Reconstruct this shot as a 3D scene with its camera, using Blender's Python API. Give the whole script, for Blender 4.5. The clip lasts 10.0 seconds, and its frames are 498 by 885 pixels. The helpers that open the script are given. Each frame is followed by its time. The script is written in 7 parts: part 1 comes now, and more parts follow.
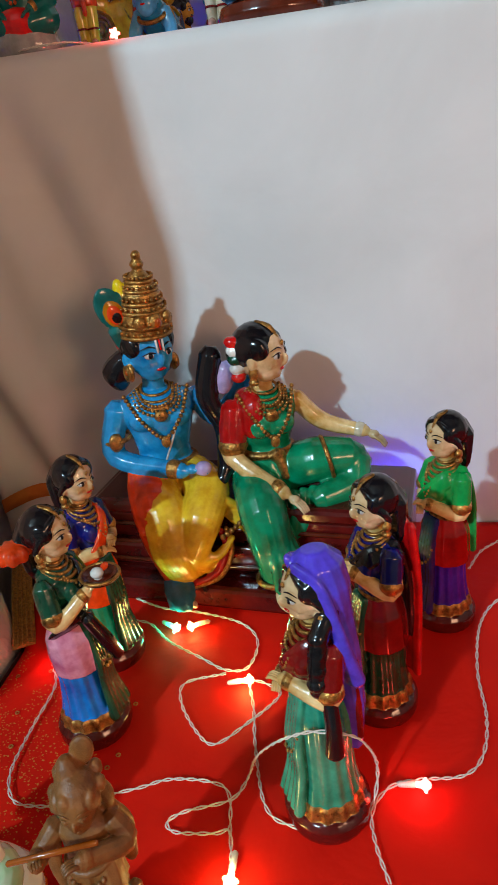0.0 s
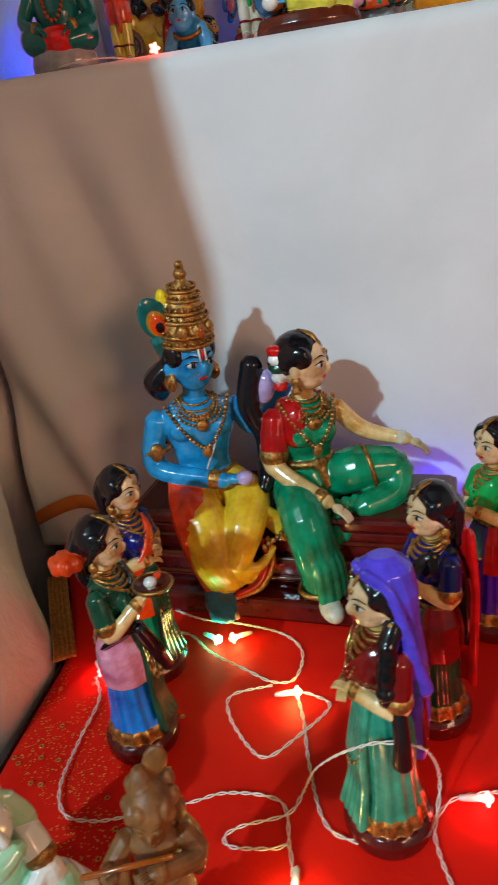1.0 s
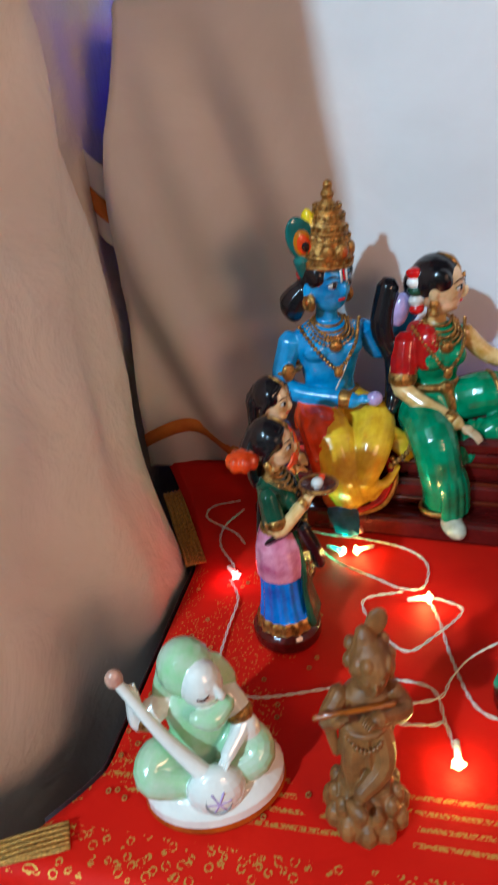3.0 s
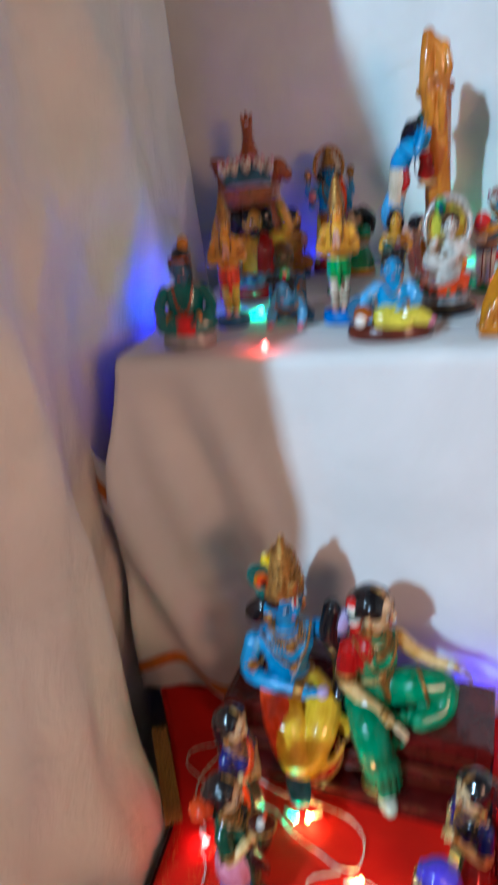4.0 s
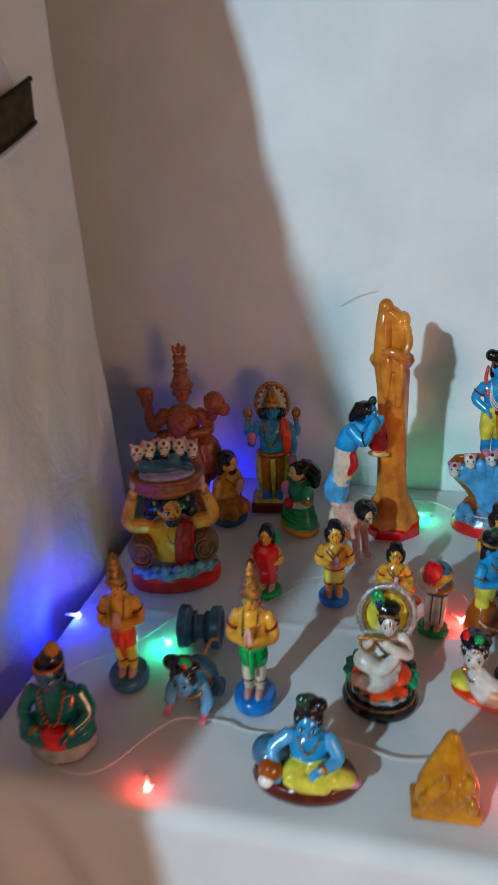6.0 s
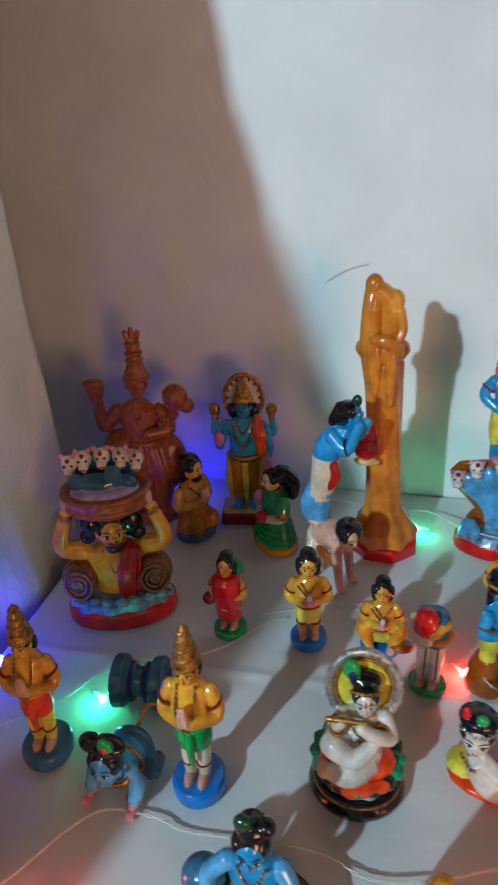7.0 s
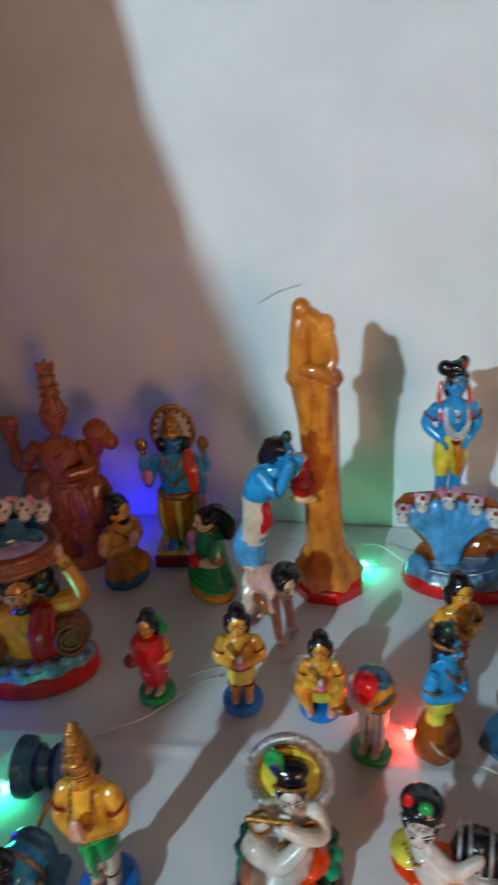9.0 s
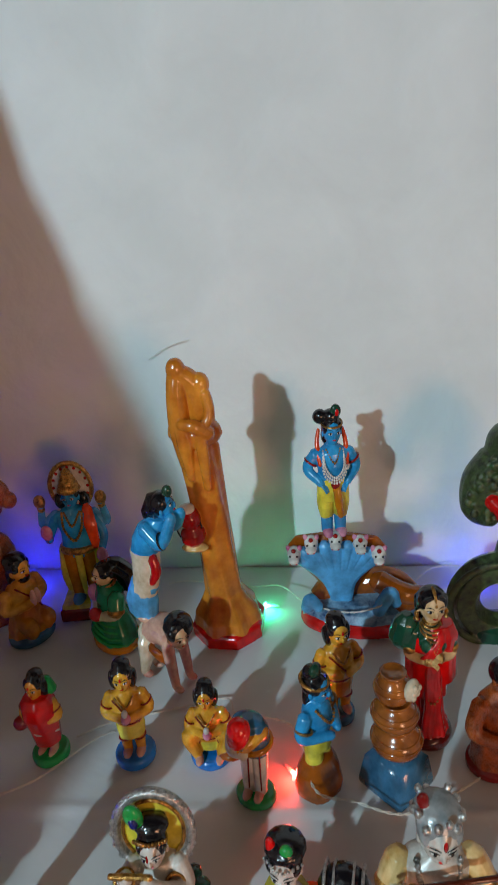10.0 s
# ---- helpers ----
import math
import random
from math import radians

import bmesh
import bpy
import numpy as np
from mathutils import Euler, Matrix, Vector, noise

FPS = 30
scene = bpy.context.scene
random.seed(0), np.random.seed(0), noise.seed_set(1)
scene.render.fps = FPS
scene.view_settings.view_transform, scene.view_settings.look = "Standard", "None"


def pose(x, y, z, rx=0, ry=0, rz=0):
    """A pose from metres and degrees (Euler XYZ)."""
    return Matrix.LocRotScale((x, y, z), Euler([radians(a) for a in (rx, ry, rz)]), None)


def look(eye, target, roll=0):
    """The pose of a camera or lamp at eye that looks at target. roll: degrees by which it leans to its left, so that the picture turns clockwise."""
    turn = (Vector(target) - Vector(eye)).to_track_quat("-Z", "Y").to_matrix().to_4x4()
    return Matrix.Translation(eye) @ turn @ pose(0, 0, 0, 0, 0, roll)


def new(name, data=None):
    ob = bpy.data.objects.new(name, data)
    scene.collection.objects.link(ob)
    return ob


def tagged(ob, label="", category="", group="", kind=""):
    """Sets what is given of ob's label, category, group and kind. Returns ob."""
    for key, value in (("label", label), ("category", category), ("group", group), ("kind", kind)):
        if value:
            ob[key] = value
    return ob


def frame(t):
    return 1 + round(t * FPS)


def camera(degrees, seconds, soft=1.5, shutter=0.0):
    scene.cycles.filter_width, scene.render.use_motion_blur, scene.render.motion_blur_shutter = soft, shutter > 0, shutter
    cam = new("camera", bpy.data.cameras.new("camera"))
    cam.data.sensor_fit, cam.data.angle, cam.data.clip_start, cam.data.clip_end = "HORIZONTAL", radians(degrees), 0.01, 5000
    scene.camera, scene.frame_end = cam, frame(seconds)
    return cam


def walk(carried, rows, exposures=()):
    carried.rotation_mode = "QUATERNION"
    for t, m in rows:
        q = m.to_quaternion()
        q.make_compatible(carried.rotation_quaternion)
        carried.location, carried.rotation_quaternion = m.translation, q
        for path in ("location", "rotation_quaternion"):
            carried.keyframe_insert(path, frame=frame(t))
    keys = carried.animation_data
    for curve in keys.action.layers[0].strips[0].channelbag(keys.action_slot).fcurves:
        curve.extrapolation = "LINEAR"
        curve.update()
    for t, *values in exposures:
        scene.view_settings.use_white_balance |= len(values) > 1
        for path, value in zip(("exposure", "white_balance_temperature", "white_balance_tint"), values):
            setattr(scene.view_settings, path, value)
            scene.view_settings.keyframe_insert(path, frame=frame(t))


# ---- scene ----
cam = camera(43.0, 10.0, shutter=0.5)
METRES, EYE, TILT, LEAN, TURN = 2.0, 0.485, -24.5, 6.0, 8.8
ROWS = [
    (0.0, 0.0, 0.0, 0.0, 0.0, 0.0, -0.0),
    (0.5, -0.0062, 0.002, -0.0005, 0.66, 0.58, 0.4),
    (1.0, -0.0188, 0.0016, -0.003, 0.72, 1.33, 0.4),
    (1.5, -0.0491, -0.0, -0.0163, 3.38, 0.03, 0.16),
    (2.0, -0.0786, -0.0013, -0.0269, 5.76, -0.82, -1.65),
    (2.5, -0.0904, -0.0028, -0.0352, 4.34, -1.38, -2.33),
    (2.7, -0.0871, -0.0069, -0.0387, 3.0, -2.73, -1.59),
    (3.8, -0.0603, -0.0742, 0.1118, 2.72, -2.90, -1.20),
    (4.0, -0.0522, -0.0924, 0.1552, 4.02, 0.47, -2.05),
    (4.5, -0.0454, -0.1427, 0.2737, -0.0, 4.58, 0.14),
    (5.0, -0.0458, -0.1658, 0.3414, 1.5, 4.65, -1.89),
    (5.5, -0.0474, -0.0841, 0.3805, 0.91, 2.37, -4.23),
    (6.8, 0.0101, 0.0716, 0.449, 2.77, -1.03, -5.29),
    (7.0, 0.0055, 0.0884, 0.4466, 2.64, -1.74, -4.98),
    (7.5, -0.0262, 0.1165, 0.4483, 4.11, -2.38, -6.59),
    (8.0, -0.0287, 0.1354, 0.4483, 2.14, -2.53, -5.75),
    (8.5, -0.0062, 0.1386, 0.4573, 2.2, -2.38, -5.55),
    (9.0, 0.0314, 0.1278, 0.4666, -0.2, -0.62, -3.13),
    (9.5, 0.0668, 0.1155, 0.4714, -4.0, 0.87, -0.58),
    (10.0, 0.0778, 0.1097, 0.4801, -4.01, 2.5, -0.2),
]
walk(cam, [(t, pose(0, 0, EYE, TILT, LEAN, TURN) @ pose(METRES * x, METRES * y, METRES * z, 90 + pitch, roll, yaw)) for t, x, y, z, yaw, pitch, roll in ROWS],
     [(0.0, 0.12, 6300, 10), (1.0, 0.12, 6300, 10), (1.5, 0.16, 6200, 10), (2.0, 0.28, 6050, 10), (2.5, 0.3, 5950, 10), (4.0, 0.38, 5600, 10),
      (4.5, 0.16, 5800, 10), (5.0, 0.02, 5950, 10), (5.5, 0.05, 6100, 10), (7.0, 0.2, 6350, 10), (7.5, 0.3, 6750, 13), (8.0, 0.3, 6900, 13),
      (8.5, 0.26, 6800, 13), (9.0, 0.12, 6400, 11), (9.5, 0.0, 6500, 11), (10.0, -0.05, 6650, 11)])

# ---- world, lamps ----
world = bpy.data.worlds.new("room_air")
world.use_nodes = True
world.node_tree.nodes["Background"].inputs[0].default_value = (1.0, 0.72, 0.55, 1)
world.node_tree.nodes["Background"].inputs[1].default_value = 0.022
scene.world = world


def lamp(name, kind, where, power, colour, size=0.1, target=None, size_y=None):
    data = bpy.data.lights.new(name, kind)
    data.energy, data.color = power, colour
    if kind == "AREA":
        data.size = size
        if size_y:
            data.shape, data.size_y = "RECTANGLE", size_y
    else:
        data.shadow_soft_size = size
    ob = new(name, data)
    ob.matrix_world = look(where, target) if target else pose(*where)
    return ob


KEY = (-1.9, -3.2, 2.9)
lamp("tube_light", "AREA", KEY, 172, (0.56, 0.85, 1.0), 0.13, (-0.1, 1.0, 0.7))
lamp("warm_room_light", "AREA", (1.3, -1.1, 1.0), 16, (1.0, 0.50, 0.28), 0.6, (-0.3, 1.2, 0.7))


# ---- materials ----
def shader(name):
    m = bpy.data.materials.new(name)
    m.use_nodes = True
    t = m.node_tree
    return m, t, t.nodes["Principled BSDF"]


def node(t, kind, **values):
    n = t.nodes.new(kind)
    for k, v in values.items():
        n.inputs[k.replace("_", " ")].default_value = v
    return n


def surface(name, rgb, rough=0.4, vary=0.15, scale=60, bump=0.1, metal=0.0, coat=0.0, fine=700, second=None, sheen=0.0):
    """A procedural surface: two scales of colour variation, roughness change and fine relief."""
    m, t, b = shader(name)
    co = t.nodes.new("ShaderNodeTexCoord")
    big = node(t, "ShaderNodeTexNoise", Scale=scale, Detail=4.0, Roughness=0.6)
    small = node(t, "ShaderNodeTexNoise", Scale=fine, Detail=3.0)
    t.links.new(co.outputs["Object"], big.inputs["Vector"])
    t.links.new(co.outputs["Object"], small.inputs["Vector"])
    ramp = t.nodes.new("ShaderNodeValToRGB")
    lo = [max(0, c * (1 - 2 * vary)) for c in rgb]
    hi = list(second or [min(1, c * (1 + 1.2 * vary)) for c in rgb])
    ramp.color_ramp.elements[0].position, ramp.color_ramp.elements[1].position = 0.3, 0.72
    ramp.color_ramp.elements[0].color, ramp.color_ramp.elements[1].color = (*lo, 1), (*hi, 1)
    t.links.new(big.outputs["Fac"], ramp.inputs["Fac"])
    t.links.new(ramp.outputs["Color"], b.inputs["Base Color"])
    mix = node(t, "ShaderNodeMath")
    mix.operation = "MULTIPLY_ADD"
    mix.inputs[1].default_value, mix.inputs[2].default_value = 0.18, rough - 0.09
    t.links.new(small.outputs["Fac"], mix.inputs[0])
    t.links.new(mix.outputs[0], b.inputs["Roughness"])
    bp = node(t, "ShaderNodeBump", Strength=bump, Distance=0.001)
    t.links.new(small.outputs["Fac"], bp.inputs["Height"])
    t.links.new(bp.outputs["Normal"], b.inputs["Normal"])
    b.inputs["Metallic"].default_value = metal
    b.inputs["Coat Weight"].default_value = coat
    b.inputs["Coat Roughness"].default_value = 0.12
    b.inputs["Sheen Weight"].default_value = sheen
    return m


PAINTS = dict(
    blue_skin=(0.065, 0.30, 0.62), pale_blue=(0.20, 0.42, 0.66), skin=(0.84, 0.46, 0.18), face=(0.88, 0.58, 0.33), pink_skin=(0.78, 0.40, 0.36),
    ochre=(0.72, 0.29, 0.035), cream=(0.80, 0.68, 0.50), white=(0.78, 0.76, 0.72), yellow=(0.80, 0.55, 0.03), lemon=(0.70, 0.62, 0.20),
    orange=(0.75, 0.14, 0.02), red=(0.55, 0.025, 0.02), maroon=(0.19, 0.012, 0.014), crimson=(0.36, 0.02, 0.02), pink=(0.72, 0.22, 0.36),
    green=(0.012, 0.19, 0.08), leaf=(0.02, 0.30, 0.09), sea=(0.05, 0.26, 0.17), dark_green=(0.012, 0.05, 0.03), mint=(0.04, 0.36, 0.16),
    blue=(0.012, 0.14, 0.50), navy=(0.010, 0.022, 0.12), sky=(0.02, 0.22, 0.55), violet=(0.10, 0.07, 0.42), purple=(0.17, 0.14, 0.62),
    black=(0.006, 0.006, 0.008), brown=(0.085, 0.022, 0.012), base_brown=(0.075, 0.014, 0.010), slate=(0.07, 0.15, 0.24), teal=(0.02, 0.13, 0.12),
    grey=(0.34, 0.35, 0.35), mustard=(0.55, 0.22, 0.01), bark=(0.30, 0.10, 0.02), clay=(0.36, 0.10, 0.032), lilac=(0.50, 0.42, 0.62))
SHADES = dict(skin=(0.92, 0.70, 0.42), ochre=(0.92, 0.52, 0.16), face=(0.92, 0.70, 0.50), pink=(0.80, 0.42, 0.50), blue_skin=(0.12, 0.42, 0.72), pink_skin=(0.80, 0.55, 0.42), green=(0.02, 0.30, 0.16), cream=(0.84, 0.76, 0.62), sea=(0.10, 0.38, 0.26), blue=(0.02, 0.26, 0.66), yellow=(0.9, 0.68, 0.1), mustard=(0.62, 0.28, 0.018))
COLOURS = {}


def paint(key):
    if key in COLOURS:
        return COLOURS[key]
    if key == "gold":
        m = surface("gold_paint", (0.46, 0.22, 0.05), 0.30, 0.42, 170, 0.6, metal=0.75, fine=800)
    elif key == "wood":
        m = surface("carved_wood", (0.20, 0.072, 0.018), 0.38, 0.2, 60, 0.4, fine=900, second=(0.32, 0.125, 0.032))
    elif key == "terracotta":
        m = surface("varnished_terracotta", (0.34, 0.072, 0.012), 0.28, 0.3, 110, 0.5, coat=0.3)
    elif key == "amber":
        m = surface("streaked_amber_paint", (0.56, 0.12, 0.006), 0.2, 0.15, 22, 0.1, coat=0.4, second=(0.80, 0.30, 0.03))
    elif key == "jade":
        m = surface("glazed_green_white", (0.66, 0.76, 0.60), 0.14, 0.1, 26, 0.05, coat=0.8, second=(0.20, 0.56, 0.20))
    elif key == "porcelain":
        m = surface("glazed_white", (0.78, 0.78, 0.72), 0.16, 0.06, 30, 0.05, coat=0.8)
    elif key == "wave":
        m = surface("painted_water", (0.012, 0.08, 0.26), 0.25, 0.3, 60, 0.5, coat=0.4, second=(0.26, 0.46, 0.62))
    elif key == "folds":
        m = surface("painted_yellow_folds", (0.76, 0.34, 0.006), 0.24, 0.15, 45, 0.1, coat=0.4, second=(0.88, 0.60, 0.03))
    elif key == "fur":
        m = surface("painted_brown_coils", (0.13, 0.04, 0.012), 0.3, 0.5, 150, 0.8, coat=0.4, second=(0.30, 0.10, 0.02))
    elif key == "scales":
        m = surface("painted_green_feathers", (0.010, 0.030, 0.010), 0.35, 0.5, 130, 1.0, coat=0.3, second=(0.055, 0.10, 0.022))
    elif key == "glaze":
        m = surface("brown_glaze", (0.26, 0.055, 0.008), 0.2, 0.3, 40, 0.1, coat=0.6, second=(0.42, 0.12, 0.015))
    elif key == "ivory":
        m = surface("ivory_paint", (0.58, 0.50, 0.42), 0.25, 0.15, 50, 0.1, coat=0.3, second=(0.72, 0.68, 0.62))
    elif key == "silver":
        m = surface("silver_paint", (0.55, 0.54, 0.52), 0.3, 0.3, 200, 0.6, metal=0.8, fine=900)
    else:
        c = PAINTS[key]
        grey = (c[0] + c[1] + c[2]) / 3
        c = [min(0.85, max(0.004, 0.88 * (grey + 1.45 * (v - grey)))) for v in c]
        d = SHADES.get(key)
        if d:
            grey = (d[0] + d[1] + d[2]) / 3
            d = [min(0.88, max(0.004, 0.9 * (grey + 1.3 * (v - grey)))) for v in d]
        m = surface(key + "_paint", c, 0.17, 0.24, 40, 0.12, coat=0.25, fine=420, second=d)
    COLOURS[key] = m
    return m


def cloth(name, rgb, second, weave=1400, wrinkle=7.0, depth=0.35, rough=0.85, sheen=0.2):
    m, t, b = shader(name)
    co = t.nodes.new("ShaderNodeTexCoord")
    soft = node(t, "ShaderNodeTexNoise", Scale=wrinkle, Detail=5.0, Roughness=0.55, Distortion=0.4)
    t.links.new(co.outputs["Object"], soft.inputs["Vector"])
    ramp = t.nodes.new("ShaderNodeValToRGB")
    ramp.color_ramp.elements[0].position, ramp.color_ramp.elements[1].position = 0.35, 0.7
    ramp.color_ramp.elements[0].color, ramp.color_ramp.elements[1].color = (*rgb, 1), (*second, 1)
    t.links.new(soft.outputs["Fac"], ramp.inputs["Fac"])
    t.links.new(ramp.outputs["Color"], b.inputs["Base Color"])
    threads = node(t, "ShaderNodeTexNoise", Scale=weave, Detail=2.0)
    t.links.new(co.outputs["Object"], threads.inputs["Vector"])
    b1 = node(t, "ShaderNodeBump", Strength=0.15, Distance=0.0006)
    b2 = node(t, "ShaderNodeBump", Strength=depth, Distance=0.02)
    t.links.new(threads.outputs["Fac"], b1.inputs["Height"])
    t.links.new(soft.outputs["Fac"], b2.inputs["Height"])
    t.links.new(b1.outputs["Normal"], b2.inputs["Normal"])
    t.links.new(b2.outputs["Normal"], b.inputs["Normal"])
    b.inputs["Roughness"].default_value = rough
    b.inputs["Sheen Weight"].default_value = sheen
    return m, t, b, co, ramp


WHITE_CLOTH = cloth("white_cotton", (0.72, 0.72, 0.71), (0.80, 0.80, 0.79))[0]
STEP_CLOTH = cloth("white_step_cotton", (0.60, 0.60, 0.595), (0.70, 0.70, 0.695), wrinkle=5.0, depth=0.2)[0]
CREAM_CLOTH = cloth("cream_cotton", (0.68, 0.65, 0.60), (0.77, 0.74, 0.69), wrinkle=8.0, depth=1.0)[0]
GREY_CLOTH = cloth("greyish_white_cotton", (0.66, 0.67, 0.68), (0.76, 0.77, 0.78), wrinkle=6.0, depth=0.5)[0]
ORANGE_BORDER = cloth("orange_border", (0.55, 0.16, 0.02), (0.62, 0.22, 0.03), wrinkle=30, sheen=0.0)[0]
BROWN_BORDER = cloth("brown_gold_border", (0.030, 0.014, 0.003), (0.075, 0.036, 0.008), wrinkle=60, sheen=0.0)[0]
WALL_PAINT = surface("blue_grey_wall_paint", (0.52, 0.60, 0.64), 0.7, 0.05, 4, 0.2, fine=300)
ROOM_PAINT = surface("cream_wall_paint", (0.46, 0.37, 0.29), 0.8, 0.05, 3, 0.2, fine=200)
FLOOR_TILE = surface("dull_brown_floor", (0.22, 0.15, 0.11), 0.5, 0.1, 4, 0.1, fine=200)
GOLD_THREAD = surface("gold_thread", (0.62, 0.34, 0.08), 0.4, 0.3, 300, 0.8, metal=0.6, fine=1500)
WIRE = surface("white_wire_sleeve", (0.72, 0.68, 0.60), 0.35, 0.06, 200, 0.1)


def red_silk():
    """Red cloth with woven gold: a figured border along the front and left hems and scattered motifs inside it."""
    m, t, b, co, ramp = cloth("red_silk_with_gold", (0.60, 0.007, 0.002), (0.68, 0.012, 0.003), wrinkle=9, depth=0.25, rough=0.62, sheen=0.0)
    sep = t.nodes.new("ShaderNodeSeparateXYZ")
    t.links.new(co.outputs["Object"], sep.inputs[0])

    def math(op, a, c=None, d=None):
        n = t.nodes.new("ShaderNodeMath")
        n.operation = op
        for i, v in enumerate((a, c, d)):
            if v is None:
                continue
            if isinstance(v, (int, float)):
                n.inputs[i].default_value = v
            else:
                t.links.new(v, n.inputs[i])
        return n.outputs[0]

    def band(v, lo, hi):
        return math("MULTIPLY", math("GREATER_THAN", v, lo), math("LESS_THAN", v, hi))

    x, y = sep.outputs[0], sep.outputs[1]
    cells = node(t, "ShaderNodeTexVoronoi", Scale=120.0)
    t.links.new(co.outputs["Object"], cells.inputs["Vector"])
    rings = band(cells.outputs["Distance"], 0.28, 0.44)
    threads = node(t, "ShaderNodeTexNoise", Scale=420.0, Detail=2.0)
    t.links.new(co.outputs["Object"], threads.inputs["Vector"])
    wear = math("GREATER_THAN", threads.outputs["Fac"], 0.47)
    lines = math("GREATER_THAN", math("SINE", math("MULTIPLY", y, 520.0)), 0.55)
    patch = node(t, "ShaderNodeTexNoise", Scale=16.0, Detail=1.0)
    t.links.new(co.outputs["Object"], patch.inputs["Vector"])
    patches = math("GREATER_THAN", patch.outputs["Fac"], 0.46)
    hem = math("MULTIPLY", math("MULTIPLY", rings, band(y, 0.148, 0.187)), 1.0)
    second_hem = math("MULTIPLY", math("MULTIPLY", lines, band(y, 0.205, 0.25)), patches)
    specks = node(t, "ShaderNodeTexVoronoi", Scale=330.0)
    t.links.new(co.outputs["Object"], specks.inputs["Vector"])
    dust = math("LESS_THAN", specks.outputs["Distance"], 0.30)
    left = math("MULTIPLY", math("MULTIPLY", dust, math("LESS_THAN", x, -0.25)), math("MULTIPLY", patches, band(y, 0.225, 0.5)))
    gold = math("MULTIPLY", math("MAXIMUM", hem, math("MAXIMUM", second_hem, math("MULTIPLY", left, 0.8))), wear)
    mix = t.nodes.new("ShaderNodeMix")
    mix.data_type = "RGBA"
    t.links.new(gold, mix.inputs["Factor"])
    t.links.new(ramp.outputs["Color"], mix.inputs["A"])
    mix.inputs["B"].default_value = (0.62, 0.33, 0.07, 1)
    t.links.new(mix.outputs["Result"], b.inputs["Base Color"])
    t.links.new(math("MULTIPLY", gold, 0.6), b.inputs["Metallic"])
    return m


RED_SILK = red_silk()
RED_SILK.node_tree.nodes["Principled BSDF"].inputs["Specular IOR Level"].default_value = 0.12


# ---- mesh helpers ----
from mathutils.bvhtree import BVHTree


def mesh_object(name, bm, mats, parent=None, smooth=True):
    me = bpy.data.meshes.new(name)
    bmesh.ops.recalc_face_normals(bm, faces=bm.faces)
    bm.to_mesh(me)
    bm.free()
    for m in mats:
        me.materials.append(m)
    if smooth:
        me.polygons.foreach_set("use_smooth", [True] * len(me.polygons))
    ob = new(name, me)
    if parent:
        ob.parent = parent
    return ob


def sheet(name, fn, nu, nv, mat, thick=0.0015, parent=None):
    """A cloth surface from fn(u, v), with a real thickness."""
    bm = bmesh.new()
    rows = [[bm.verts.new(fn(i / nu, j / nv)) for j in range(nv + 1)] for i in range(nu + 1)]
    for i in range(nu):
        for j in range(nv):
            bm.faces.new((rows[i][j], rows[i + 1][j], rows[i + 1][j + 1], rows[i][j + 1]))
    ob = mesh_object(name, bm, [mat], parent)
    mod = ob.modifiers.new("thickness", "SOLIDIFY")
    mod.thickness, mod.offset = thick, 0
    return ob


def slab(name, lo, hi, mat, parent=None, bevel=0.0):
    bm = bmesh.new()
    bmesh.ops.create_cube(bm, size=1)
    for v in bm.verts:
        v.co = Vector([lo[k] + (hi[k] - lo[k]) * (v.co[k] + 0.5) for k in range(3)])
    if bevel:
        bmesh.ops.bevel(bm, geom=bm.edges[:], offset=bevel, segments=2, affect="EDGES", profile=0.5)
    return mesh_object(name, bm, [mat], parent, smooth=False)


def spline(points, steps=8):
    """Points along a smooth line through the given ones."""
    p = [Vector(q) for q in points]
    p = [2 * p[0] - p[1]] + p + [2 * p[-1] - p[-2]]
    out = []
    for i in range(1, len(p) - 2):
        for k in range(steps):
            s = k / steps
            a, b, c, d = p[i - 1:i + 3]
            out.append(0.5 * (2 * b + (c - a) * s + (2 * a - 5 * b + 4 * c - d) * s * s + (3 * b - a - 3 * c + d) * s ** 3))
    return out + [p[-2]]


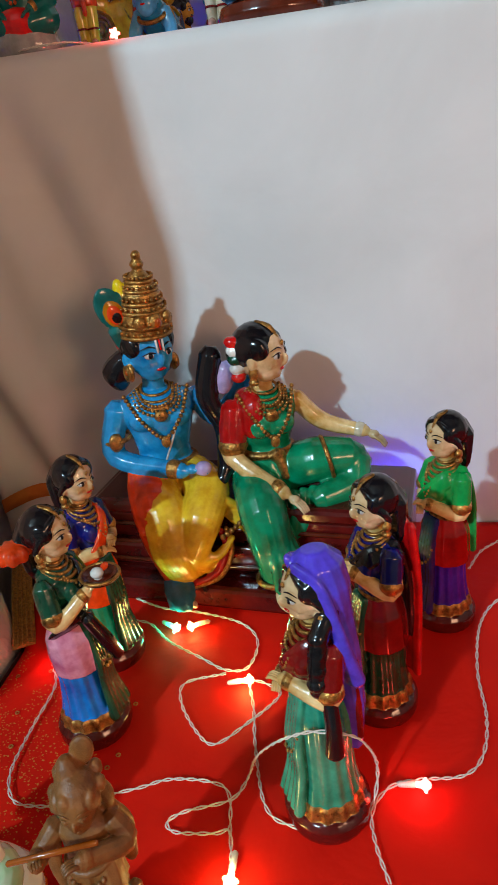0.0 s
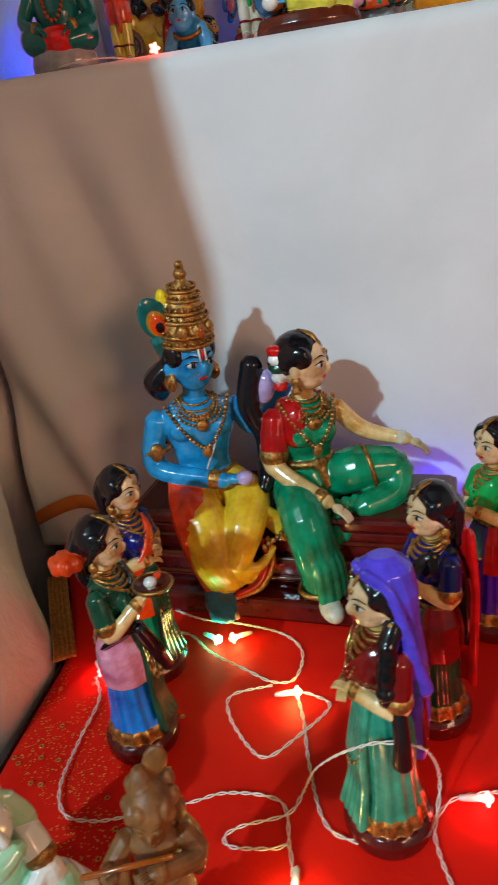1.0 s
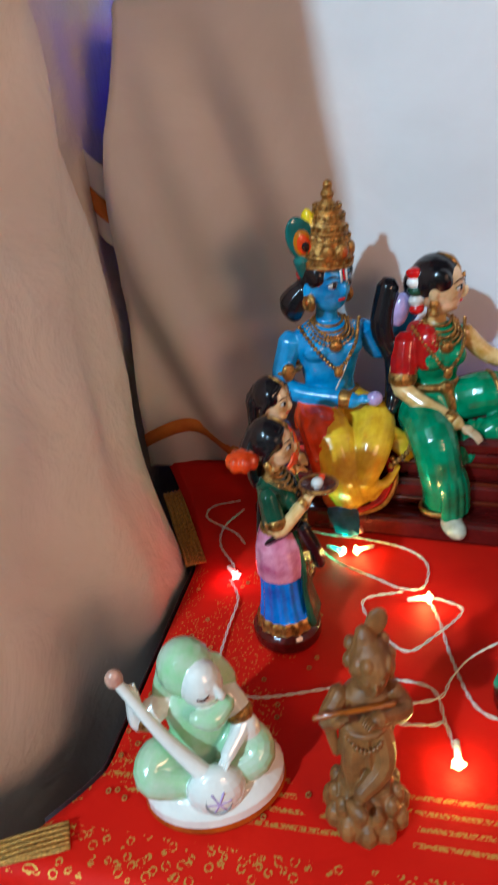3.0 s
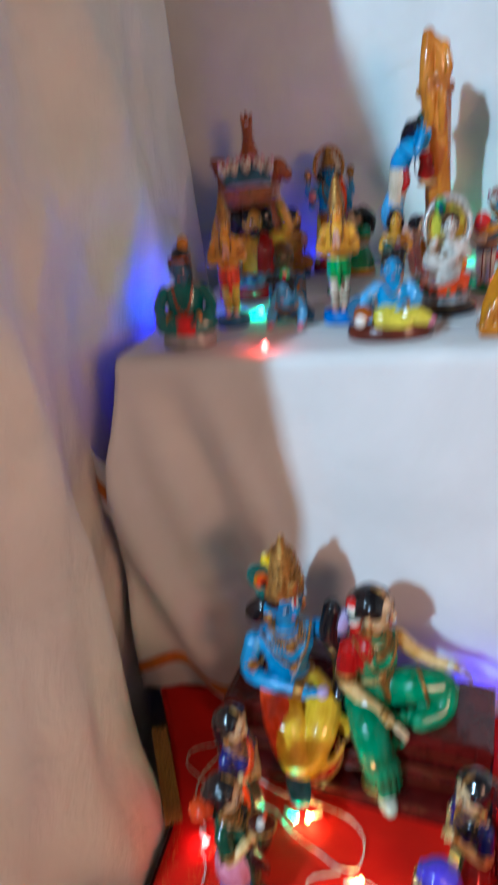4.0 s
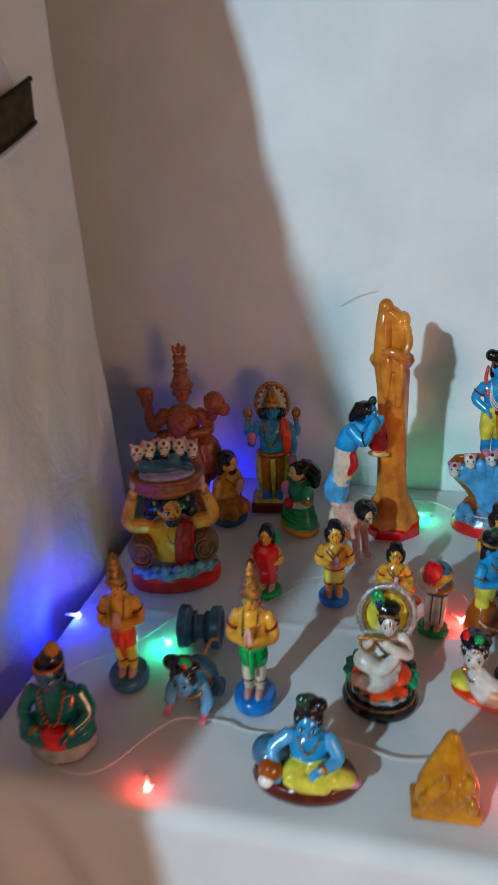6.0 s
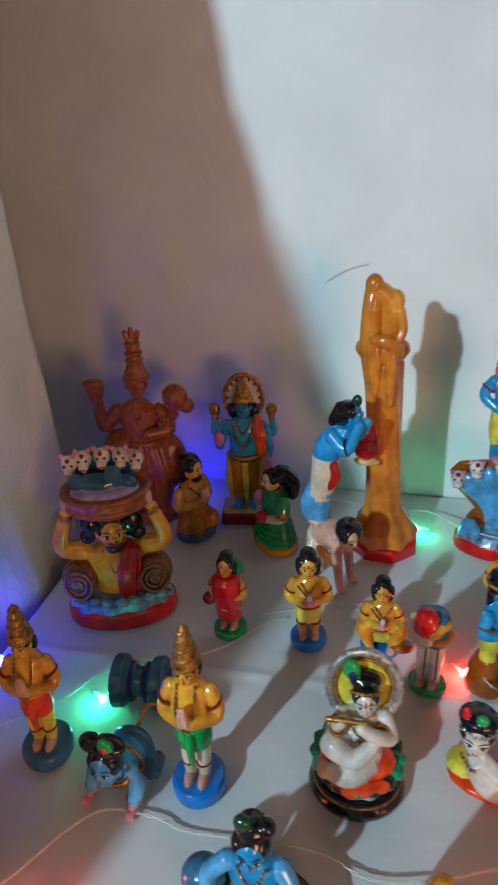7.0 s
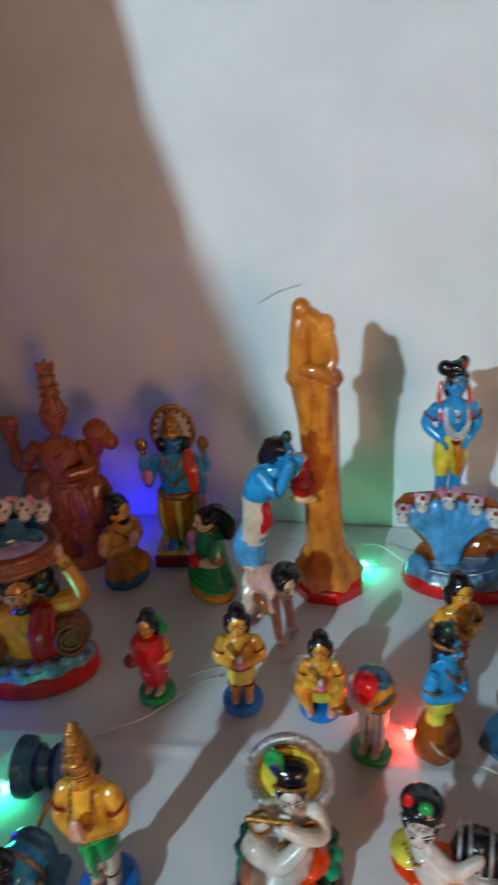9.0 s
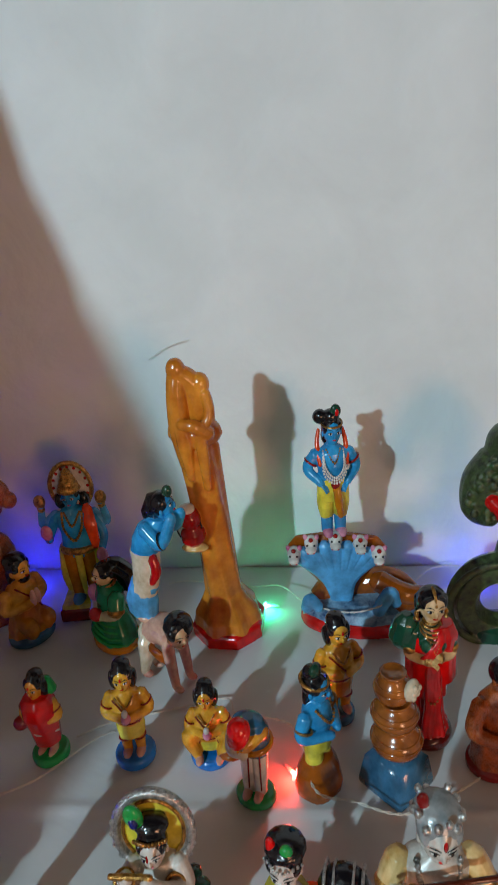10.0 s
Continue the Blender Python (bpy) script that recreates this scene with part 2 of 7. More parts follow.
class Figure:
    """Collects closed painted forms into one mesh. Local axes: x to its left hand's side, -y is its front."""

    def __init__(self):
        self.bm, self.mats, self.at = bmesh.new(), [], Matrix()
        self.fine, self.small = bmesh.new(), False

    def slot(self, key):
        if key not in self.mats:
            self.mats.append(key)
        return self.mats.index(key)

    def skin(self, rings, key, closed=True):
        k = self.slot(key)
        n = len(rings[0])
        bm = self.fine if self.small else self.bm
        vs = [[bm.verts.new(self.at @ Vector(p)) for p in r] for r in rings]
        for a, b in zip(vs, vs[1:]):
            for i in range(n):
                f = bm.faces.new((a[i], a[(i + 1) % n], b[(i + 1) % n], b[i]))
                f.material_index, f.smooth = k, True
        if closed:
            for r in (vs[0], vs[-1]):
                f = bm.faces.new(r)
                f.material_index = k
        self.small = False

    def loft(self, rows, key, n=24, folds=0, depth=0.0, turn=0.0):
        """Rings (z, cx, cy, rx, ry), one over the other; folds: pleats round it."""
        rings = []
        for z, cx, cy, rx, ry in rows:
            r = []
            for i in range(n):
                a = 2 * math.pi * i / n
                w = 1 + (depth * math.cos(folds * a + turn + z * 20) if folds else 0)
                r.append((cx + rx * w * math.cos(a), cy + ry * w * math.sin(a), z))
            rings.append(r)
        self.skin(rings, key)

    def ell(self, c, r, key, rot=(0, 0, 0), n=14):
        m = pose(*c, *rot)
        self.small = min(r) < 0.0021
        rings = []
        h = max(5, n // 2 + 1)
        for j in range(h + 1):
            b = -math.pi / 2 + math.pi * (0.02 + 0.96 * j / h)
            rings.append([m @ Vector((r[0] * math.cos(b) * math.cos(2 * math.pi * i / n), r[1] * math.cos(b) * math.sin(2 * math.pi * i / n), r[2] * math.sin(b))) for i in range(n)])
        self.skin(rings, key)

    def tube(self, points, radii, key, n=10, flat=1.0, steps=5, smooth=True):
        """A limb, plait, sash or cord along a line; flat squashes it."""
        if smooth and len(points) > 2:
            line = spline(points, steps)
            rr = np.interp(np.linspace(0, 1, len(line)), np.linspace(0, 1, len(radii)), radii)
        else:
            line = [Vector(p) for p in points]
            rr = np.interp(np.linspace(0, 1, len(line)), np.linspace(0, 1, len(radii)), radii)
        self.small = max(radii) < 0.0028
        rings = []
        side = None
        for i, p in enumerate(line):
            d = (line[min(i + 1, len(line) - 1)] - line[max(i - 1, 0)]).normalized()
            if side is None:
                side = d.cross(Vector((0, 1, 0.02)))
                if side.length < 0.05:
                    side = d.cross(Vector((0, 0, 1)))
            side = (side - d * side.dot(d)).normalized()
            up = d.cross(side)
            if i == 0:
                rings.append([p - d * rr[0] * 0.7 + (side * math.cos(2 * math.pi * k / n) + up * flat * math.sin(2 * math.pi * k / n)) * rr[0] * 0.5 for k in range(n)])
            rings.append([p + (side * math.cos(2 * math.pi * k / n) + up * flat * math.sin(2 * math.pi * k / n)) * rr[i] for k in range(n)])
            if i == len(line) - 1:
                rings.append([p + d * rr[i] * 0.7 + (side * math.cos(2 * math.pi * k / n) + up * flat * math.sin(2 * math.pi * k / n)) * rr[i] * 0.5 for k in range(n)])
        self.skin(rings, key)

    def hoop(self, c, rx, ry, r, key, rot=(0, 0, 0), n=20):
        m = pose(*c, *rot)
        self.small = r < 0.0036
        rings = []
        for i in range(n + 1):
            a = 2 * math.pi * i / n
            rings.append([m @ Vector(((rx + r * math.cos(b)) * math.cos(a), (ry + r * math.cos(b)) * math.sin(a), r * math.sin(b))) for b in [k * math.pi / 3 for k in range(6)]])
        self.skin(rings, key, closed=False)

    def beads(self, points, r, key, count):
        line = spline(points, 12)
        acc = [0.0]
        for a, b in zip(line, line[1:]):
            acc.append(acc[-1] + (b - a).length)
        for i in range(count):
            s = acc[-1] * i / max(1, count - 1)
            k = min(len(line) - 2, max(0, int(np.searchsorted(acc, s)) - 1))
            f = (s - acc[k]) / max(1e-6, acc[k + 1] - acc[k])
            c = line[k].lerp(line[k + 1], f)
            t = 2 * math.pi / 6
            self.small = True
            self.skin([[c + r * Vector((math.cos(e) * math.cos(j * t), math.cos(e) * math.sin(j * t), math.sin(e))) for j in range(6)] for e in (-1.4, -0.7, 0.0, 0.7, 1.4)], key)

    def block(self, lo, hi, key, bevel=0.002, m=Matrix()):
        b = bmesh.new()
        bmesh.ops.create_cube(b, size=1)
        for v in b.verts:
            v.co = self.at @ m @ Vector([lo[k] + (hi[k] - lo[k]) * (v.co[k] + 0.5) for k in range(3)])
        if bevel:
            bmesh.ops.bevel(b, geom=b.edges[:], offset=bevel, segments=2, affect="EDGES", profile=0.5)
        k = self.slot(key)
        made = {v: self.bm.verts.new(v.co) for v in b.verts}
        for f in b.faces:
            g = self.bm.faces.new([made[v] for v in f.verts])
            g.material_index = k
        b.free()

    def fuse(self, size, soften):
        """Melts the body forms into one cast skin; each new face takes the paint that lay nearest."""
        bmesh.ops.recalc_face_normals(self.bm, faces=self.bm.faces)
        raw = bpy.data.meshes.new("raw")
        self.bm.to_mesh(raw)
        ob = new("raw", raw)
        mod = ob.modifiers.new("melt", "REMESH")
        mod.mode, mod.voxel_size, mod.adaptivity = "VOXEL", size, 0.0
        mod = ob.modifiers.new("soften", "SMOOTH")
        mod.factor, mod.iterations = 0.5, soften
        got = ob.evaluated_get(bpy.context.evaluated_depsgraph_get())
        cast = bpy.data.meshes.new_from_object(got)
        tree = BVHTree.FromBMesh(self.bm)
        self.bm.faces.ensure_lookup_table()
        paint_of = [f.material_index for f in self.bm.faces]
        cast.materials.clear()
        out = bmesh.new()
        out.from_mesh(cast)
        for f in out.faces:
            hit = tree.find_nearest(f.calc_center_median(), 0.02)
            f.material_index = paint_of[hit[2]] if hit[2] is not None else 0
            f.smooth = True
        rims = {}
        for e in out.edges:
            two = e.link_faces
            if len(two) == 2 and two[0].material_index != two[1].material_index:
                for a, b in (e.verts, reversed(e.verts)):
                    rims.setdefault(a, []).append(b)
        for _ in range(7):
            moved = [(v, v.co.lerp((n[0].co + n[1].co) / 2, 0.6)) for v, n in rims.items() if len(n) == 2]
            for v, co in moved:
                v.co = co
        bpy.data.objects.remove(ob)
        bpy.data.meshes.remove(raw)
        bpy.data.meshes.remove(cast)
        self.bm.free()
        self.bm = out

    def done(self, name, where, label, category="figurine", group="", melt=0.0012, soften=3):
        if melt:
            self.fuse(melt, soften)
        bmesh.ops.recalc_face_normals(self.fine, faces=self.fine.faces)
        extra = bpy.data.meshes.new("extra")
        self.fine.to_mesh(extra)
        self.fine.free()
        self.bm.from_mesh(extra)
        bpy.data.meshes.remove(extra)
        me = bpy.data.meshes.new(name)
        self.bm.to_mesh(me)
        self.bm.free()
        for k in self.mats:
            me.materials.append(paint(k))
        ob = new(name, me)
        ob.matrix_world = where
        return tagged(ob, label, category, group)

    def plain(self, name, mats, parent=None):
        """All forms as they are, in one mesh of one material."""
        extra = bpy.data.meshes.new("extra")
        self.fine.to_mesh(extra)
        self.fine.free()
        self.bm.from_mesh(extra)
        bpy.data.meshes.remove(extra)
        for f in self.bm.faces:
            f.material_index = 0
        return mesh_object(name, self.bm, mats, parent, smooth=False)


def head(f, c, s, skin="face", hair="black", yaw=0, nod=0, ears=True, beard=False, brows=True, lips="red", parting=None, long=False, tilt=0):
    """A painted head of half-height s at c, turned by yaw."""
    keep = f.at
    carved = skin in ("wood", "terracotta")
    white, ink = (skin, skin) if carved else ("white", "black")
    f.at = keep @ pose(*c, nod, tilt, yaw)
    f.ell((0, 0, 0.08 * s), (0.78 * s, 0.84 * s, 0.90 * s), skin, n=18)
    f.ell((0, -0.14 * s, -0.36 * s), (0.58 * s, 0.62 * s, 0.56 * s), skin, n=16)
    f.ell((0, -0.84 * s, -0.14 * s), (0.11 * s, 0.15 * s, 0.24 * s), skin, (18, 0, 0), n=8)
    for q in (-1, 1):
        f.ell((q * 0.33 * s, -0.70 * s, 0.06 * s), (0.18 * s, 0.10 * s, 0.10 * s), white, (0, 0, q * 20), n=10)
        f.ell((q * 0.32 * s, -0.775 * s, 0.06 * s), (0.085 * s, 0.05 * s, 0.09 * s), ink, n=8)
        f.tube([(q * 0.14 * s, -0.80 * s, 0.11 * s), (q * 0.33 * s, -0.78 * s, 0.17 * s), (q * 0.53 * s, -0.63 * s, 0.09 * s)], [0.018 * s, 0.03 * s, 0.012 * s], ink, n=6)
        if brows:
            f.tube([(q * 0.12 * s, -0.82 * s, 0.27 * s), (q * 0.34 * s, -0.765 * s, 0.36 * s), (q * 0.58 * s, -0.59 * s, 0.27 * s)], [0.018 * s, 0.028 * s, 0.008 * s], ink, n=6)
        if ears:
            f.ell((q * 0.79 * s, 0.02 * s, -0.08 * s), (0.10 * s, 0.17 * s, 0.24 * s), skin, n=8)
    f.ell((0, -0.73 * s, -0.43 * s), (0.17 * s, 0.08 * s, 0.055 * s), lips, n=8)
    f.ell((0, -0.54 * s, -0.66 * s), (0.17 * s, 0.14 * s, 0.13 * s), skin, n=8)
    for q in (-1, 1):
        f.ell((q * 0.36 * s, -0.44 * s, -0.22 * s), (0.24 * s, 0.20 * s, 0.22 * s), skin, n=8)
    if hair:
        f.ell((0, 0.17 * s, 0.30 * s), (0.88 * s, 0.86 * s, 0.84 * s), hair, n=18)
        for q in (-1, 1):
            f.ell((q * 0.60 * s, -0.05 * s, 0.32 * s), (0.28 * s, 0.52 * s, 0.46 * s), hair, (0, q * 12, 0), n=12)
    if long:
        f.loft([(0.2 * s, 0, 0.40 * s, 0.72 * s, 0.55 * s), (-0.5 * s, 0, 0.52 * s, 0.74 * s, 0.42 * s), (-1.1 * s, 0, 0.60 * s, 0.66 * s, 0.30 * s), (-1.3 * s, 0, 0.62 * s, 0.4 * s, 0.2 * s)], hair, 16, 9, 0.04)
    if beard:
        f.ell((0, -0.36 * s, -0.66 * s), (0.52 * s, 0.46 * s, 0.46 * s), "black", n=12)
        f.ell((0, -0.76 * s, -0.32 * s), (0.30 * s, 0.09 * s, 0.06 * s), "black", n=8)
    if parting:
        f.tube([(0, -0.70 * s, 0.62 * s), (0, -0.40 * s, 1.0 * s), (0, 0.05 * s, 1.15 * s)], [0.05 * s, 0.12 * s, 0.09 * s], parting, n=8, flat=0.5)
        f.ell((0, -0.80 * s, 0.44 * s), (0.09 * s, 0.06 * s, 0.10 * s), parting, n=8)
    f.at = keep


def palm(f, c, s, skin, way=(0, -1, 0)):
    d = Vector(way).normalized()
    c = Vector(c)
    f.ell(c, (0.55 * s, 0.55 * s, 0.45 * s), skin, n=8)
    side = d.cross(Vector((0, 0, 1)))
    if side.length < 0.1:
        side = Vector((1, 0, 0))
    side.normalize()
    for k in (-1.2, -0.4, 0.4, 1.2):
        a = c + side * (0.28 * s * k)
        f.tube([a, a + d * 0.9 * s, a + d * 1.35 * s - Vector((0, 0, 0.3 * s))], [0.17 * s, 0.16 * s, 0.11 * s], skin, n=6, steps=2)


def arm(f, points, r, skin, sleeve=None, bangle="gold", cuff=True, fingers=True):
    """Upper arm, elbow, wrist; a sleeve over its upper half."""
    p = [Vector(q) for q in points]
    f.tube(p, [r, r * 0.92, r * 0.66], skin, n=10)
    if sleeve:
        e = p[0].lerp(p[1], 0.75)
        f.tube([p[0], p[0].lerp(p[1], 0.4), e], [r * 1.22, r * 1.28, r * 1.22], sleeve, n=12)
        if cuff:
            f.tube([e, p[0].lerp(p[1], 0.86)], [r * 1.34, r * 1.34], "gold", n=12)
    if bangle:
        w = p[-2].lerp(p[-1], 0.82)
        f.tube([w, p[-2].lerp(p[-1], 0.92)], [r * 0.80, r * 0.80], bangle, n=10)
    if fingers:
        palm(f, p[-1], r * 1.1, skin, p[-1] - p[-2])

# ---- the large structure ----
STEP, RISER, BACK = 0.615, 0.772, 1.585


def fold(a, n, k, seed=0.0):
    return k * (math.sin(a * n + seed) + 0.5 * math.sin(a * n * 2.3 + 1.7 + seed * 2))


tagged(slab("wall_north", (-3.0, BACK + 0.02, -0.75), (2.4, BACK + 0.17, 3.15), WALL_PAINT), "pale blue-grey painted wall behind the display", "wall", kind="structure")
tagged(slab("wall_west", (-3.15, -4.2, -0.75), (-3.0, BACK + 0.17, 3.15), ROOM_PAINT), "plain cream wall", "wall", kind="structure")
tagged(slab("wall_east", (2.4, -4.2, -0.75), (2.55, BACK + 0.17, 3.15), ROOM_PAINT), "plain cream wall", "wall", kind="structure")
tagged(slab("wall_south", (-3.0, -4.2, -0.75), (2.4, -4.05, 3.15), ROOM_PAINT), "plain cream wall", "wall", kind="structure")
# Unseen band, added so that its shadow darkens the top of the back wall.
tagged(slab("shading_lintel", (-3.0, 0.10, 2.035), (2.4, 0.22, 3.15), ROOM_PAINT), "added unseen cream wall band that cuts off the tube light", "wall", kind="structure")
tagged(slab("floor", (-3.15, -4.2, -0.85), (2.55, BACK + 0.17, -0.75), FLOOR_TILE), "dull brown floor", "floor", kind="structure")
tagged(slab("ceiling", (-3.15, -4.2, 3.15), (2.55, BACK + 0.17, 3.25), ROOM_PAINT), "plain cream ceiling", "ceiling", kind="structure")


def back_cloth(u, v):
    x = -0.98 + 2.1 * u
    z = 0.55 + (1.61 - 0.018 * (x + 0.2) - 0.55) * v
    return (x, BACK - 0.004 + 0.003 * noise.noise((x * 2.2, z * 1.4, 3.0)), z)


tagged(sheet("backdrop_cloth", back_cloth, 40, 30, WHITE_CLOTH), "white cotton cloth hung flat on the wall", "cloth", kind="structure")

# the step: a table under one white cloth that turns down over its front
tagged(slab("step_table", (-0.47, RISER + 0.03, -0.75), (1.1, BACK - 0.02, STEP - 0.012), surface("rough_table_wood", (0.16, 0.09, 0.05), 0.6)), "wooden table hidden under the white cloth", "table")


def step_cloth(u, v):
    x = -0.485 + 1.62 * u
    run = (BACK - RISER) - 0.008
    drop = STEP + 0.004
    s = v * (run + drop)
    left = max(0.0, 1 - (x + 0.485) / 0.34)
    r = 0.022
    if s < run - r:
        y, z = BACK - 0.008 - s, STEP
        z += 0.0016 * noise.noise((x * 7, y * 5, 1.0)) + 0.0022 * math.exp(-((y - 1.105 - 0.02 * x) / 0.006) ** 2) + 0.0018 * math.exp(-((x - 0.05 - 0.1 * y) / 0.007) ** 2)
    elif s < run + r:
        a = (s - run + r) / (2 * r) * math.pi / 2
        y, z = RISER + r - r * math.sin(a), STEP - r + r * math.cos(a)
    else:
        d = s - run - r
        y, z = RISER, STEP - r - d
        y += 0.004 * noise.noise((x * 5, z * 3, 8.0)) * min(1, d * 6)
        k = min(1, d / 0.12) * left
        y += k * (-0.014 + fold(x - 0.25 * d, 30, 0.022, z * 2.2)) - 0.02 * d * left
        x -= 0.055 * left * left * min(1, d * 3.2)
    return (x, y, z)


step_top = tagged(sheet("step_cloth", step_cloth, 190, 260, STEP_CLOTH), "white cotton tablecloth over the step, falling in folds", "tablecloth")


def step_border(u, v):
    x0 = -0.485 + 0.16 * u
    p = Vector(step_cloth((x0 + 0.485) / 1.62, 0.975 - 0.012 * math.sin(u * 5)))
    return (p.x, p.y - 0.003, p.z + 0.022 * v + 0.004 * math.sin(u * 7))


sheet("woven_border", step_border, 24, 2, ORANGE_BORDER, parent=step_top)["label"] = "orange woven border at the hem"


# strip of a cloth edge that shows in the gap beside the step
def gap_cloth(u, v):
    return (-0.572 + 0.05 * u, 0.80 - 0.015 * math.sin(u * 3), 0.335 + 0.11 * v + 0.04 * (0.5 - u))


gap = tagged(sheet("tucked_cloth", gap_cloth, 8, 8, GREY_CLOTH), "white cloth corner with an orange border tucked beside the step", "cloth")
sheet("woven_border", lambda u, v: tuple(Vector(gap_cloth(u, 0.30 + 0.28 * v)) + Vector((0, -0.003, 0))), 8, 3, ORANGE_BORDER, parent=gap)["label"] = "orange woven border"


# the side curtain
# Front edge, shaped to throw the slanted shade line on wall and riser.
def edge_x(z):
    return float(np.interp(z, (0.3, 0.6, 0.76, 0.97, 1.3, 1.9, 2.2), (-0.490, -0.485, -0.470, -0.506, -0.588, -0.800, -0.880)))


def curtain_line(y, z):
    """Where the hanging side cloth stands, without its folds."""
    back = -0.550 + 0.020 * max(0, (y - 0.8) / 0.54) + 0.035 * min(1, max(0, (1.4 - z) / 0.8)) * min(1, max(0, (y - 0.95) / 0.25))
    if y > 0.8:
        return back
    s = max(0, (0.8 - y) / 0.65)
    return back * (1 - s) + edge_x(z) * s - 0.05 * math.sin(math.pi * min(1, s)) * min(1, max(0, (z - 0.85) * 2))


def against_table(y, z):
    """How far the curtain is pulled in against the low table's edge."""
    near = min(1, max(0, (0.66 - y) / 0.16), max(0, (y - 0.20) / 0.16))
    low = min(1, max(0, (0.5 - z) / 0.3))
    return near * near * (3 - 2 * near) * low * low * (3 - 2 * low)


def side_curtain(u, v):
    y = 1.345 - 1.195 * u
    z = -0.73 + 2.35 * v
    amp = 0.015 + 0.012 * min(1, max(0, 1.0 - z))
    lean = against_table(y, z)
    amp *= 1 - 0.3 * lean
    taper = min(1, (1 - u) * 6, 0.25 + u * 5)
    x = curtain_line(y, z) * (1 - lean) + (-0.402 - 0.22 * max(0, z)) * lean + taper * (fold(y, 13, amp, z * 1.1) + 0.016 * noise.noise((y * 4, z * 2.2, 0.5)) + 0.020 * noise.noise((y * 9 + z * 3, z * 2.6 - y * 2, 3.5)) + 0.014 * noise.noise((y * 16 - z * 6, z * 5, 6.5)))
    return (x - 0.008, y + 0.012 * math.sin(z * 4) * taper, z)


curtain = tagged(sheet("side_curtain", side_curtain, 160, 130, CREAM_CLOTH), "cream cotton curtain hanging in soft folds beside the display", "curtain")


# Unseen sheet left of that edge, added to block the tube light.
def blocking_sheet(u, v):
    z = -0.73 + 2.85 * v
    e = edge_x(z) - 0.012
    return (e - (1.75 + e + 0.6) * u, 0.15 - 0.02 * u + fold(u * 4, 9, 0.012) * min(1, u * 8), z)


tagged(sheet("light_blocking_sheet", blocking_sheet, 40, 30, CREAM_CLOTH), "added unseen cream sheet that keeps the tube light off the left", "curtain")


def hem_z(y):
    return 1.215 + 0.190 * max(0, (y - 0.75) / 0.58) ** 1.5 + 0.02 * math.sin(y * 4)


def upper_drape(u, v):
    y = 1.205 - 0.57 * u
    z = hem_z(y) + (2.15 - hem_z(y)) * v
    bulge = 0.045 * math.sin(min(1, v * 1.6) * math.pi * 0.9) + 0.012
    x = curtain_line(y, min(z, 1.6)) - 0.24 * max(0, z - 1.36) + bulge + fold(y + 0.25 * z, 34, 0.026, 2.0 + z) * min(1, v * 4) + 0.03 * noise.noise((y * 5, z * 3, 4.0)) * min(1, v * 5) - 0.10 * max(0, 1 - u * 3.5) * min(1, v * 1.4)
    return (x, y, z)


drape = tagged(sheet("upper_drape", upper_drape, 90, 50, GREY_CLOTH), "greyish white cloth gathered over the curtain with a dark border", "drape")


def drape_border(u, v):
    y = 1.212 - 0.577 * u
    p = Vector(upper_drape(u, 0.0))
    return (p.x + 0.014 + 0.003 * v, y, hem_z(y) - 0.012 + 0.058 * v)


sheet("woven_border", drape_border, 60, 4, BROWN_BORDER, parent=drape)["label"] = "dark brown and gold woven border"
sheet("stitched_edge", lambda u, v: tuple(Vector(drape_border(u, 0.0)) + Vector((0.002, 0, -0.012 + 0.010 * v))), 60, 2, GREY_CLOTH, parent=drape)["label"] = "white stitched edge"

for low, high in ((0.02, 0.10), (0.90, 0.98)):
    ob = sheet("dark_stripe", lambda u, v: tuple(Vector(drape_border(u, low + (high - low) * v)) + Vector((0.003, 0, 0))), 60, 1, surface("black_woven_stripe", (0.012, 0.009, 0.006), 0.8), parent=drape)
    ob["label"] = "black woven stripe"

# the lower table with its red cloth
tagged(slab("low_table", (-0.36, 0.16, -0.75), (1.0, 0.74, -0.012), surface("plain_table_wood", (0.16, 0.09, 0.05), 0.6)), "wooden table hidden under the red cloth", "table")


def left_hem(y):
    return -0.392 - 0.085 * max(0, (y - 0.50) / 0.20) ** 1.3 - 0.06 * max(0, (0.24 - y) / 0.09) ** 1.2


def red_cloth(u, v):
    y = 0.765 - 0.62 * min(1, v / 0.72)
    x = left_hem(max(y, 0.145)) + (1.05 - left_hem(max(y, 0.145))) * u ** 1.35
    z = 0.0012 * noise.noise((x * 9, y * 9, 2.0)) + 0.001
    if v > 0.72:
        d = (v - 0.72) / 0.28 * 0.5
        y, z = 0.145 - 0.02 * d + fold(x, 24, 0.01) * min(1, d * 5), -d
    if u < 0.02:
        z -= 0.006
    return (x, y, z)


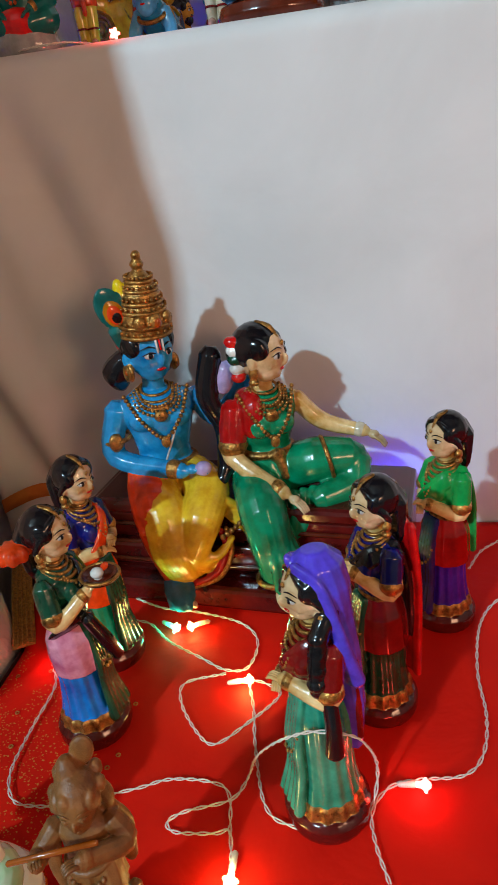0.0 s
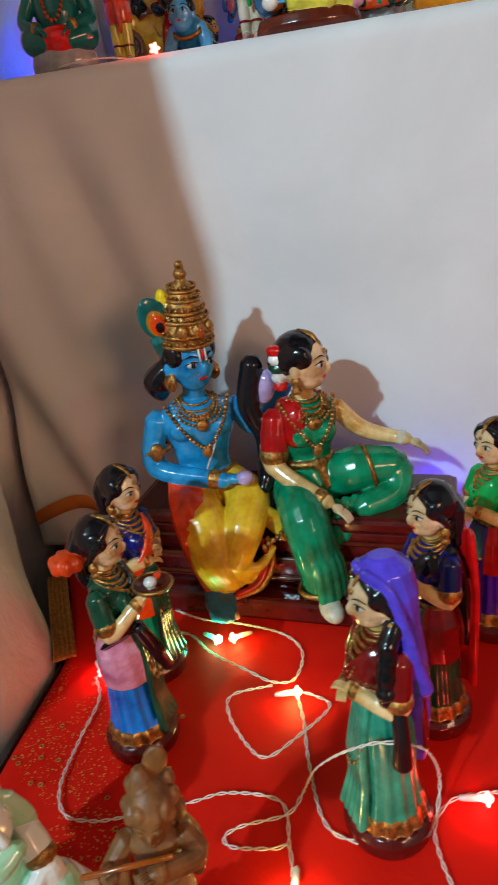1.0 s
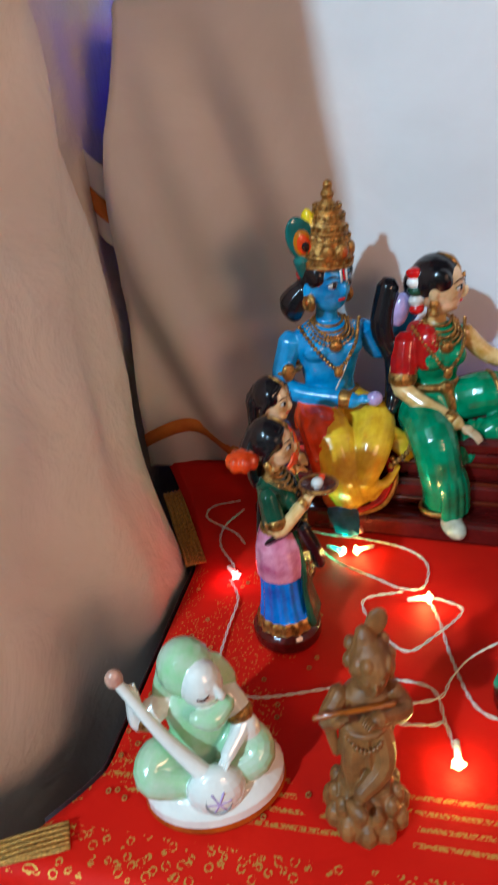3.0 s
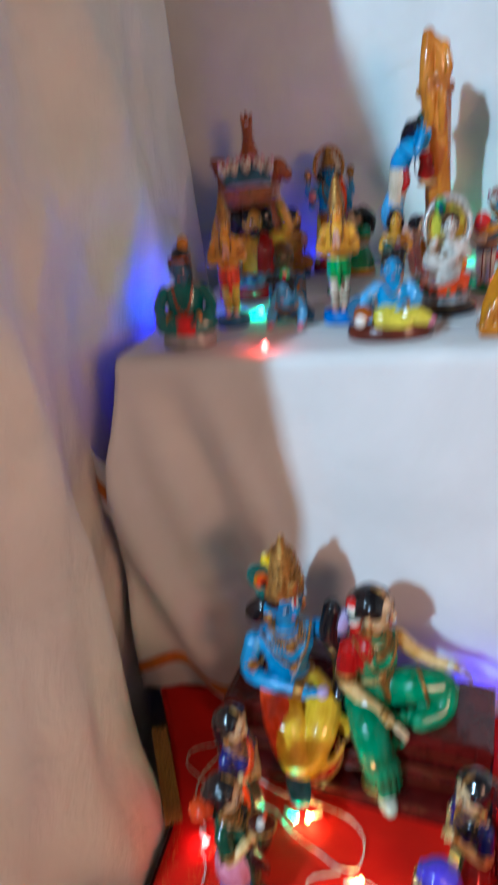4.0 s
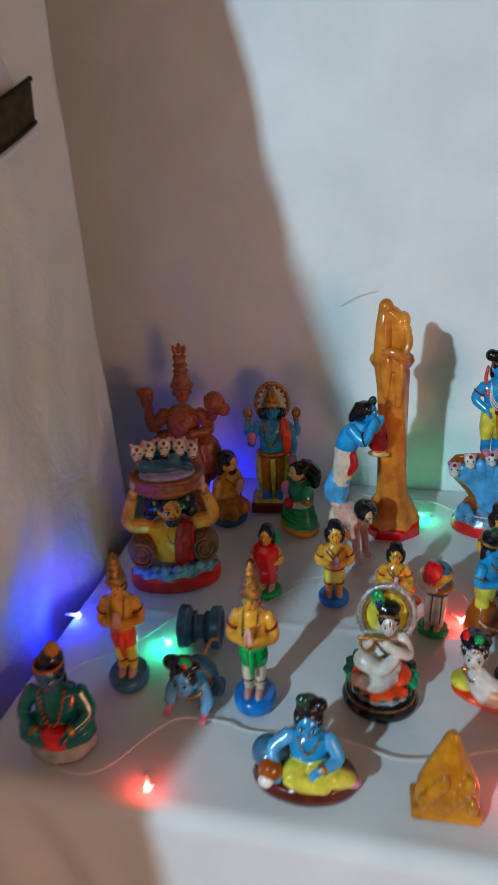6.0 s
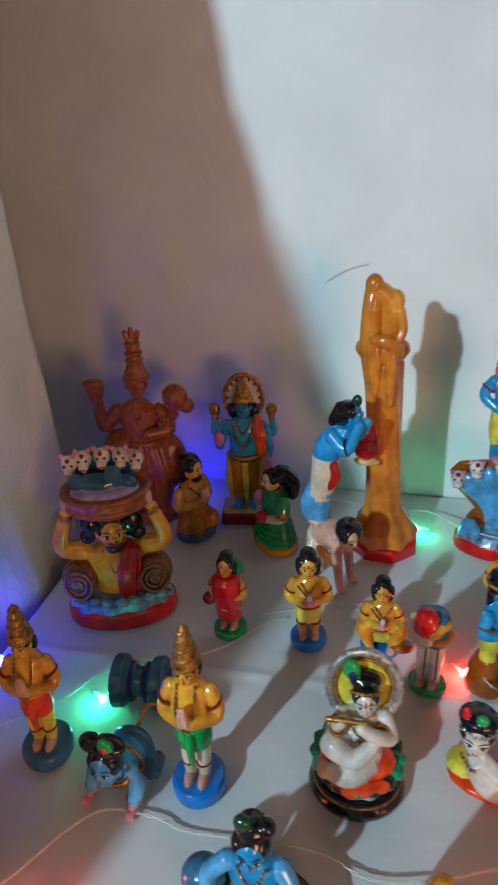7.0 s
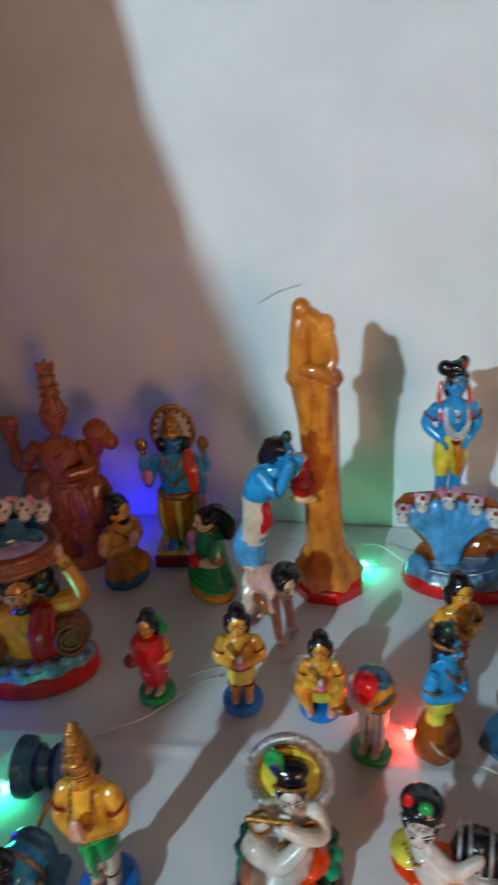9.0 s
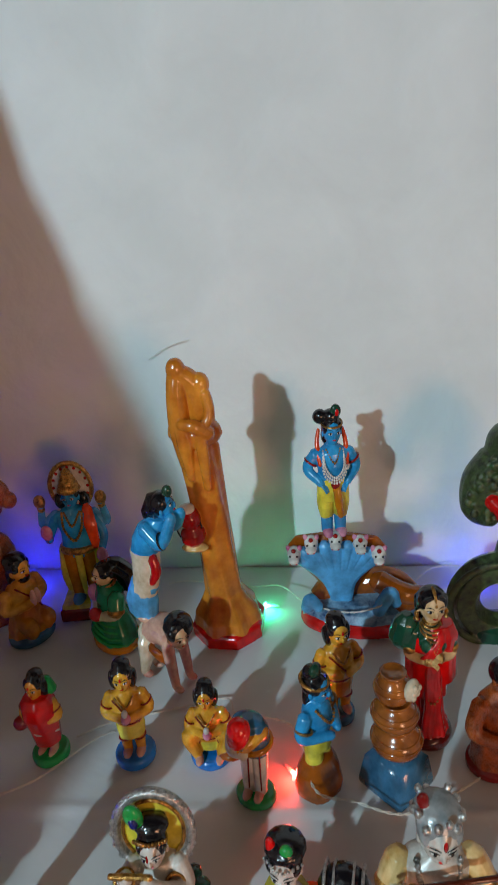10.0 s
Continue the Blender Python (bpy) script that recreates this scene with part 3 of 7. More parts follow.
red = tagged(sheet("red_tablecloth", red_cloth, 90, 70, RED_SILK, thick=0.003), "bright red silk tablecloth with gold woven motifs", "tablecloth")
# left fall, a much darker maroon than the cloth on top
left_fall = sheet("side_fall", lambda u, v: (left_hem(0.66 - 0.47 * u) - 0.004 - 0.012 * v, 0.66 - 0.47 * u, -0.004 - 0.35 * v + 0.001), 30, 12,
                  surface("dark_maroon_fall", (0.035, 0.006, 0.008), 0.7), parent=red)
left_fall["label"] = "dark maroon sheet where the cloth falls"
for k, (a, b) in enumerate((((-0.484, 0.655), (-0.402, 0.500)), ((-0.47, 0.150), (-0.40, 0.186)))):
    a, b = Vector((*a, 0)), Vector((*b, 0))
    w = (b - a).normalized().cross(Vector((0, 0, 1))) * (-0.026 if k == 0 else 0.02)
    ob = sheet("gold_edging", lambda u, v: tuple(a.lerp(b, u) + w * v + Vector((0, 0, 0.006 + 0.003 * math.sin(u * 5)))), 16, 6, GOLD_THREAD, parent=red)
    ob["label"] = "gold brocade edging"
    for i in range(5):
        f = Figure()
        f.tube([tuple(a + w * (0.1 + 0.2 * i) + Vector((0, 0, 0.0085))), tuple(a.lerp(b, 0.5) + w * (0.1 + 0.2 * i) + Vector((0, 0, 0.0105))), tuple(b + w * (0.1 + 0.2 * i) + Vector((0, 0, 0.0085)))], [0.0012], "gold", n=6)
        f.plain("gold_cord", [GOLD_THREAD], red)

# gold sequins sewn on the red cloth
f = Figure()
rng = random.Random(4)
for _ in range(60):
    x, y = rng.uniform(-0.39, -0.22), rng.uniform(0.20, 0.48)
    if (x + 0.39) * 1.4 + (y - 0.2) * 0.5 > 0.26 and rng.random() < 0.8:
        continue
    f.hoop((x, y, 0.0042), 0.0019, 0.0019, 0.0006, "gold", n=8)
ob = f.plain("sequins", [GOLD_THREAD], red)
tagged(ob, "small gold sequins sewn on", kind="stuff")

# a loose thread caught on the hanging cloth
f = Figure()
f.tube([(-0.120, BACK - 0.010, 1.003), (-0.090, BACK - 0.011, 1.021), (-0.054, BACK - 0.010, 1.031)], [0.0005, 0.0006, 0.0005], "grey", n=5)
tagged(f.plain("loose_thread", [WIRE]), "fine grey thread hanging on the white cloth", "thread")

# ---- figurines of the lower table ----
def round_base(f, r, h, key="base_brown", ry=None):
    ry = ry or r
    f.loft([(0.0, 0, 0, r * 0.96, ry * 0.96), (h * 0.25, 0, 0, r, ry), (h * 0.75, 0, 0, r, ry), (h, 0, 0, r * 0.90, ry * 0.90), (h * 1.02, 0, 0, r * 0.5, ry * 0.5)], key, 28)


def necklace(f, z, r, skin_y=-0.004, key="gold", rows=3):
    for k in range(rows):
        f.hoop((0, skin_y - 0.002 * k, z - 0.0035 * k), r * (1 + 0.22 * k), r * (0.85 + 0.22 * k), 0.0016, key, (22 + 6 * k, 0, 0))


def sari_doll(skirt, blouse, sash, hair_style, arms, hem="gold", sleeve=None, under=None, veil=None, hip=None, folds=15):
    """A standing woman doll, 0.25 m tall, on a round base."""
    f = Figure()
    round_base(f, 0.0345, 0.019)
    f.at = Matrix.Diagonal((0.80, 0.86, 0.985, 1))
    f.loft([(0.017, 0, 0, 0.0345, 0.0325), (0.026, 0, 0, 0.0335, 0.0315), (0.045, 0, 0.001, 0.0285, 0.0265), (0.068, 0, 0.001, 0.0262, 0.0245), (0.092, 0, 0.001, 0.0278, 0.0250), (0.112, 0, 0, 0.0282, 0.0232), (0.126, 0, 0, 0.0240, 0.0195), (0.136, 0, 0, 0.0190, 0.0160)], skirt, 72, folds, 0.045)
    f.loft([(0.018, 0, 0, 0.0362, 0.0342), (0.021, 0, 0, 0.0362, 0.0342), (0.029, 0, 0, 0.0345, 0.0325), (0.032, 0, 0, 0.0325, 0.0305)], hem, 72, folds, 0.045)
    if hip:
        f.loft([(0.080, 0.002, 0.001, 0.0302, 0.0278), (0.098, 0, 0, 0.0318, 0.0282), (0.116, 0, 0, 0.0310, 0.0262), (0.134, 0, 0, 0.0225, 0.0190)], hip, 48, 11, 0.018, 0.6)
    for k in (-0.009, -0.0045, 0.0, 0.0045, 0.009):
        f.tube([(k, -0.020, 0.132), (k * 1.2, -0.0275, 0.09), (k * 1.3, -0.0275, 0.06), (k * 1.8, -0.0345, 0.026)], [0.0036, 0.0042, 0.0042, 0.0055], under or skirt, n=8)
    f.loft([(0.128, 0, 0, 0.020, 0.016), (0.148, 0, -0.001, 0.022, 0.0185), (0.168, 0, -0.003, 0.026, 0.0215), (0.182, 0, 0, 0.027, 0.017), (0.190, 0, 0.001, 0.017, 0.012)], blouse, 28)
    for q in (-1, 1):
        f.ell((q * 0.0105, -0.0175, 0.166), (0.0105, 0.009, 0.0105), blouse, n=12)
    f.hoop((0, 0, 0.134), 0.0215, 0.0175, 0.0026, "gold")
    f.tube([(0.021, 0.008, 0.184), (0.016, -0.016, 0.179), (0.0, -0.026, 0.160), (-0.017, -0.020, 0.142), (-0.025, 0.004, 0.128)], [0.0085, 0.010, 0.010, 0.011, 0.009], sash, n=10, flat=0.35)
    for k in range(3):
        f.tube([(0.0265 - 0.006 * k, 0.010, 0.183), (0.025 - 0.008 * k, 0.020, 0.15), (0.022 - 0.009 * k, 0.0255, 0.09)], [0.0045, 0.0055, 0.0065], sash, n=8, flat=0.6)
    f.tube([(0, 0.001, 0.183), (0, -0.001, 0.203)], [0.0095, 0.0085], "skin", n=12)
    necklace(f, 0.189, 0.0105)
    f.beads([(-0.013, -0.012, 0.186), (-0.006, -0.026, 0.172), (0, -0.029, 0.160), (0.006, -0.026, 0.172), (0.013, -0.012, 0.186)], 0.0014, "gold", 17)
    body = f.at
    f.at = Matrix.Diagonal((0.93, 0.93, 0.985, 1))
    head(f, (0, -0.003, 0.2195), 0.0232, "face", "black", parting="gold")
    f.loft([(0.236, 0, 0.010, 0.012, 0.010), (0.222, 0, 0.016, 0.0185, 0.011), (0.205, 0, 0.0165, 0.0175, 0.009), (0.190, 0, 0.0165, 0.0155, 0.007), (0.178, 0, 0.0165, 0.009, 0.005)], "black", 30, 9, 0.05)
    for q in (-1, 1):
        f.tube([(q * 0.004, -0.0150, 0.2385), (q * 0.0125, -0.0125, 0.2335), (q * 0.0180, -0.0050, 0.2220), (q * 0.0190, 0.002, 0.2120)], [0.0022, 0.0032, 0.0036, 0.0030], "black", n=8)
        f.ell((q * 0.0205, -0.002, 0.2075), (0.0034, 0.0046, 0.0046), "gold", n=8)
        f.ell((q * 0.0205, -0.002, 0.2005), (0.0038, 0.0050, 0.0030), "gold", n=8)
    f.at = body
    for k in range(4):
        f.hoop((0, -0.0005 - 0.0014 * k, 0.1955 - 0.0032 * k), 0.0105 + 0.0026 * k, 0.0100 + 0.0022 * k, 0.0017, "gold", (10 + 4 * k, 0, 0), n=26)
    f.beads([(-0.0185, -0.010, 0.1855), (-0.010, -0.0215, 0.178), (0, -0.0245, 0.175), (0.010, -0.0215, 0.178), (0.0185, -0.010, 0.1855)], 0.0017, "gold", 19)
    if hair_style == "plait":
        f.tube([(0, 0.020, 0.222), (0.002, 0.026, 0.19), (0.004, 0.030, 0.14), (0.004, 0.030, 0.105)], [0.012, 0.009, 0.0065, 0.004], "black", n=10)
    elif hair_style == "bun":
        f.ell((0, 0.021, 0.214), (0.014, 0.012, 0.014), "black")
    elif hair_style == "front_plait":
        f.tube([(0.018, 0.008, 0.212), (0.025, -0.006, 0.198), (0.030, -0.013, 0.175), (0.032, -0.015, 0.155)], [0.008, 0.008, 0.0075, 0.006], "black", n=10)
        for k in range(4):
            f.ell((0.026 + 0.002 * k, -0.009 - 0.002 * k, 0.196 - 0.011 * k), (0.0088, 0.008, 0.006), "black", n=10)
    if veil:
        f.loft([(0.075, 0.004, 0.024, 0.019, 0.010), (0.12, 0.003, 0.024, 0.025, 0.013), (0.17, 0.0, 0.018, 0.031, 0.016), (0.20, 0, 0.014, 0.025, 0.017), (0.225, 0, 0.008, 0.0262, 0.0225), (0.242, 0, 0.005, 0.0205, 0.0215), (0.2505, 0, 0.004, 0.009, 0.011)], veil, 44, 13, 0.03)
        for q in (-1, 1):
            f.tube([(q * 0.006, -0.015, 0.2440), (q * 0.0215, -0.003, 0.233), (q * 0.0265, 0.006, 0.205), (q * 0.029, 0.012, 0.178), (q * 0.028, 0.021, 0.15)], [0.005, 0.0055, 0.006, 0.008, 0.010], veil, n=10, flat=0.7)
    sl = sleeve or blouse
    if arms == "fold":
        arm(f, [(-0.027, 0.001, 0.179), (-0.036, -0.004, 0.149), (-0.008, -0.030, 0.147)], 0.0088, "skin", sl)
        arm(f, [(0.027, 0.001, 0.179), (0.036, -0.006, 0.146), (0.004, -0.033, 0.154)], 0.0088, "skin", sl)
    elif arms == "namaste":
        arm(f, [(-0.027, 0.001, 0.179), (-0.037, -0.006, 0.150), (-0.003, -0.033, 0.164)], 0.0088, "skin", sl)
        arm(f, [(0.027, 0.001, 0.179), (0.037, -0.006, 0.150), (0.003, -0.033, 0.164)], 0.0088, "skin", sl)
    elif arms == "tray":
        arm(f, [(-0.027, 0.001, 0.179), (-0.037, -0.008, 0.148), (-0.014, -0.037, 0.170)], 0.0088, "skin", sl)
        arm(f, [(0.027, 0.001, 0.179), (0.037, -0.008, 0.148), (0.014, -0.037, 0.170)], 0.0088, "skin", sl)
        f.loft([(0.172, 0, -0.047, 0.010, 0.010), (0.176, 0, -0.047, 0.018, 0.018), (0.180, 0, -0.047, 0.0205, 0.0205), (0.1805, 0, -0.047, 0.018, 0.018), (0.178, 0, -0.047, 0.012, 0.012)], "brown", 24)
        f.hoop((0, -0.047, 0.180), 0.0195, 0.0195, 0.0016, "gold")
        f.ell((-0.005, -0.047, 0.184), (0.007, 0.007, 0.005), "white", n=10)
        f.ell((0.007, -0.050, 0.184), (0.007, 0.004, 0.003), "orange", n=10)
    f.beads([(-0.012, -0.028, 0.09), (-0.003, -0.034, 0.08), (0.008, -0.031, 0.086), (0.012, -0.028, 0.10)], 0.002, "gold", 8)
    f.at = Matrix()
    return f


DOLLS = "women dolls round the couple"
f = sari_doll("sea", "maroon", "maroon", "front_plait", "fold", under="sea", veil="purple")
f.tube([(0.030, -0.006, 0.145), (0.033, -0.006, 0.122), (0.033, -0.006, 0.100)], [0.0055, 0.006, 0.0075], "black", n=10)
f.done("woman_doll", pose(-0.039, 0.341, 0.003, 0, 0, -60), "painted clay woman doll in a purple veil and sea-green skirt", "doll", DOLLS, melt=0.001)
f = sari_doll("dark_green", "navy", "black", "plait", "namaste", hip="maroon")
for k in range(4):
    f.tube([(0.022 - 0.008 * k, 0.019, 0.200), (0.023 - 0.009 * k, 0.024, 0.14), (0.022 - 0.009 * k, 0.025, 0.045)], [0.005, 0.006, 0.006], "red", n=8, flat=0.6)
f.done("woman_doll", pose(0.006, 0.451, 0.003, 0, 0, -60), "painted clay woman doll in navy blouse with folded palms", "doll", DOLLS, melt=0.001)
f = sari_doll("violet", "leaf", "leaf", "bun", "fold", hip="crimson", under="navy")
f.done("woman_doll", pose(0.077, 0.577, 0.003, 0, 0, -56), "painted clay woman doll in green blouse and violet skirt", "doll", DOLLS, melt=0.001)
f = sari_doll("blue", "dark_green", "black", "bun", "tray", hip="pink", under="dark_green")
f.ell((-0.018, 0.021, 0.209), (0.013, 0.013, 0.010), "orange")
for k in range(7):
    f.ell((-0.018 + 0.010 * math.cos(k * 0.9), 0.021 + 0.010 * math.sin(k * 0.9), 0.209), (0.0055, 0.0055, 0.0075), "orange", n=8)
f.tube([(-0.012, -0.026, 0.14), (-0.004, -0.034, 0.11), (0.006, -0.036, 0.085)], [0.006, 0.007, 0.006], "black", n=8)
f.done("woman_doll", pose(-0.263, 0.408, 0.003, 0, 0, 88), "painted clay woman doll holding a tray, blue and pink skirt", "doll", DOLLS, melt=0.001)
f = sari_doll("green", "navy", "orange", "plait", "fold", hip="orange", under="dark_green")
f.done("woman_doll", pose(-0.279, 0.502, 0.003, 0, 0, 72), "painted clay woman doll in navy blouse and orange sash", "doll", DOLLS, melt=0.001)


# the bench and the seated couple
f = Figure()
f.block((-0.185, -0.082, 0.0), (0.185, 0.075, 0.030), "base_brown", 0.006)
bench = f.done("bench", pose(-0.142, 0.655, 0.003, 0, 0, -7), "glossy dark red-brown bench stepped at its foot", "bench", melt=0)


def bench_part(name, low, high, round_by):
    f = Figure()
    f.block(low, high, "base_brown", round_by)
    return f.plain(name, [paint("base_brown")], bench)


bench_part("step", (-0.178, -0.048, 0.028), (0.178, 0.075, 0.062), 0.005)
bench_part("front_panel", (-0.182, -0.036, 0.060), (0.182, 0.075, 0.100), 0.005)
bench_part("seat", (-0.190, -0.042, 0.098), (0.190, 0.078, 0.118), 0.006)
for k in range(3):
    f = Figure()
    f.tube([(-0.18, -0.050 + 0.006 * k, 0.040 + 0.022 * k), (0.18, -0.050 + 0.006 * k, 0.040 + 0.022 * k)], [0.003, 0.003], "brown", n=8)
    f.plain("moulding", [paint("brown")], bench)
for q in (-1, 1):
    bench_part("side_panel", (q * 0.182 - 0.012, -0.044, 0.03), (q * 0.182 + 0.012, 0.076, 0.116), 0.004)


def ornaments(f, z, r, y=-0.012):
    necklace(f, z, r, y * 0.4, rows=3)
    for k in range(3):
        w = r * (1.25 + 0.22 * k)
        f.beads([(-w, y * 0.3, z + 0.001 - 0.003 * k), (-w * 0.75, y - 0.010 - 0.002 * k, z - 0.010 - 0.004 * k), (0, y - 0.014 - 0.002 * k, z - 0.016 - 0.005 * k), (w * 0.75, y - 0.010 - 0.002 * k, z - 0.010 - 0.004 * k), (w, y * 0.3, z + 0.001 - 0.003 * k)], 0.0021, "gold", 21)
    f.beads([(-r * 2.2, y + 0.004, z - 0.004), (-r * 1.3, y - 0.018, z - 0.030), (0, y - 0.021, z - 0.052), (r * 1.3, y - 0.018, z - 0.030), (r * 2.2, y + 0.004, z - 0.004)], 0.0027, "gold", 27)
    f.ell((0, y - 0.022, z - 0.056), (0.006, 0.004, 0.008), "gold", n=10)
    f.ell((0, y - 0.018, z - 0.026), (0.008, 0.004, 0.007), "gold", n=10)


f = Figure()
S = 0.118
# dhoti over the seat and both legs
f.loft([(S - 0.002, 0, 0.008, 0.046, 0.040), (S + 0.015, 0, 0.006, 0.047, 0.038), (S + 0.032, 0, 0.005, 0.040, 0.030), (S + 0.045, 0, 0.005, 0.034, 0.024)], "orange", 40, 13, 0.02)
f.tube([(-0.022, -0.005, S + 0.018), (-0.026, -0.050, S + 0.012), (-0.022, -0.066, S - 0.025), (-0.016, -0.062, 0.045)], [0.027, 0.028, 0.026, 0.019], "orange", n=20)
f.tube([(-0.020, -0.022, S + 0.022), (-0.020, -0.060, S + 0.004), (-0.014, -0.074, S - 0.036), (-0.002, -0.070, 0.052)], [0.025, 0.0285, 0.0275, 0.022], "folds", n=20)
f.tube([(0.026, -0.005, S + 0.018), (0.036, -0.046, S + 0.014), (0.020, -0.078, S - 0.004), (0.004, -0.086, S - 0.040)], [0.027, 0.027, 0.024, 0.018], "folds", n=20)
for k in range(9):
    a = -0.5 + 0.17 * k
    f.tube([(0.026, -0.052, S + 0.020), (0.030 + 0.030 * math.cos(a), -0.070, S - 0.004 + 0.020 * math.sin(a)), (0.034 + 0.044 * math.cos(a * 1.2), -0.072, S - 0.018 + 0.024 * math.sin(a * 1.2))], [0.004, 0.0055, 0.005], "folds", n=8)
f.beads([(0.074, -0.076, S + 0.018), (0.066, -0.084, S - 0.012), (0.040, -0.092, S - 0.024)], 0.0035, "gold", 11)
for k in range(7):
    f.tube([(-0.020 + 0.003 * k, -0.088, S - 0.010 - 0.003 * k), (0.004 + 0.004 * k, -0.094, S - 0.046), (0.022 + 0.005 * k, -0.084, 0.050 + 0.006 * k)], [0.005, 0.006, 0.004], "folds", n=8)
f.tube([(0.040, -0.082, S - 0.02), (0.042, -0.088, 0.075), (0.028, -0.090, 0.048), (0.002, -0.090, 0.040)], [0.0035, 0.004, 0.004, 0.0035], "crimson", n=8)
f.tube([(0.047, -0.080, S - 0.02), (0.049, -0.086, 0.070), (0.032, -0.088, 0.040), (0.0, -0.088, 0.034)], [0.003, 0.0035, 0.0035, 0.003], "gold", n=8)
for k in range(10):
    a = -0.9 + 0.2 * k
    f.tube([(-0.024 + 0.020 * math.sin(a), -0.066 - 0.016 * math.cos(a), S + 0.014), (-0.016 + 0.028 * math.sin(a), -0.074 - 0.026 * math.cos(a), S - 0.030), (-0.004 + 0.026 * math.sin(a), -0.070 - 0.022 * math.cos(a), 0.050)], [0.0022, 0.0034, 0.0030], "folds", n=6)
# feet
f.tube([(-0.016, -0.062, 0.055), (-0.018, -0.064, 0.036)], [0.014, 0.012], "slate", n=12)
f.ell((-0.018, -0.084, 0.032), (0.0185, 0.031, 0.0135), "slate", (16, 0, 0))
for k in range(5):
    f.ell((-0.031 + 0.0065 * k, -0.105 - 0.002 * k + 0.0015 * (k - 2) ** 2, 0.024), (0.0036, 0.006, 0.0042), "slate" if k < 4 else "pink_skin", n=8)
for k in range(6):
    f.tube([(-0.046 + 0.007 * k, -0.020, S + 0.046), (-0.050 + 0.008 * k, -0.052, S + 0.030), (-0.046 + 0.008 * k, -0.080, S - 0.004)], [0.0030, 0.0042, 0.0036], "orange", n=6)
# trunk
f.loft([(S + 0.040, 0, 0.004, 0.032, 0.023), (S + 0.060, 0, 0.002, 0.031, 0.023), (S + 0.085, 0, -0.001, 0.036, 0.026), (S + 0.108, 0, -0.002, 0.042, 0.027), (S + 0.124, 0, 0.0, 0.042, 0.022), (S + 0.134, 0, 0.002, 0.024, 0.016)], "blue_skin", 32)
for q in (-1, 1):
    f.ell((q * 0.018, -0.017, S + 0.104), (0.019, 0.013, 0.014), "blue_skin")
f.hoop((0, 0.004, S + 0.042), 0.036, 0.026, 0.004, "gold")
f.tube([(0, 0.004, S + 0.126), (0, -0.001, S + 0.150)], [0.014, 0.0125], "blue_skin", n=14)
ornaments(f, S + 0.136, 0.0165)
f.tube([(0.030, -0.010, S + 0.128), (0.012, -0.032, S + 0.09), (-0.004, -0.026, S + 0.05)], [0.0012, 0.0014, 0.0012], "white", n=6)
arm(f, [(-0.046, 0.002, S + 0.116), (-0.056, -0.004, S + 0.060), (0.012, -0.052, S + 0.048)], 0.0145, "blue_skin", None, "gold", fingers=False)
palm(f, (0.022, -0.056, S + 0.050), 0.013, "blue_skin", (1, -0.4, 0.05))
f.ell((0.034, -0.060, S + 0.050), (0.010, 0.009, 0.009), "lilac", n=10)
f.hoop((-0.051, 0.0, S + 0.082), 0.0155, 0.0155, 0.0028, "gold", (0, -8, 0))
f.ell((-0.054, -0.014, S + 0.082), (0.009, 0.004, 0.011), "gold", n=12)
arm(f, [(0.046, 0.002, S + 0.116), (0.070, 0.004, S + 0.084), (0.112, 0.010, S + 0.125)], 0.0135, "blue_skin", None, None, fingers=False)
f.hoop((0.062, 0.003, S + 0.096), 0.014, 0.014, 0.003, "gold", (0, 45, 0))
# head, crown and feather
H = (0.0, -0.005, S + 0.178)
head(f, H, 0.0345, "blue_skin", "black", yaw=22)
f.at = pose(*H, 0, 0, 22)
f.tube([(0.020, 0.014, -0.008), (0.028, 0.024, -0.022), (0.024, 0.030, -0.034)], [0.012, 0.015, 0.009], "black")
f.tube([(-0.022, 0.014, -0.004), (-0.030, 0.024, -0.020), (-0.026, 0.030, -0.036)], [0.013, 0.018, 0.011], "black")
f.tube([(0.004, -0.0285, 0.022), (0.0035, -0.0305, 0.006)], [0.0014, 0.0014], "white", n=6)
f.tube([(-0.004, -0.0285, 0.022), (-0.0035, -0.0305, 0.006)], [0.0014, 0.0014], "white", n=6)
f.tube([(0, -0.0288, 0.020), (0, -0.031, 0.008)], [0.0012, 0.0012], "red", n=6)
for q in (-1, 1):
    f.ell((q * 0.0275, -0.002, -0.017), (0.0040, 0.0100, 0.0110), "gold", n=14)
    f.hoop((q * 0.0305, -0.002, -0.017), 0.0080, 0.0070, 0.0014, "gold", (0, 90, 0), n=16)
    f.ell((q * 0.0305, -0.002, -0.016), (0.003, 0.0035, 0.004), "clay", n=8)
    f.ell((q * 0.026, 0.012, 0.014), (0.006, 0.007, 0.007), "red", n=10)
    f.ell((q * 0.027, 0.012, 0.024), (0.0065, 0.0075, 0.0065), "white", n=10)
f.at = pose(*H, 6, 0, 22) @ Matrix.Translation((0, 0, 0.004)) @ Matrix.Diagonal((0.92, 0.92, 0.90, 1))
f.loft([(0.020, 0, 0.002, 0.0285, 0.0285), (0.026, 0, 0.002, 0.0315, 0.0315), (0.034, 0, 0.002, 0.0305, 0.0305), (0.050, 0, 0.002, 0.026, 0.026), (0.060, 0, 0.002, 0.0215, 0.0215)], "gold", 32)
for z, r in ((0.022, 0.031), (0.034, 0.031), (0.050, 0.0265), (0.060, 0.0235), (0.074, 0.0195), (0.084, 0.015)):
    f.hoop((0, 0.002, z), r, r, 0.0028, "gold", n=28)
    f.beads([(r * 1.04 * math.cos(a), 0.002 + r * 1.04 * math.sin(a), z + 0.005) for a in np.linspace(0, 6.2, 14)], 0.0022, "gold", 22)
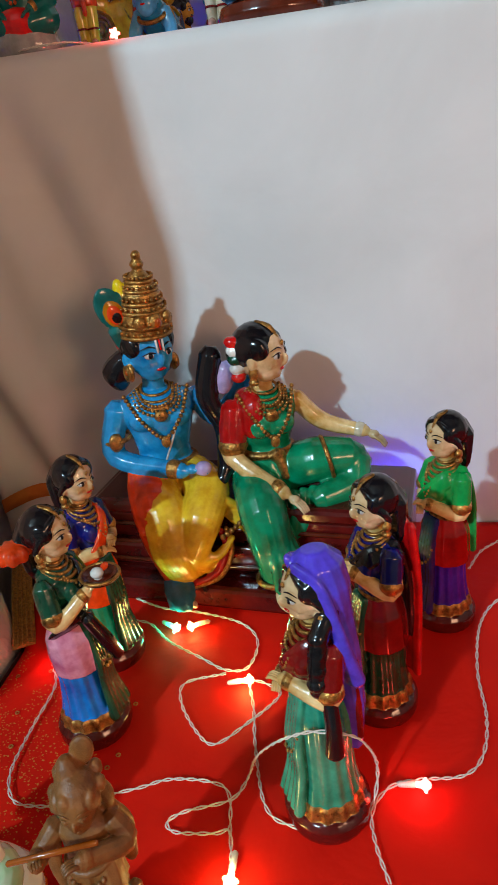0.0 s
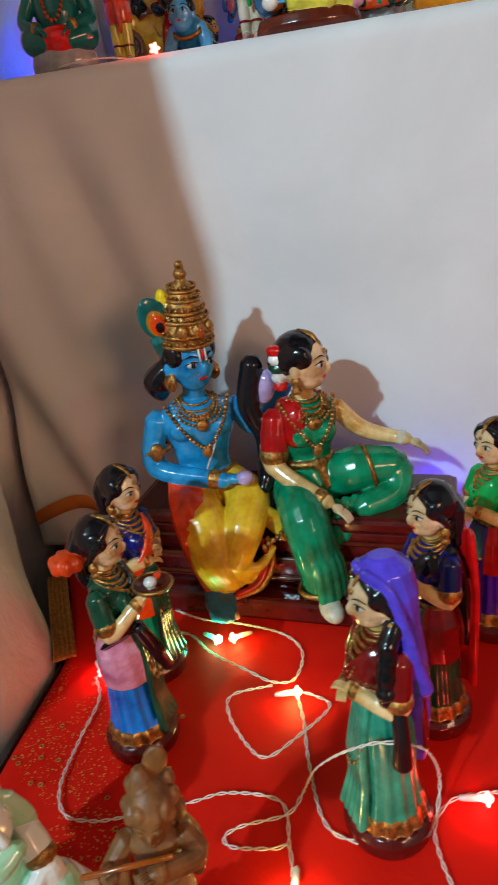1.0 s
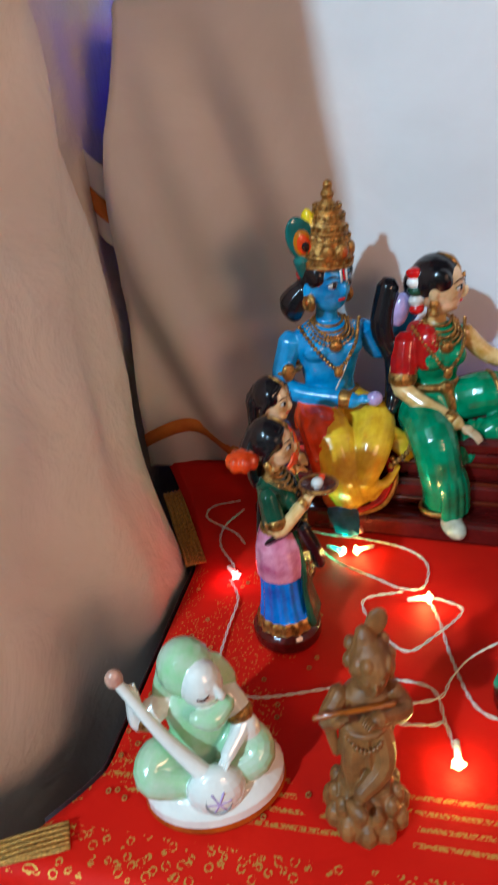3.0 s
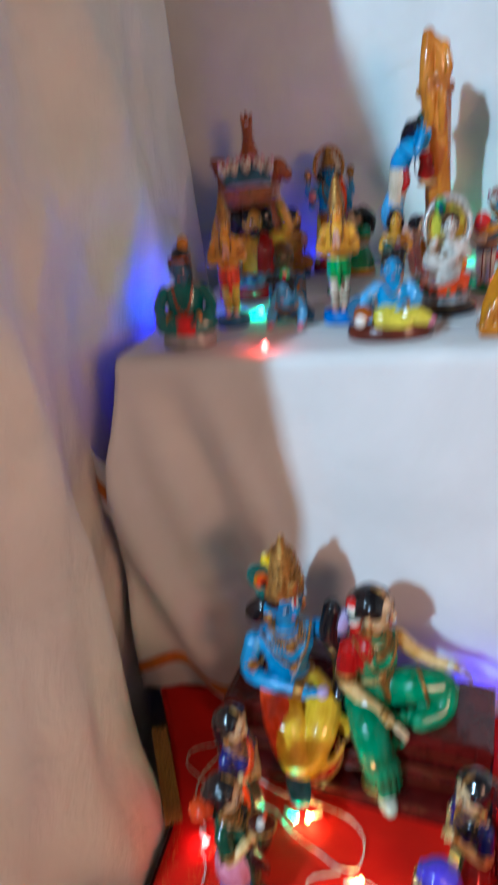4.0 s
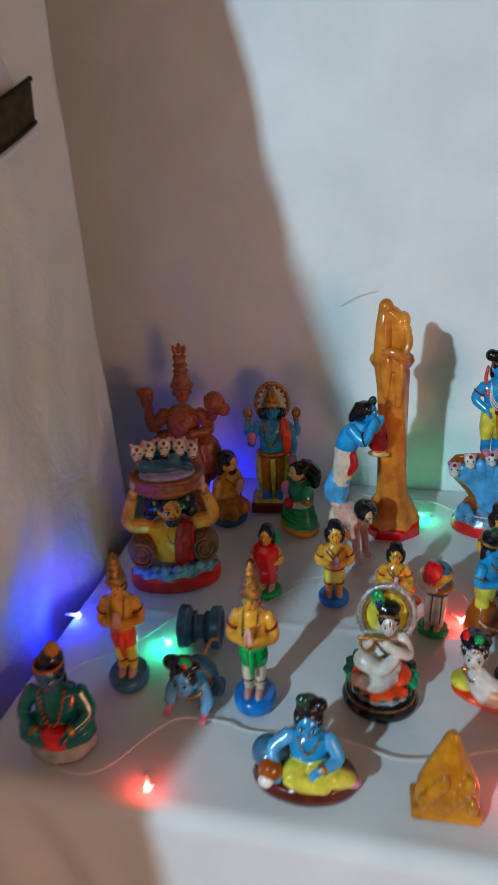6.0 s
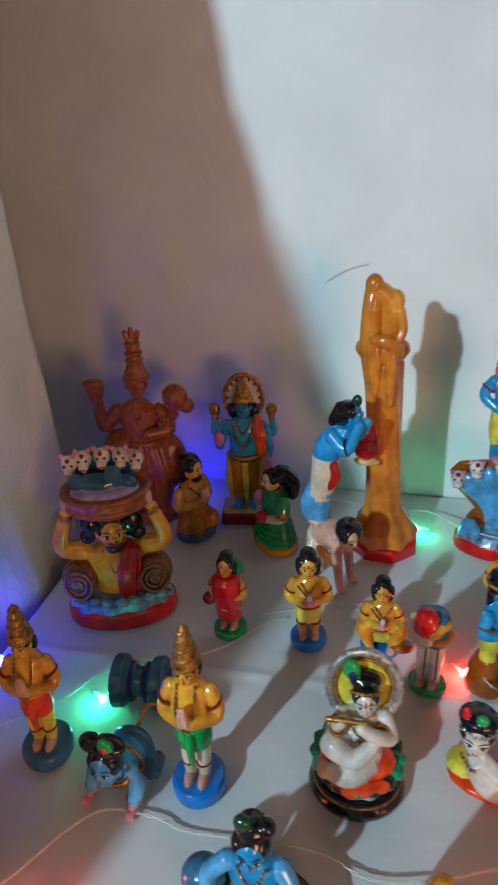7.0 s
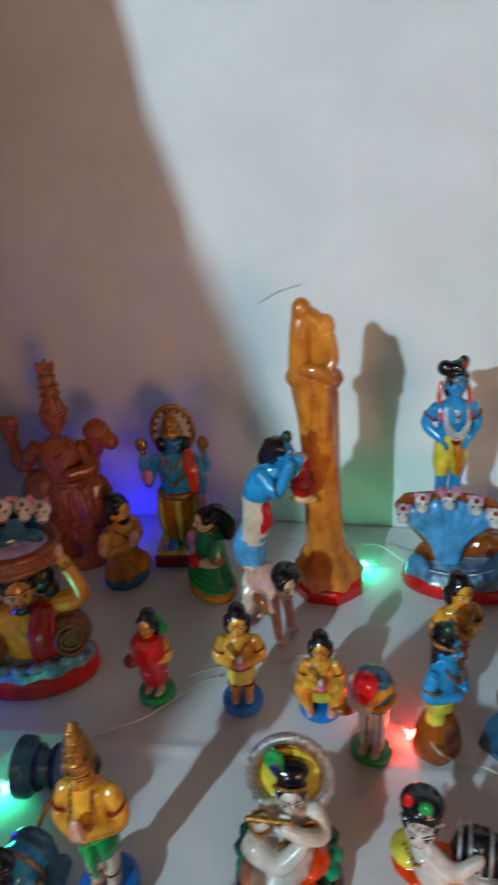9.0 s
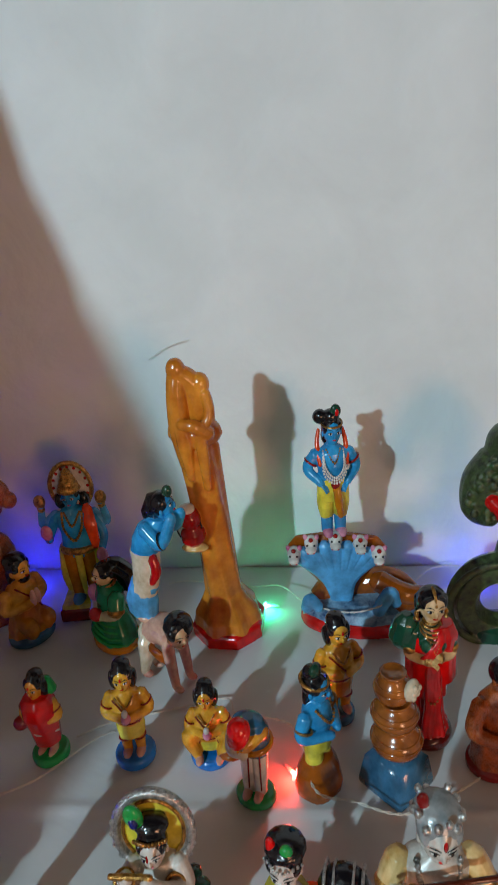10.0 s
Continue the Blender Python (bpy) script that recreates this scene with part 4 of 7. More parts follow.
f.ell((0, -0.028, 0.040), (0.009, 0.005, 0.011), "gold", n=12)
f.ell((0, -0.031, 0.040), (0.005, 0.004, 0.007), "clay", n=10)
for q in (-1, 1):
    f.ell((q * 0.018, -0.022, 0.040), (0.008, 0.005, 0.010), "gold", (0, 0, q * 35), n=12)
f.loft([(0.060, 0, 0.002, 0.022, 0.022), (0.068, 0, 0.002, 0.0235, 0.0235), (0.076, 0, 0.002, 0.019, 0.019), (0.086, 0, 0.002, 0.0145, 0.0145), (0.094, 0, 0.002, 0.008, 0.008), (0.097, 0, 0.002, 0.005, 0.005)], "gold", 28)
f.ell((0, 0.002, 0.102), (0.0085, 0.0085, 0.006), "gold", n=14)
f.ell((0, 0.002, 0.112), (0.006, 0.006, 0.006), "gold", n=12)
f.ell((-0.020, 0.012, 0.070), (0.008, 0.010, 0.018), "yellow", (0, -10, 0), n=12)
f.ell((-0.037, 0.006, 0.056), (0.018, 0.005, 0.028), "teal", (0, -22, -10), n=18)
f.ell((-0.0362, 0.0025, 0.052), (0.0120, 0.003, 0.0175), "mustard", (0, -22, -10), n=14)
f.ell((-0.036, 0.000, 0.050), (0.0085, 0.003, 0.0125), "orange", (0, -22, -10), n=14)
f.ell((-0.0352, -0.0015, 0.048), (0.0060, 0.002, 0.0080), "black", (0, -22, -10), n=12)
f.tube([(-0.034, 0.008, 0.030), (-0.028, 0.010, 0.010)], [0.010, 0.007], "teal", n=10)
f.at = Matrix()
f.done("seated_man_doll", pose(-0.236, 0.655, 0.003, 0, 0, 24), "glossy blue-painted seated clay doll with a gold crown and yellow robe", "doll", "seated couple", melt=0.0015)

f = Figure()
# skirt over the seat, raised knee and hanging leg
f.loft([(S - 0.002, 0, 0.008, 0.046, 0.038), (S + 0.018, 0, 0.006, 0.047, 0.036), (S + 0.036, 0, 0.004, 0.036, 0.027), (S + 0.046, 0, 0.003, 0.028, 0.021)], "green", 40, 13, 0.025)
f.tube([(-0.024, -0.006, S + 0.018), (-0.030, -0.056, S + 0.010), (-0.026, -0.072, S - 0.030), (-0.020, -0.068, 0.045)], [0.026, 0.027, 0.025, 0.022], "green", n=20)
for k in range(8):
    a = -0.6 + 0.35 * k
    f.tube([(-0.028 + 0.012 * math.cos(a), -0.070 - 0.010 * math.sin(a), S + 0.0), (-0.024 + 0.024 * math.cos(a), -0.074 - 0.020 * math.sin(a), S - 0.04), (-0.020 + 0.026 * math.cos(a), -0.070 - 0.022 * math.sin(a), 0.036)], [0.004, 0.006, 0.006], "green", n=8)
f.hoop((-0.020, -0.068, 0.038), 0.025, 0.021, 0.0035, "gold")
f.tube([(0.020, -0.004, S + 0.022), (0.050, -0.026, S + 0.036), (0.088, -0.036, S + 0.036)], [0.027, 0.027, 0.022], "green", n=20)
f.tube([(0.090, -0.036, S + 0.032), (0.078, -0.052, S + 0.010), (0.038, -0.060, S + 0.004)], [0.022, 0.019, 0.015], "green", n=18)
for k in range(6):
    f.tube([(0.010 + 0.012 * k, -0.050, S + 0.012), (0.006 + 0.010 * k, -0.060, S - 0.020), (0.004 + 0.008 * k, -0.056, S - 0.044 + 0.004 * k)], [0.007, 0.008, 0.005], "green", n=8)
f.hoop((0.060, -0.030, S + 0.037), 0.0262, 0.0262, 0.0026, "gold", (10, 78, 0))
f.hoop((-0.027, -0.045, S + 0.012), 0.027, 0.027, 0.0026, "gold", (82, 0, 8))
f.tube([(-0.020, -0.078, 0.036), (-0.018, -0.090, 0.032)], [0.010, 0.010], "cream", n=10)
f.ell((-0.020, -0.096, 0.026), (0.0135, 0.021, 0.010), "cream", (10, 0, 0))
f.loft([(S + 0.040, 0, 0.003, 0.027, 0.020), (S + 0.062, 0, 0.001, 0.027, 0.021), (S + 0.084, 0, -0.003, 0.032, 0.026), (S + 0.104, 0, -0.002, 0.034, 0.024), (S + 0.116, 0, 0.001, 0.034, 0.019), (S + 0.124, 0, 0.003, 0.020, 0.014)], "green", 32)
for q in (-1, 1):
    f.ell((q * 0.0135, -0.020, S + 0.088), (0.014, 0.012, 0.0135), "green")
f.hoop((0, 0.002, S + 0.050), 0.0285, 0.022, 0.005, "gold")
f.ell((0.004, -0.023, S + 0.050), (0.009, 0.005, 0.009), "gold")
f.tube([(0.006, -0.024, S + 0.044), (0.010, -0.030, S + 0.024)], [0.0055, 0.004], "gold")
f.tube([(-0.024, 0.006, S + 0.118), (-0.020, -0.014, S + 0.112), (-0.022, -0.020, S + 0.085)], [0.013, 0.014, 0.012], "crimson", n=12, flat=0.6)
f.tube([(0, 0.003, S + 0.116), (0, -0.001, S + 0.142)], [0.012, 0.0108], "skin", n=14)
ornaments(f, S + 0.128, 0.0145, -0.010)
arm(f, [(-0.036, 0.003, S + 0.106), (-0.046, -0.010, S + 0.056), (-0.004, -0.066, S + 0.024)], 0.0125, "skin", "crimson", fingers=False)
palm(f, (0.004, -0.074, S + 0.018), 0.0125, "face", (0.5, -0.8, -0.4))
arm(f, [(0.036, 0.003, S + 0.106), (0.064, -0.010, S + 0.076), (0.104, -0.040, S + 0.066)], 0.0115, "skin", None, "cream", fingers=False)
palm(f, (0.112, -0.046, S + 0.062), 0.012, "face", (0.6, -0.5, -0.5))
# plait and hair flowers behind the shoulder, and the other's grip
f.tube([(-0.052, 0.016, S + 0.170), (-0.062, 0.012, S + 0.125), (-0.050, 0.008, S + 0.085), (-0.052, 0.0, S + 0.045), (-0.062, -0.012, S + 0.028)], [0.013, 0.013, 0.010, 0.011, 0.007], "black", n=12)
f.ell((-0.040, 0.010, S + 0.142), (0.011, 0.010, 0.020), "lilac", (0, 12, 0), n=12)
H = (0.0, -0.004, S + 0.165)
head(f, H, 0.0325, "face", "black", yaw=52, parting="gold")
f.at = pose(*H, 0, 0, 52)
f.ell((0, 0.024, 0.004), (0.020, 0.016, 0.020), "black")
for k in range(5):
    f.ell((-0.020, 0.024 - 0.001 * k, 0.020 - 0.010 * k), (0.008, 0.009, 0.006), ("red", "white", "dark_green", "white", "red")[k], n=10)
for q in (-1, 1):
    f.ell((q * 0.0245, 0.0, -0.014), (0.004, 0.006, 0.008), "gold", n=10)
    f.ell((q * 0.0245, 0.0, -0.024), (0.005, 0.007, 0.004), "gold", n=10)
f.at = Matrix()
f.done("seated_woman_doll", pose(-0.112, 0.662, 0.003, 0, 0, 24), "glossy seated clay woman doll in a green sari with gold ornaments", "doll", "seated couple", melt=0.0015)

# carved wooden flute player
f = Figure()
W = "wood"
f.loft([(0.0, 0, 0, 0.034, 0.030), (0.008, 0, 0, 0.037, 0.033), (0.020, 0, 0, 0.035, 0.031), (0.030, 0, 0, 0.031, 0.028), (0.040, 0, 0, 0.024, 0.022), (0.044, 0, 0, 0.010, 0.010)], W, 40, 10, 0.05)
for k in range(11):
    a = k * 2 * math.pi / 11
    f.ell((0.033 * math.cos(a), 0.029 * math.sin(a), 0.012), (0.010, 0.010, 0.012), W, n=8)
    f.ell((0.029 * math.cos(a + 0.3), 0.026 * math.sin(a + 0.3), 0.028), (0.008, 0.008, 0.010), W, n=8)
f.tube([(-0.008, 0.0, 0.10), (-0.012, -0.008, 0.07), (-0.010, -0.008, 0.040)], [0.014, 0.011, 0.008], W)
f.tube([(0.010, 0.0, 0.10), (0.014, -0.014, 0.072), (-0.010, -0.024, 0.052)], [0.014, 0.011, 0.007], W)
f.ell((-0.012, -0.020, 0.038), (0.008, 0.014, 0.006), W)
f.ell((-0.014, -0.030, 0.044), (0.007, 0.012, 0.006), W, (0, 0, 40))
f.loft([(0.072, 0.001, 0, 0.024, 0.019), (0.090, 0, 0, 0.022, 0.018), (0.104, 0, 0, 0.018, 0.015)], W, 36, 13, 0.07)
f.loft([(0.100, 0, 0, 0.0175, 0.0145), (0.118, 0.002, -0.001, 0.019, 0.015), (0.132, 0.003, 0, 0.021, 0.014), (0.139, 0.003, 0, 0.012, 0.010)], W, 24)
f.hoop((0, 0, 0.102), 0.019, 0.016, 0.003, W)
f.beads([(-0.018, -0.010, 0.098), (-0.006, -0.020, 0.092), (0.008, -0.019, 0.094), (0.018, -0.008, 0.099)], 0.0024, W, 13)
f.tube([(0.020, 0.006, 0.136), (0.026, 0.014, 0.11), (0.026, 0.014, 0.075)], [0.009, 0.010, 0.006], W, flat=0.5)
f.tube([(-0.022, 0.004, 0.128), (-0.030, 0.0, 0.10), (-0.026, -0.004, 0.076)], [0.006, 0.006, 0.004], W, flat=0.5)
arm(f, [(0.024, 0.0, 0.131), (0.034, -0.008, 0.118), (0.004, -0.030, 0.133)], 0.0088, W, None, W)
arm(f, [(-0.020, 0.0, 0.131), (-0.034, -0.012, 0.120), (-0.026, -0.030, 0.138)], 0.0085, W, None, W)
f.tube([(-0.046, -0.030, 0.141), (0.020, -0.028, 0.145)], [0.0020, 0.0020], "bark", n=8)
head(f, (0.006, -0.008, 0.158), 0.0195, W, W, lips=W, yaw=0, nod=2)
for k in range(10):
    a = k * 0.63
    f.ell((0.006 + 0.017 * math.cos(a), -0.002 + 0.016 * math.sin(a), 0.165 + 0.004 * math.sin(k * 2)), (0.006, 0.006, 0.006), W, n=8)
f.loft([(0.168, 0.004, -0.002, 0.0145, 0.0145), (0.173, 0.004, -0.002, 0.0125, 0.0125), (0.179, 0.003, -0.001, 0.009, 0.009), (0.184, 0.002, 0, 0.007, 0.007), (0.188, 0.002, 0, 0.003, 0.003)], W, 20, 9, 0.05)
f.ell((0.014, 0.006, 0.186), (0.0095, 0.004, 0.012), W, (0, 25, 0), n=12)
f.tube([(0.020, 0.002, 0.160), (0.024, 0.004, 0.148), (0.022, 0.006, 0.135)], [0.006, 0.006, 0.004], W)
f.done("wooden_flute_player", pose(-0.176, 0.228, 0.004, 0, 0, 14) @ Matrix.Diagonal((0.76, 0.86, 0.97, 1)), "carved brown wooden flute player on a lotus base", "statuette", melt=0.0008, soften=2)

# glazed lute player
f = Figure()
J, P = "jade", "porcelain"
f.loft([(0.0, 0.006, -0.006, 0.064, 0.050), (0.006, 0.006, -0.006, 0.0675, 0.0525), (0.013, 0.006, -0.006, 0.065, 0.050)], "clay", 36)
f.loft([(0.011, 0.006, -0.006, 0.066, 0.051), (0.020, 0.006, -0.006, 0.066, 0.051), (0.032, 0.004, -0.004, 0.060, 0.045), (0.042, 0, 0, 0.045, 0.028)], P, 36)
for q, k in ((-1, J), (1, J)):
    f.tube([(q * 0.010, 0.004, 0.046), (q * 0.040, -0.010, 0.052), (q * 0.044, -0.024, 0.046), (q * 0.008, -0.030, 0.038)], [0.020, 0.021, 0.017, 0.012], k, n=18)
for k in range(6):
    f.tube([(0.018, -0.016, 0.056 - 0.004 * k), (0.038, -0.030, 0.054 - 0.0045 * k), (0.052, -0.022, 0.052 - 0.004 * k)], [0.003, 0.004, 0.003], J, n=8)
f.loft([(0.040, 0, 0.004, 0.030, 0.024), (0.062, 0, 0.004, 0.026, 0.021), (0.085, 0, 0.004, 0.028, 0.021), (0.102, 0, 0.005, 0.030, 0.019), (0.114, 0, 0.005, 0.016, 0.012)], J, 30)
f.ell((0.009, -0.012, 0.133), (0.019, 0.019, 0.025), P, (20, 0, 0), n=18)
f.ell((-0.002, 0.003, 0.140), (0.025, 0.025, 0.027), J, (0, -14, 0), n=18)
f.tube([(0.020, 0.006, 0.140), (0.028, 0.008, 0.115), (0.026, 0.010, 0.085)], [0.010, 0.012, 0.010], J, n=12, flat=0.6)
f.tube([(-0.018, 0.006, 0.138), (-0.024, 0.008, 0.115), (-0.024, 0.010, 0.085)], [0.010, 0.011, 0.010], J, n=12, flat=0.6)
f.tube([(0.004, -0.031, 0.134), (0.009, -0.0325, 0.1335), (0.014, -0.031, 0.136)], [0.0008, 0.0011, 0.0007], "brown", n=6)
f.tube([(0.020, -0.026, 0.140), (0.024, -0.028, 0.131), (0.023, -0.025, 0.126)], [0.003, 0.0042, 0.003], P, n=10)
f.tube([(0.000, -0.024, 0.108), (0.014, -0.027, 0.106), (0.028, -0.018, 0.112)], [0.008, 0.010, 0.008], J, n=12)
arm(f, [(0.028, 0.004, 0.104), (0.040, -0.010, 0.082), (0.020, -0.034, 0.066)], 0.010, P, P, None)
f.ell((0.040, -0.012, 0.070), (0.014, 0.012, 0.018), P)
arm(f, [(-0.028, 0.004, 0.104), (-0.050, 0.0, 0.092), (-0.050, -0.006, 0.132)], 0.0095, P, P, None)
f.tube([(-0.058, -0.010, 0.150), (-0.030, -0.026, 0.098), (0.002, -0.040, 0.052)], [0.0045, 0.0058, 0.009], P, n=12)
f.ell((-0.060, -0.009, 0.154), (0.008, 0.007, 0.009), "pink_skin", n=10)
f.ell((0.006, -0.042, 0.040), (0.026, 0.017, 0.025), P, n=20)
f.hoop((0.007, -0.0555, 0.041), 0.011, 0.013, 0.0015, "grey", (80, 0, 5))
for k in range(6):
    a = k * math.pi / 3
    f.tube([(0.007, -0.0585, 0.041), (0.007 + 0.010 * math.cos(a), -0.0570, 0.041 + 0.012 * math.sin(a))], [0.0012, 0.0012], "lilac", n=6)
f.done("glazed_lute_player", pose(-0.300, 0.236, 0.004, 0, 0, 22) @ Matrix.Diagonal((0.84, 0.80, 0.88, 1)), "glazed pale green and white ceramic lute player seated", "statuette", melt=0.001)

# ---- figurines of the white step ----
TOP = STEP + 0.003
STEP_SET = "small figurines on the white step"


def crown(f, c, r, h, key="gold", rings=5):
    x, y, z = c
    f.loft([(z, x, y, r * 0.95, r * 0.95), (z + h * 0.08, x, y, r * 1.05, r * 1.05), (z + h * 0.2, x, y, r * 0.95, r * 0.95), (z + h * 0.6, x, y, r * 0.62, r * 0.62), (z + h * 0.85, x, y, r * 0.36, r * 0.36), (z + h, x, y, r * 0.12, r * 0.12)], key, 20)
    for k in range(rings):
        s = k / max(1, rings - 1) * 0.85
        rr = r * (1.02 - 0.66 * s / 0.85)
        f.hoop((x, y, z + h * (0.08 + s * 0.9)), rr, rr, r * 0.11, key, n=18)


def standing_man(H, base, shorts, leg, skin, top=None, hat="crown", garland="gold", chest="pink_skin", yaw=0, base_r=0.038):
    """A stout man with folded palms on a round base."""
    f = Figure()
    k = H / 0.21
    f.at = Matrix.Diagonal((k * 0.73, k * 0.86, k, 1))
    round_base(f, base_r / k, 0.018, base, base_r * 0.9 / k)
    for q in (-1, 1):
        f.tube([(q * 0.010, 0, 0.075), (q * 0.0105, -0.001, 0.05), (q * 0.0095, -0.001, 0.024)], [0.0115, 0.0105, 0.0085], leg, n=12)
        f.ell((q * 0.0095, -0.009, 0.022), (0.0075, 0.014, 0.006), chest)
        f.hoop((q * 0.010, -0.001, 0.040), 0.0098, 0.0098, 0.0014, "maroon")
    f.loft([(0.066, 0, 0, 0.023, 0.018), (0.078, 0, 0, 0.025, 0.019), (0.094, 0, 0, 0.023, 0.0175)], shorts, 30, 9, 0.03)
    f.tube([(0, -0.017, 0.092), (0.001, -0.021, 0.078), (0.002, -0.020, 0.055)], [0.006, 0.006, 0.004], shorts)
    f.hoop((0, 0, 0.093), 0.0225, 0.0175, 0.003, shorts)
    f.loft([(0.088, 0, 0, 0.022, 0.017), (0.108, 0, -0.001, 0.0245, 0.019), (0.126, 0, -0.001, 0.0265, 0.0185), (0.140, 0, 0.001, 0.0235, 0.014), (0.146, 0, 0.001, 0.012, 0.010)], top or skin, 26)
    for q in (-1, 1):
        arm(f, [(q * 0.026, 0.002, 0.134), (q * 0.036, -0.004, 0.108), (q * 0.003, -0.028, 0.114)], 0.0092, skin, None, None, fingers=False)
        f.hoop((q * 0.031, -0.001, 0.121), 0.0102, 0.0102, 0.0018, "maroon", (0, q * -20, 0))
        f.ell((q * 0.0035, -0.030, 0.123), (0.0045, 0.0055, 0.0135), chest, (0, q * -8, 0))
    if garland:
        f.beads([(-0.012, -0.010, 0.144), (-0.012, -0.022, 0.125), (-0.007, -0.026, 0.108), (0, -0.027, 0.103), (0.007, -0.026, 0.108), (0.012, -0.022, 0.125), (0.012, -0.010, 0.144)], 0.0022, garland, 24)
    f.tube([(0, 0.001, 0.140), (0, -0.001, 0.153)], [0.009, 0.0085], skin, n=10)
    head(f, (0, -0.003, 0.160), 0.0172, skin, "black")
    f.ell((0, 0.013, 0.150), (0.015, 0.010, 0.014), "black")
    if hat == "crown":
        crown(f, (0, -0.001, 0.165), 0.0165, 0.045)
    f.at = Matrix()
    return f


standing_man(0.205, "slate", "orange", "lemon", "ochre").done("folded_palm_figurine", pose(-0.346, 0.952, TOP, 0, 0, 12), "orange-clad crowned clay figurine on a blue round base", "figurine", STEP_SET)
standing_man(0.215, "sky", "leaf", "cream", "ochre").done("folded_palm_figurine", pose(-0.169, 0.945, TOP, 0, 0, 2), "crowned clay figurine in green shorts on a blue base", "figurine", STEP_SET)


def boy(H, base, cloth_key, skin, hair_top=True, squat=False, item=None, base_r=0.029, limbs=None):
    """A chubby boy doll; squat: crouching low with spread knees."""
    f = Figure()
    k = H / 0.15
    f.at = Matrix.Diagonal((k * 0.84, k * 0.92, k, 1))
    r = base_r / k
    round_base(f, r, 0.013, base, r * 0.92)
    limbs = limbs or skin
    if squat:
        for q in (-1, 1):
            f.tube([(q * 0.010, 0.002, 0.034), (q * 0.029, -0.012, 0.044), (q * 0.017, -0.016, 0.018)], [0.0125, 0.0115, 0.008], limbs)
            f.ell((q * 0.015, -0.024, 0.016), (0.006, 0.010, 0.005), "pink_skin")
            f.hoop((q * 0.024, -0.008, 0.040), 0.0125, 0.0125, 0.0012, "maroon", (60, q * 30, 0))
        f.loft([(0.020, 0, 0.003, 0.020, 0.018), (0.034, 0, 0.003, 0.022, 0.018)], cloth_key, 24)
        dz = -0.022
    else:
        for q in (-1, 1):
            f.tube([(q * 0.008, 0, 0.050), (q * 0.009, -0.001, 0.035), (q * 0.009, -0.001, 0.016)], [0.0095, 0.0085, 0.0065], limbs)
            f.ell((q * 0.009, -0.007, 0.0155), (0.0058, 0.0105, 0.0045), "pink_skin")
            f.hoop((q * 0.009, -0.001, 0.034), 0.0088, 0.0088, 0.0012, "maroon")
        f.loft([(0.038, 0, 0, 0.018, 0.0145), (0.052, 0, 0, 0.020, 0.015), (0.064, 0, 0, 0.0175, 0.0138)], cloth_key, 26, 8, 0.03)
        dz = 0.0
    f.loft([(0.056 + dz, 0, 0, 0.018, 0.014), (0.072 + dz, 0, -0.001, 0.0205, 0.016), (0.088 + dz, 0, 0, 0.022, 0.015), (0.097 + dz, 0, 0.001, 0.018, 0.011), (0.102 + dz, 0, 0.001, 0.009, 0.008)], skin, 24)
    for q in (-1, 1):
        arm(f, [(q * 0.021, 0.001, 0.093 + dz), (q * 0.029, -0.003, 0.074 + dz), (q * 0.005, -0.022, 0.076 + dz)], 0.0075, skin, None, None, fingers=False)
        f.hoop((q * 0.025, -0.001, 0.083 + dz), 0.0083, 0.0083, 0.0012, "maroon", (0, q * -20, 0))
    f.tube([(-0.012, -0.012, 0.099 + dz), (0, -0.019, 0.088 + dz), (0.012, -0.012, 0.099 + dz)], [0.0012, 0.0014, 0.0012], "gold", n=6)
    f.tube([(0, 0, 0.098 + dz), (0, -0.001, 0.108 + dz)], [0.0075, 0.007], skin, n=10)
    head(f, (0, -0.002, 0.118 + dz), 0.0165, skin, "black", long=hair_top)
    f.ell((0, 0.004, 0.131 + dz), (0.0125, 0.0125, 0.0085), "black")
    for q in (-1, 1):
        f.ell((q * 0.0135, 0.003, 0.113 + dz), (0.0052, 0.0085, 0.0125), "black", (0, q * 8, 0), n=10)
    f.tube([(-0.016, -0.010, 0.094 + dz), (0.002, -0.0195, 0.078 + dz), (0.015, -0.012, 0.062 + dz)], [0.0010, 0.0012, 0.0010], "maroon", n=6)
    f.hoop((0, 0, 0.062 + dz), 0.0185, 0.0148, 0.0014, "maroon")
    f.ell((0, -0.0165, 0.125 + dz), (0.0014, 0.0012, 0.003), "red", n=6)
    if item:
        f.ell((0.001, -0.026, 0.080 + dz), (0.0065, 0.006, 0.007), item)
        f.ell((0.001, -0.027, 0.088 + dz), (0.0045, 0.0045, 0.005), "white")
    f.at = Matrix()
    return f


boy(0.155, "sky", "lemon", "ochre", item="pink").done("boy_figurine", pose(-0.090, 1.172, TOP, 0, 0, 10), "yellow-clad clay boy figurine on a blue base", "figurine", STEP_SET)
f = boy(0.142, "sky", "lemon", "ochre", hair_top=False, squat=True, item="pink", base_r=0.030)
f.ell((0.026, -0.016, 0.020), (0.015, 0.012, 0.007), "bark")
f.done("squatting_boy_figurine", pose(0.002, 1.176, TOP, 0, 0, 4), "squatting clay boy figurine in yellow with a bowl", "figurine", STEP_SET)
boy(0.168, "slate", "mustard", "ochre", base_r=0.024).done("boy_figurine", pose(0.155, 1.239, TOP, 0, 0, 22), "ochre clay boy figurine with folded palms on a dark base", "figurine", STEP_SET)

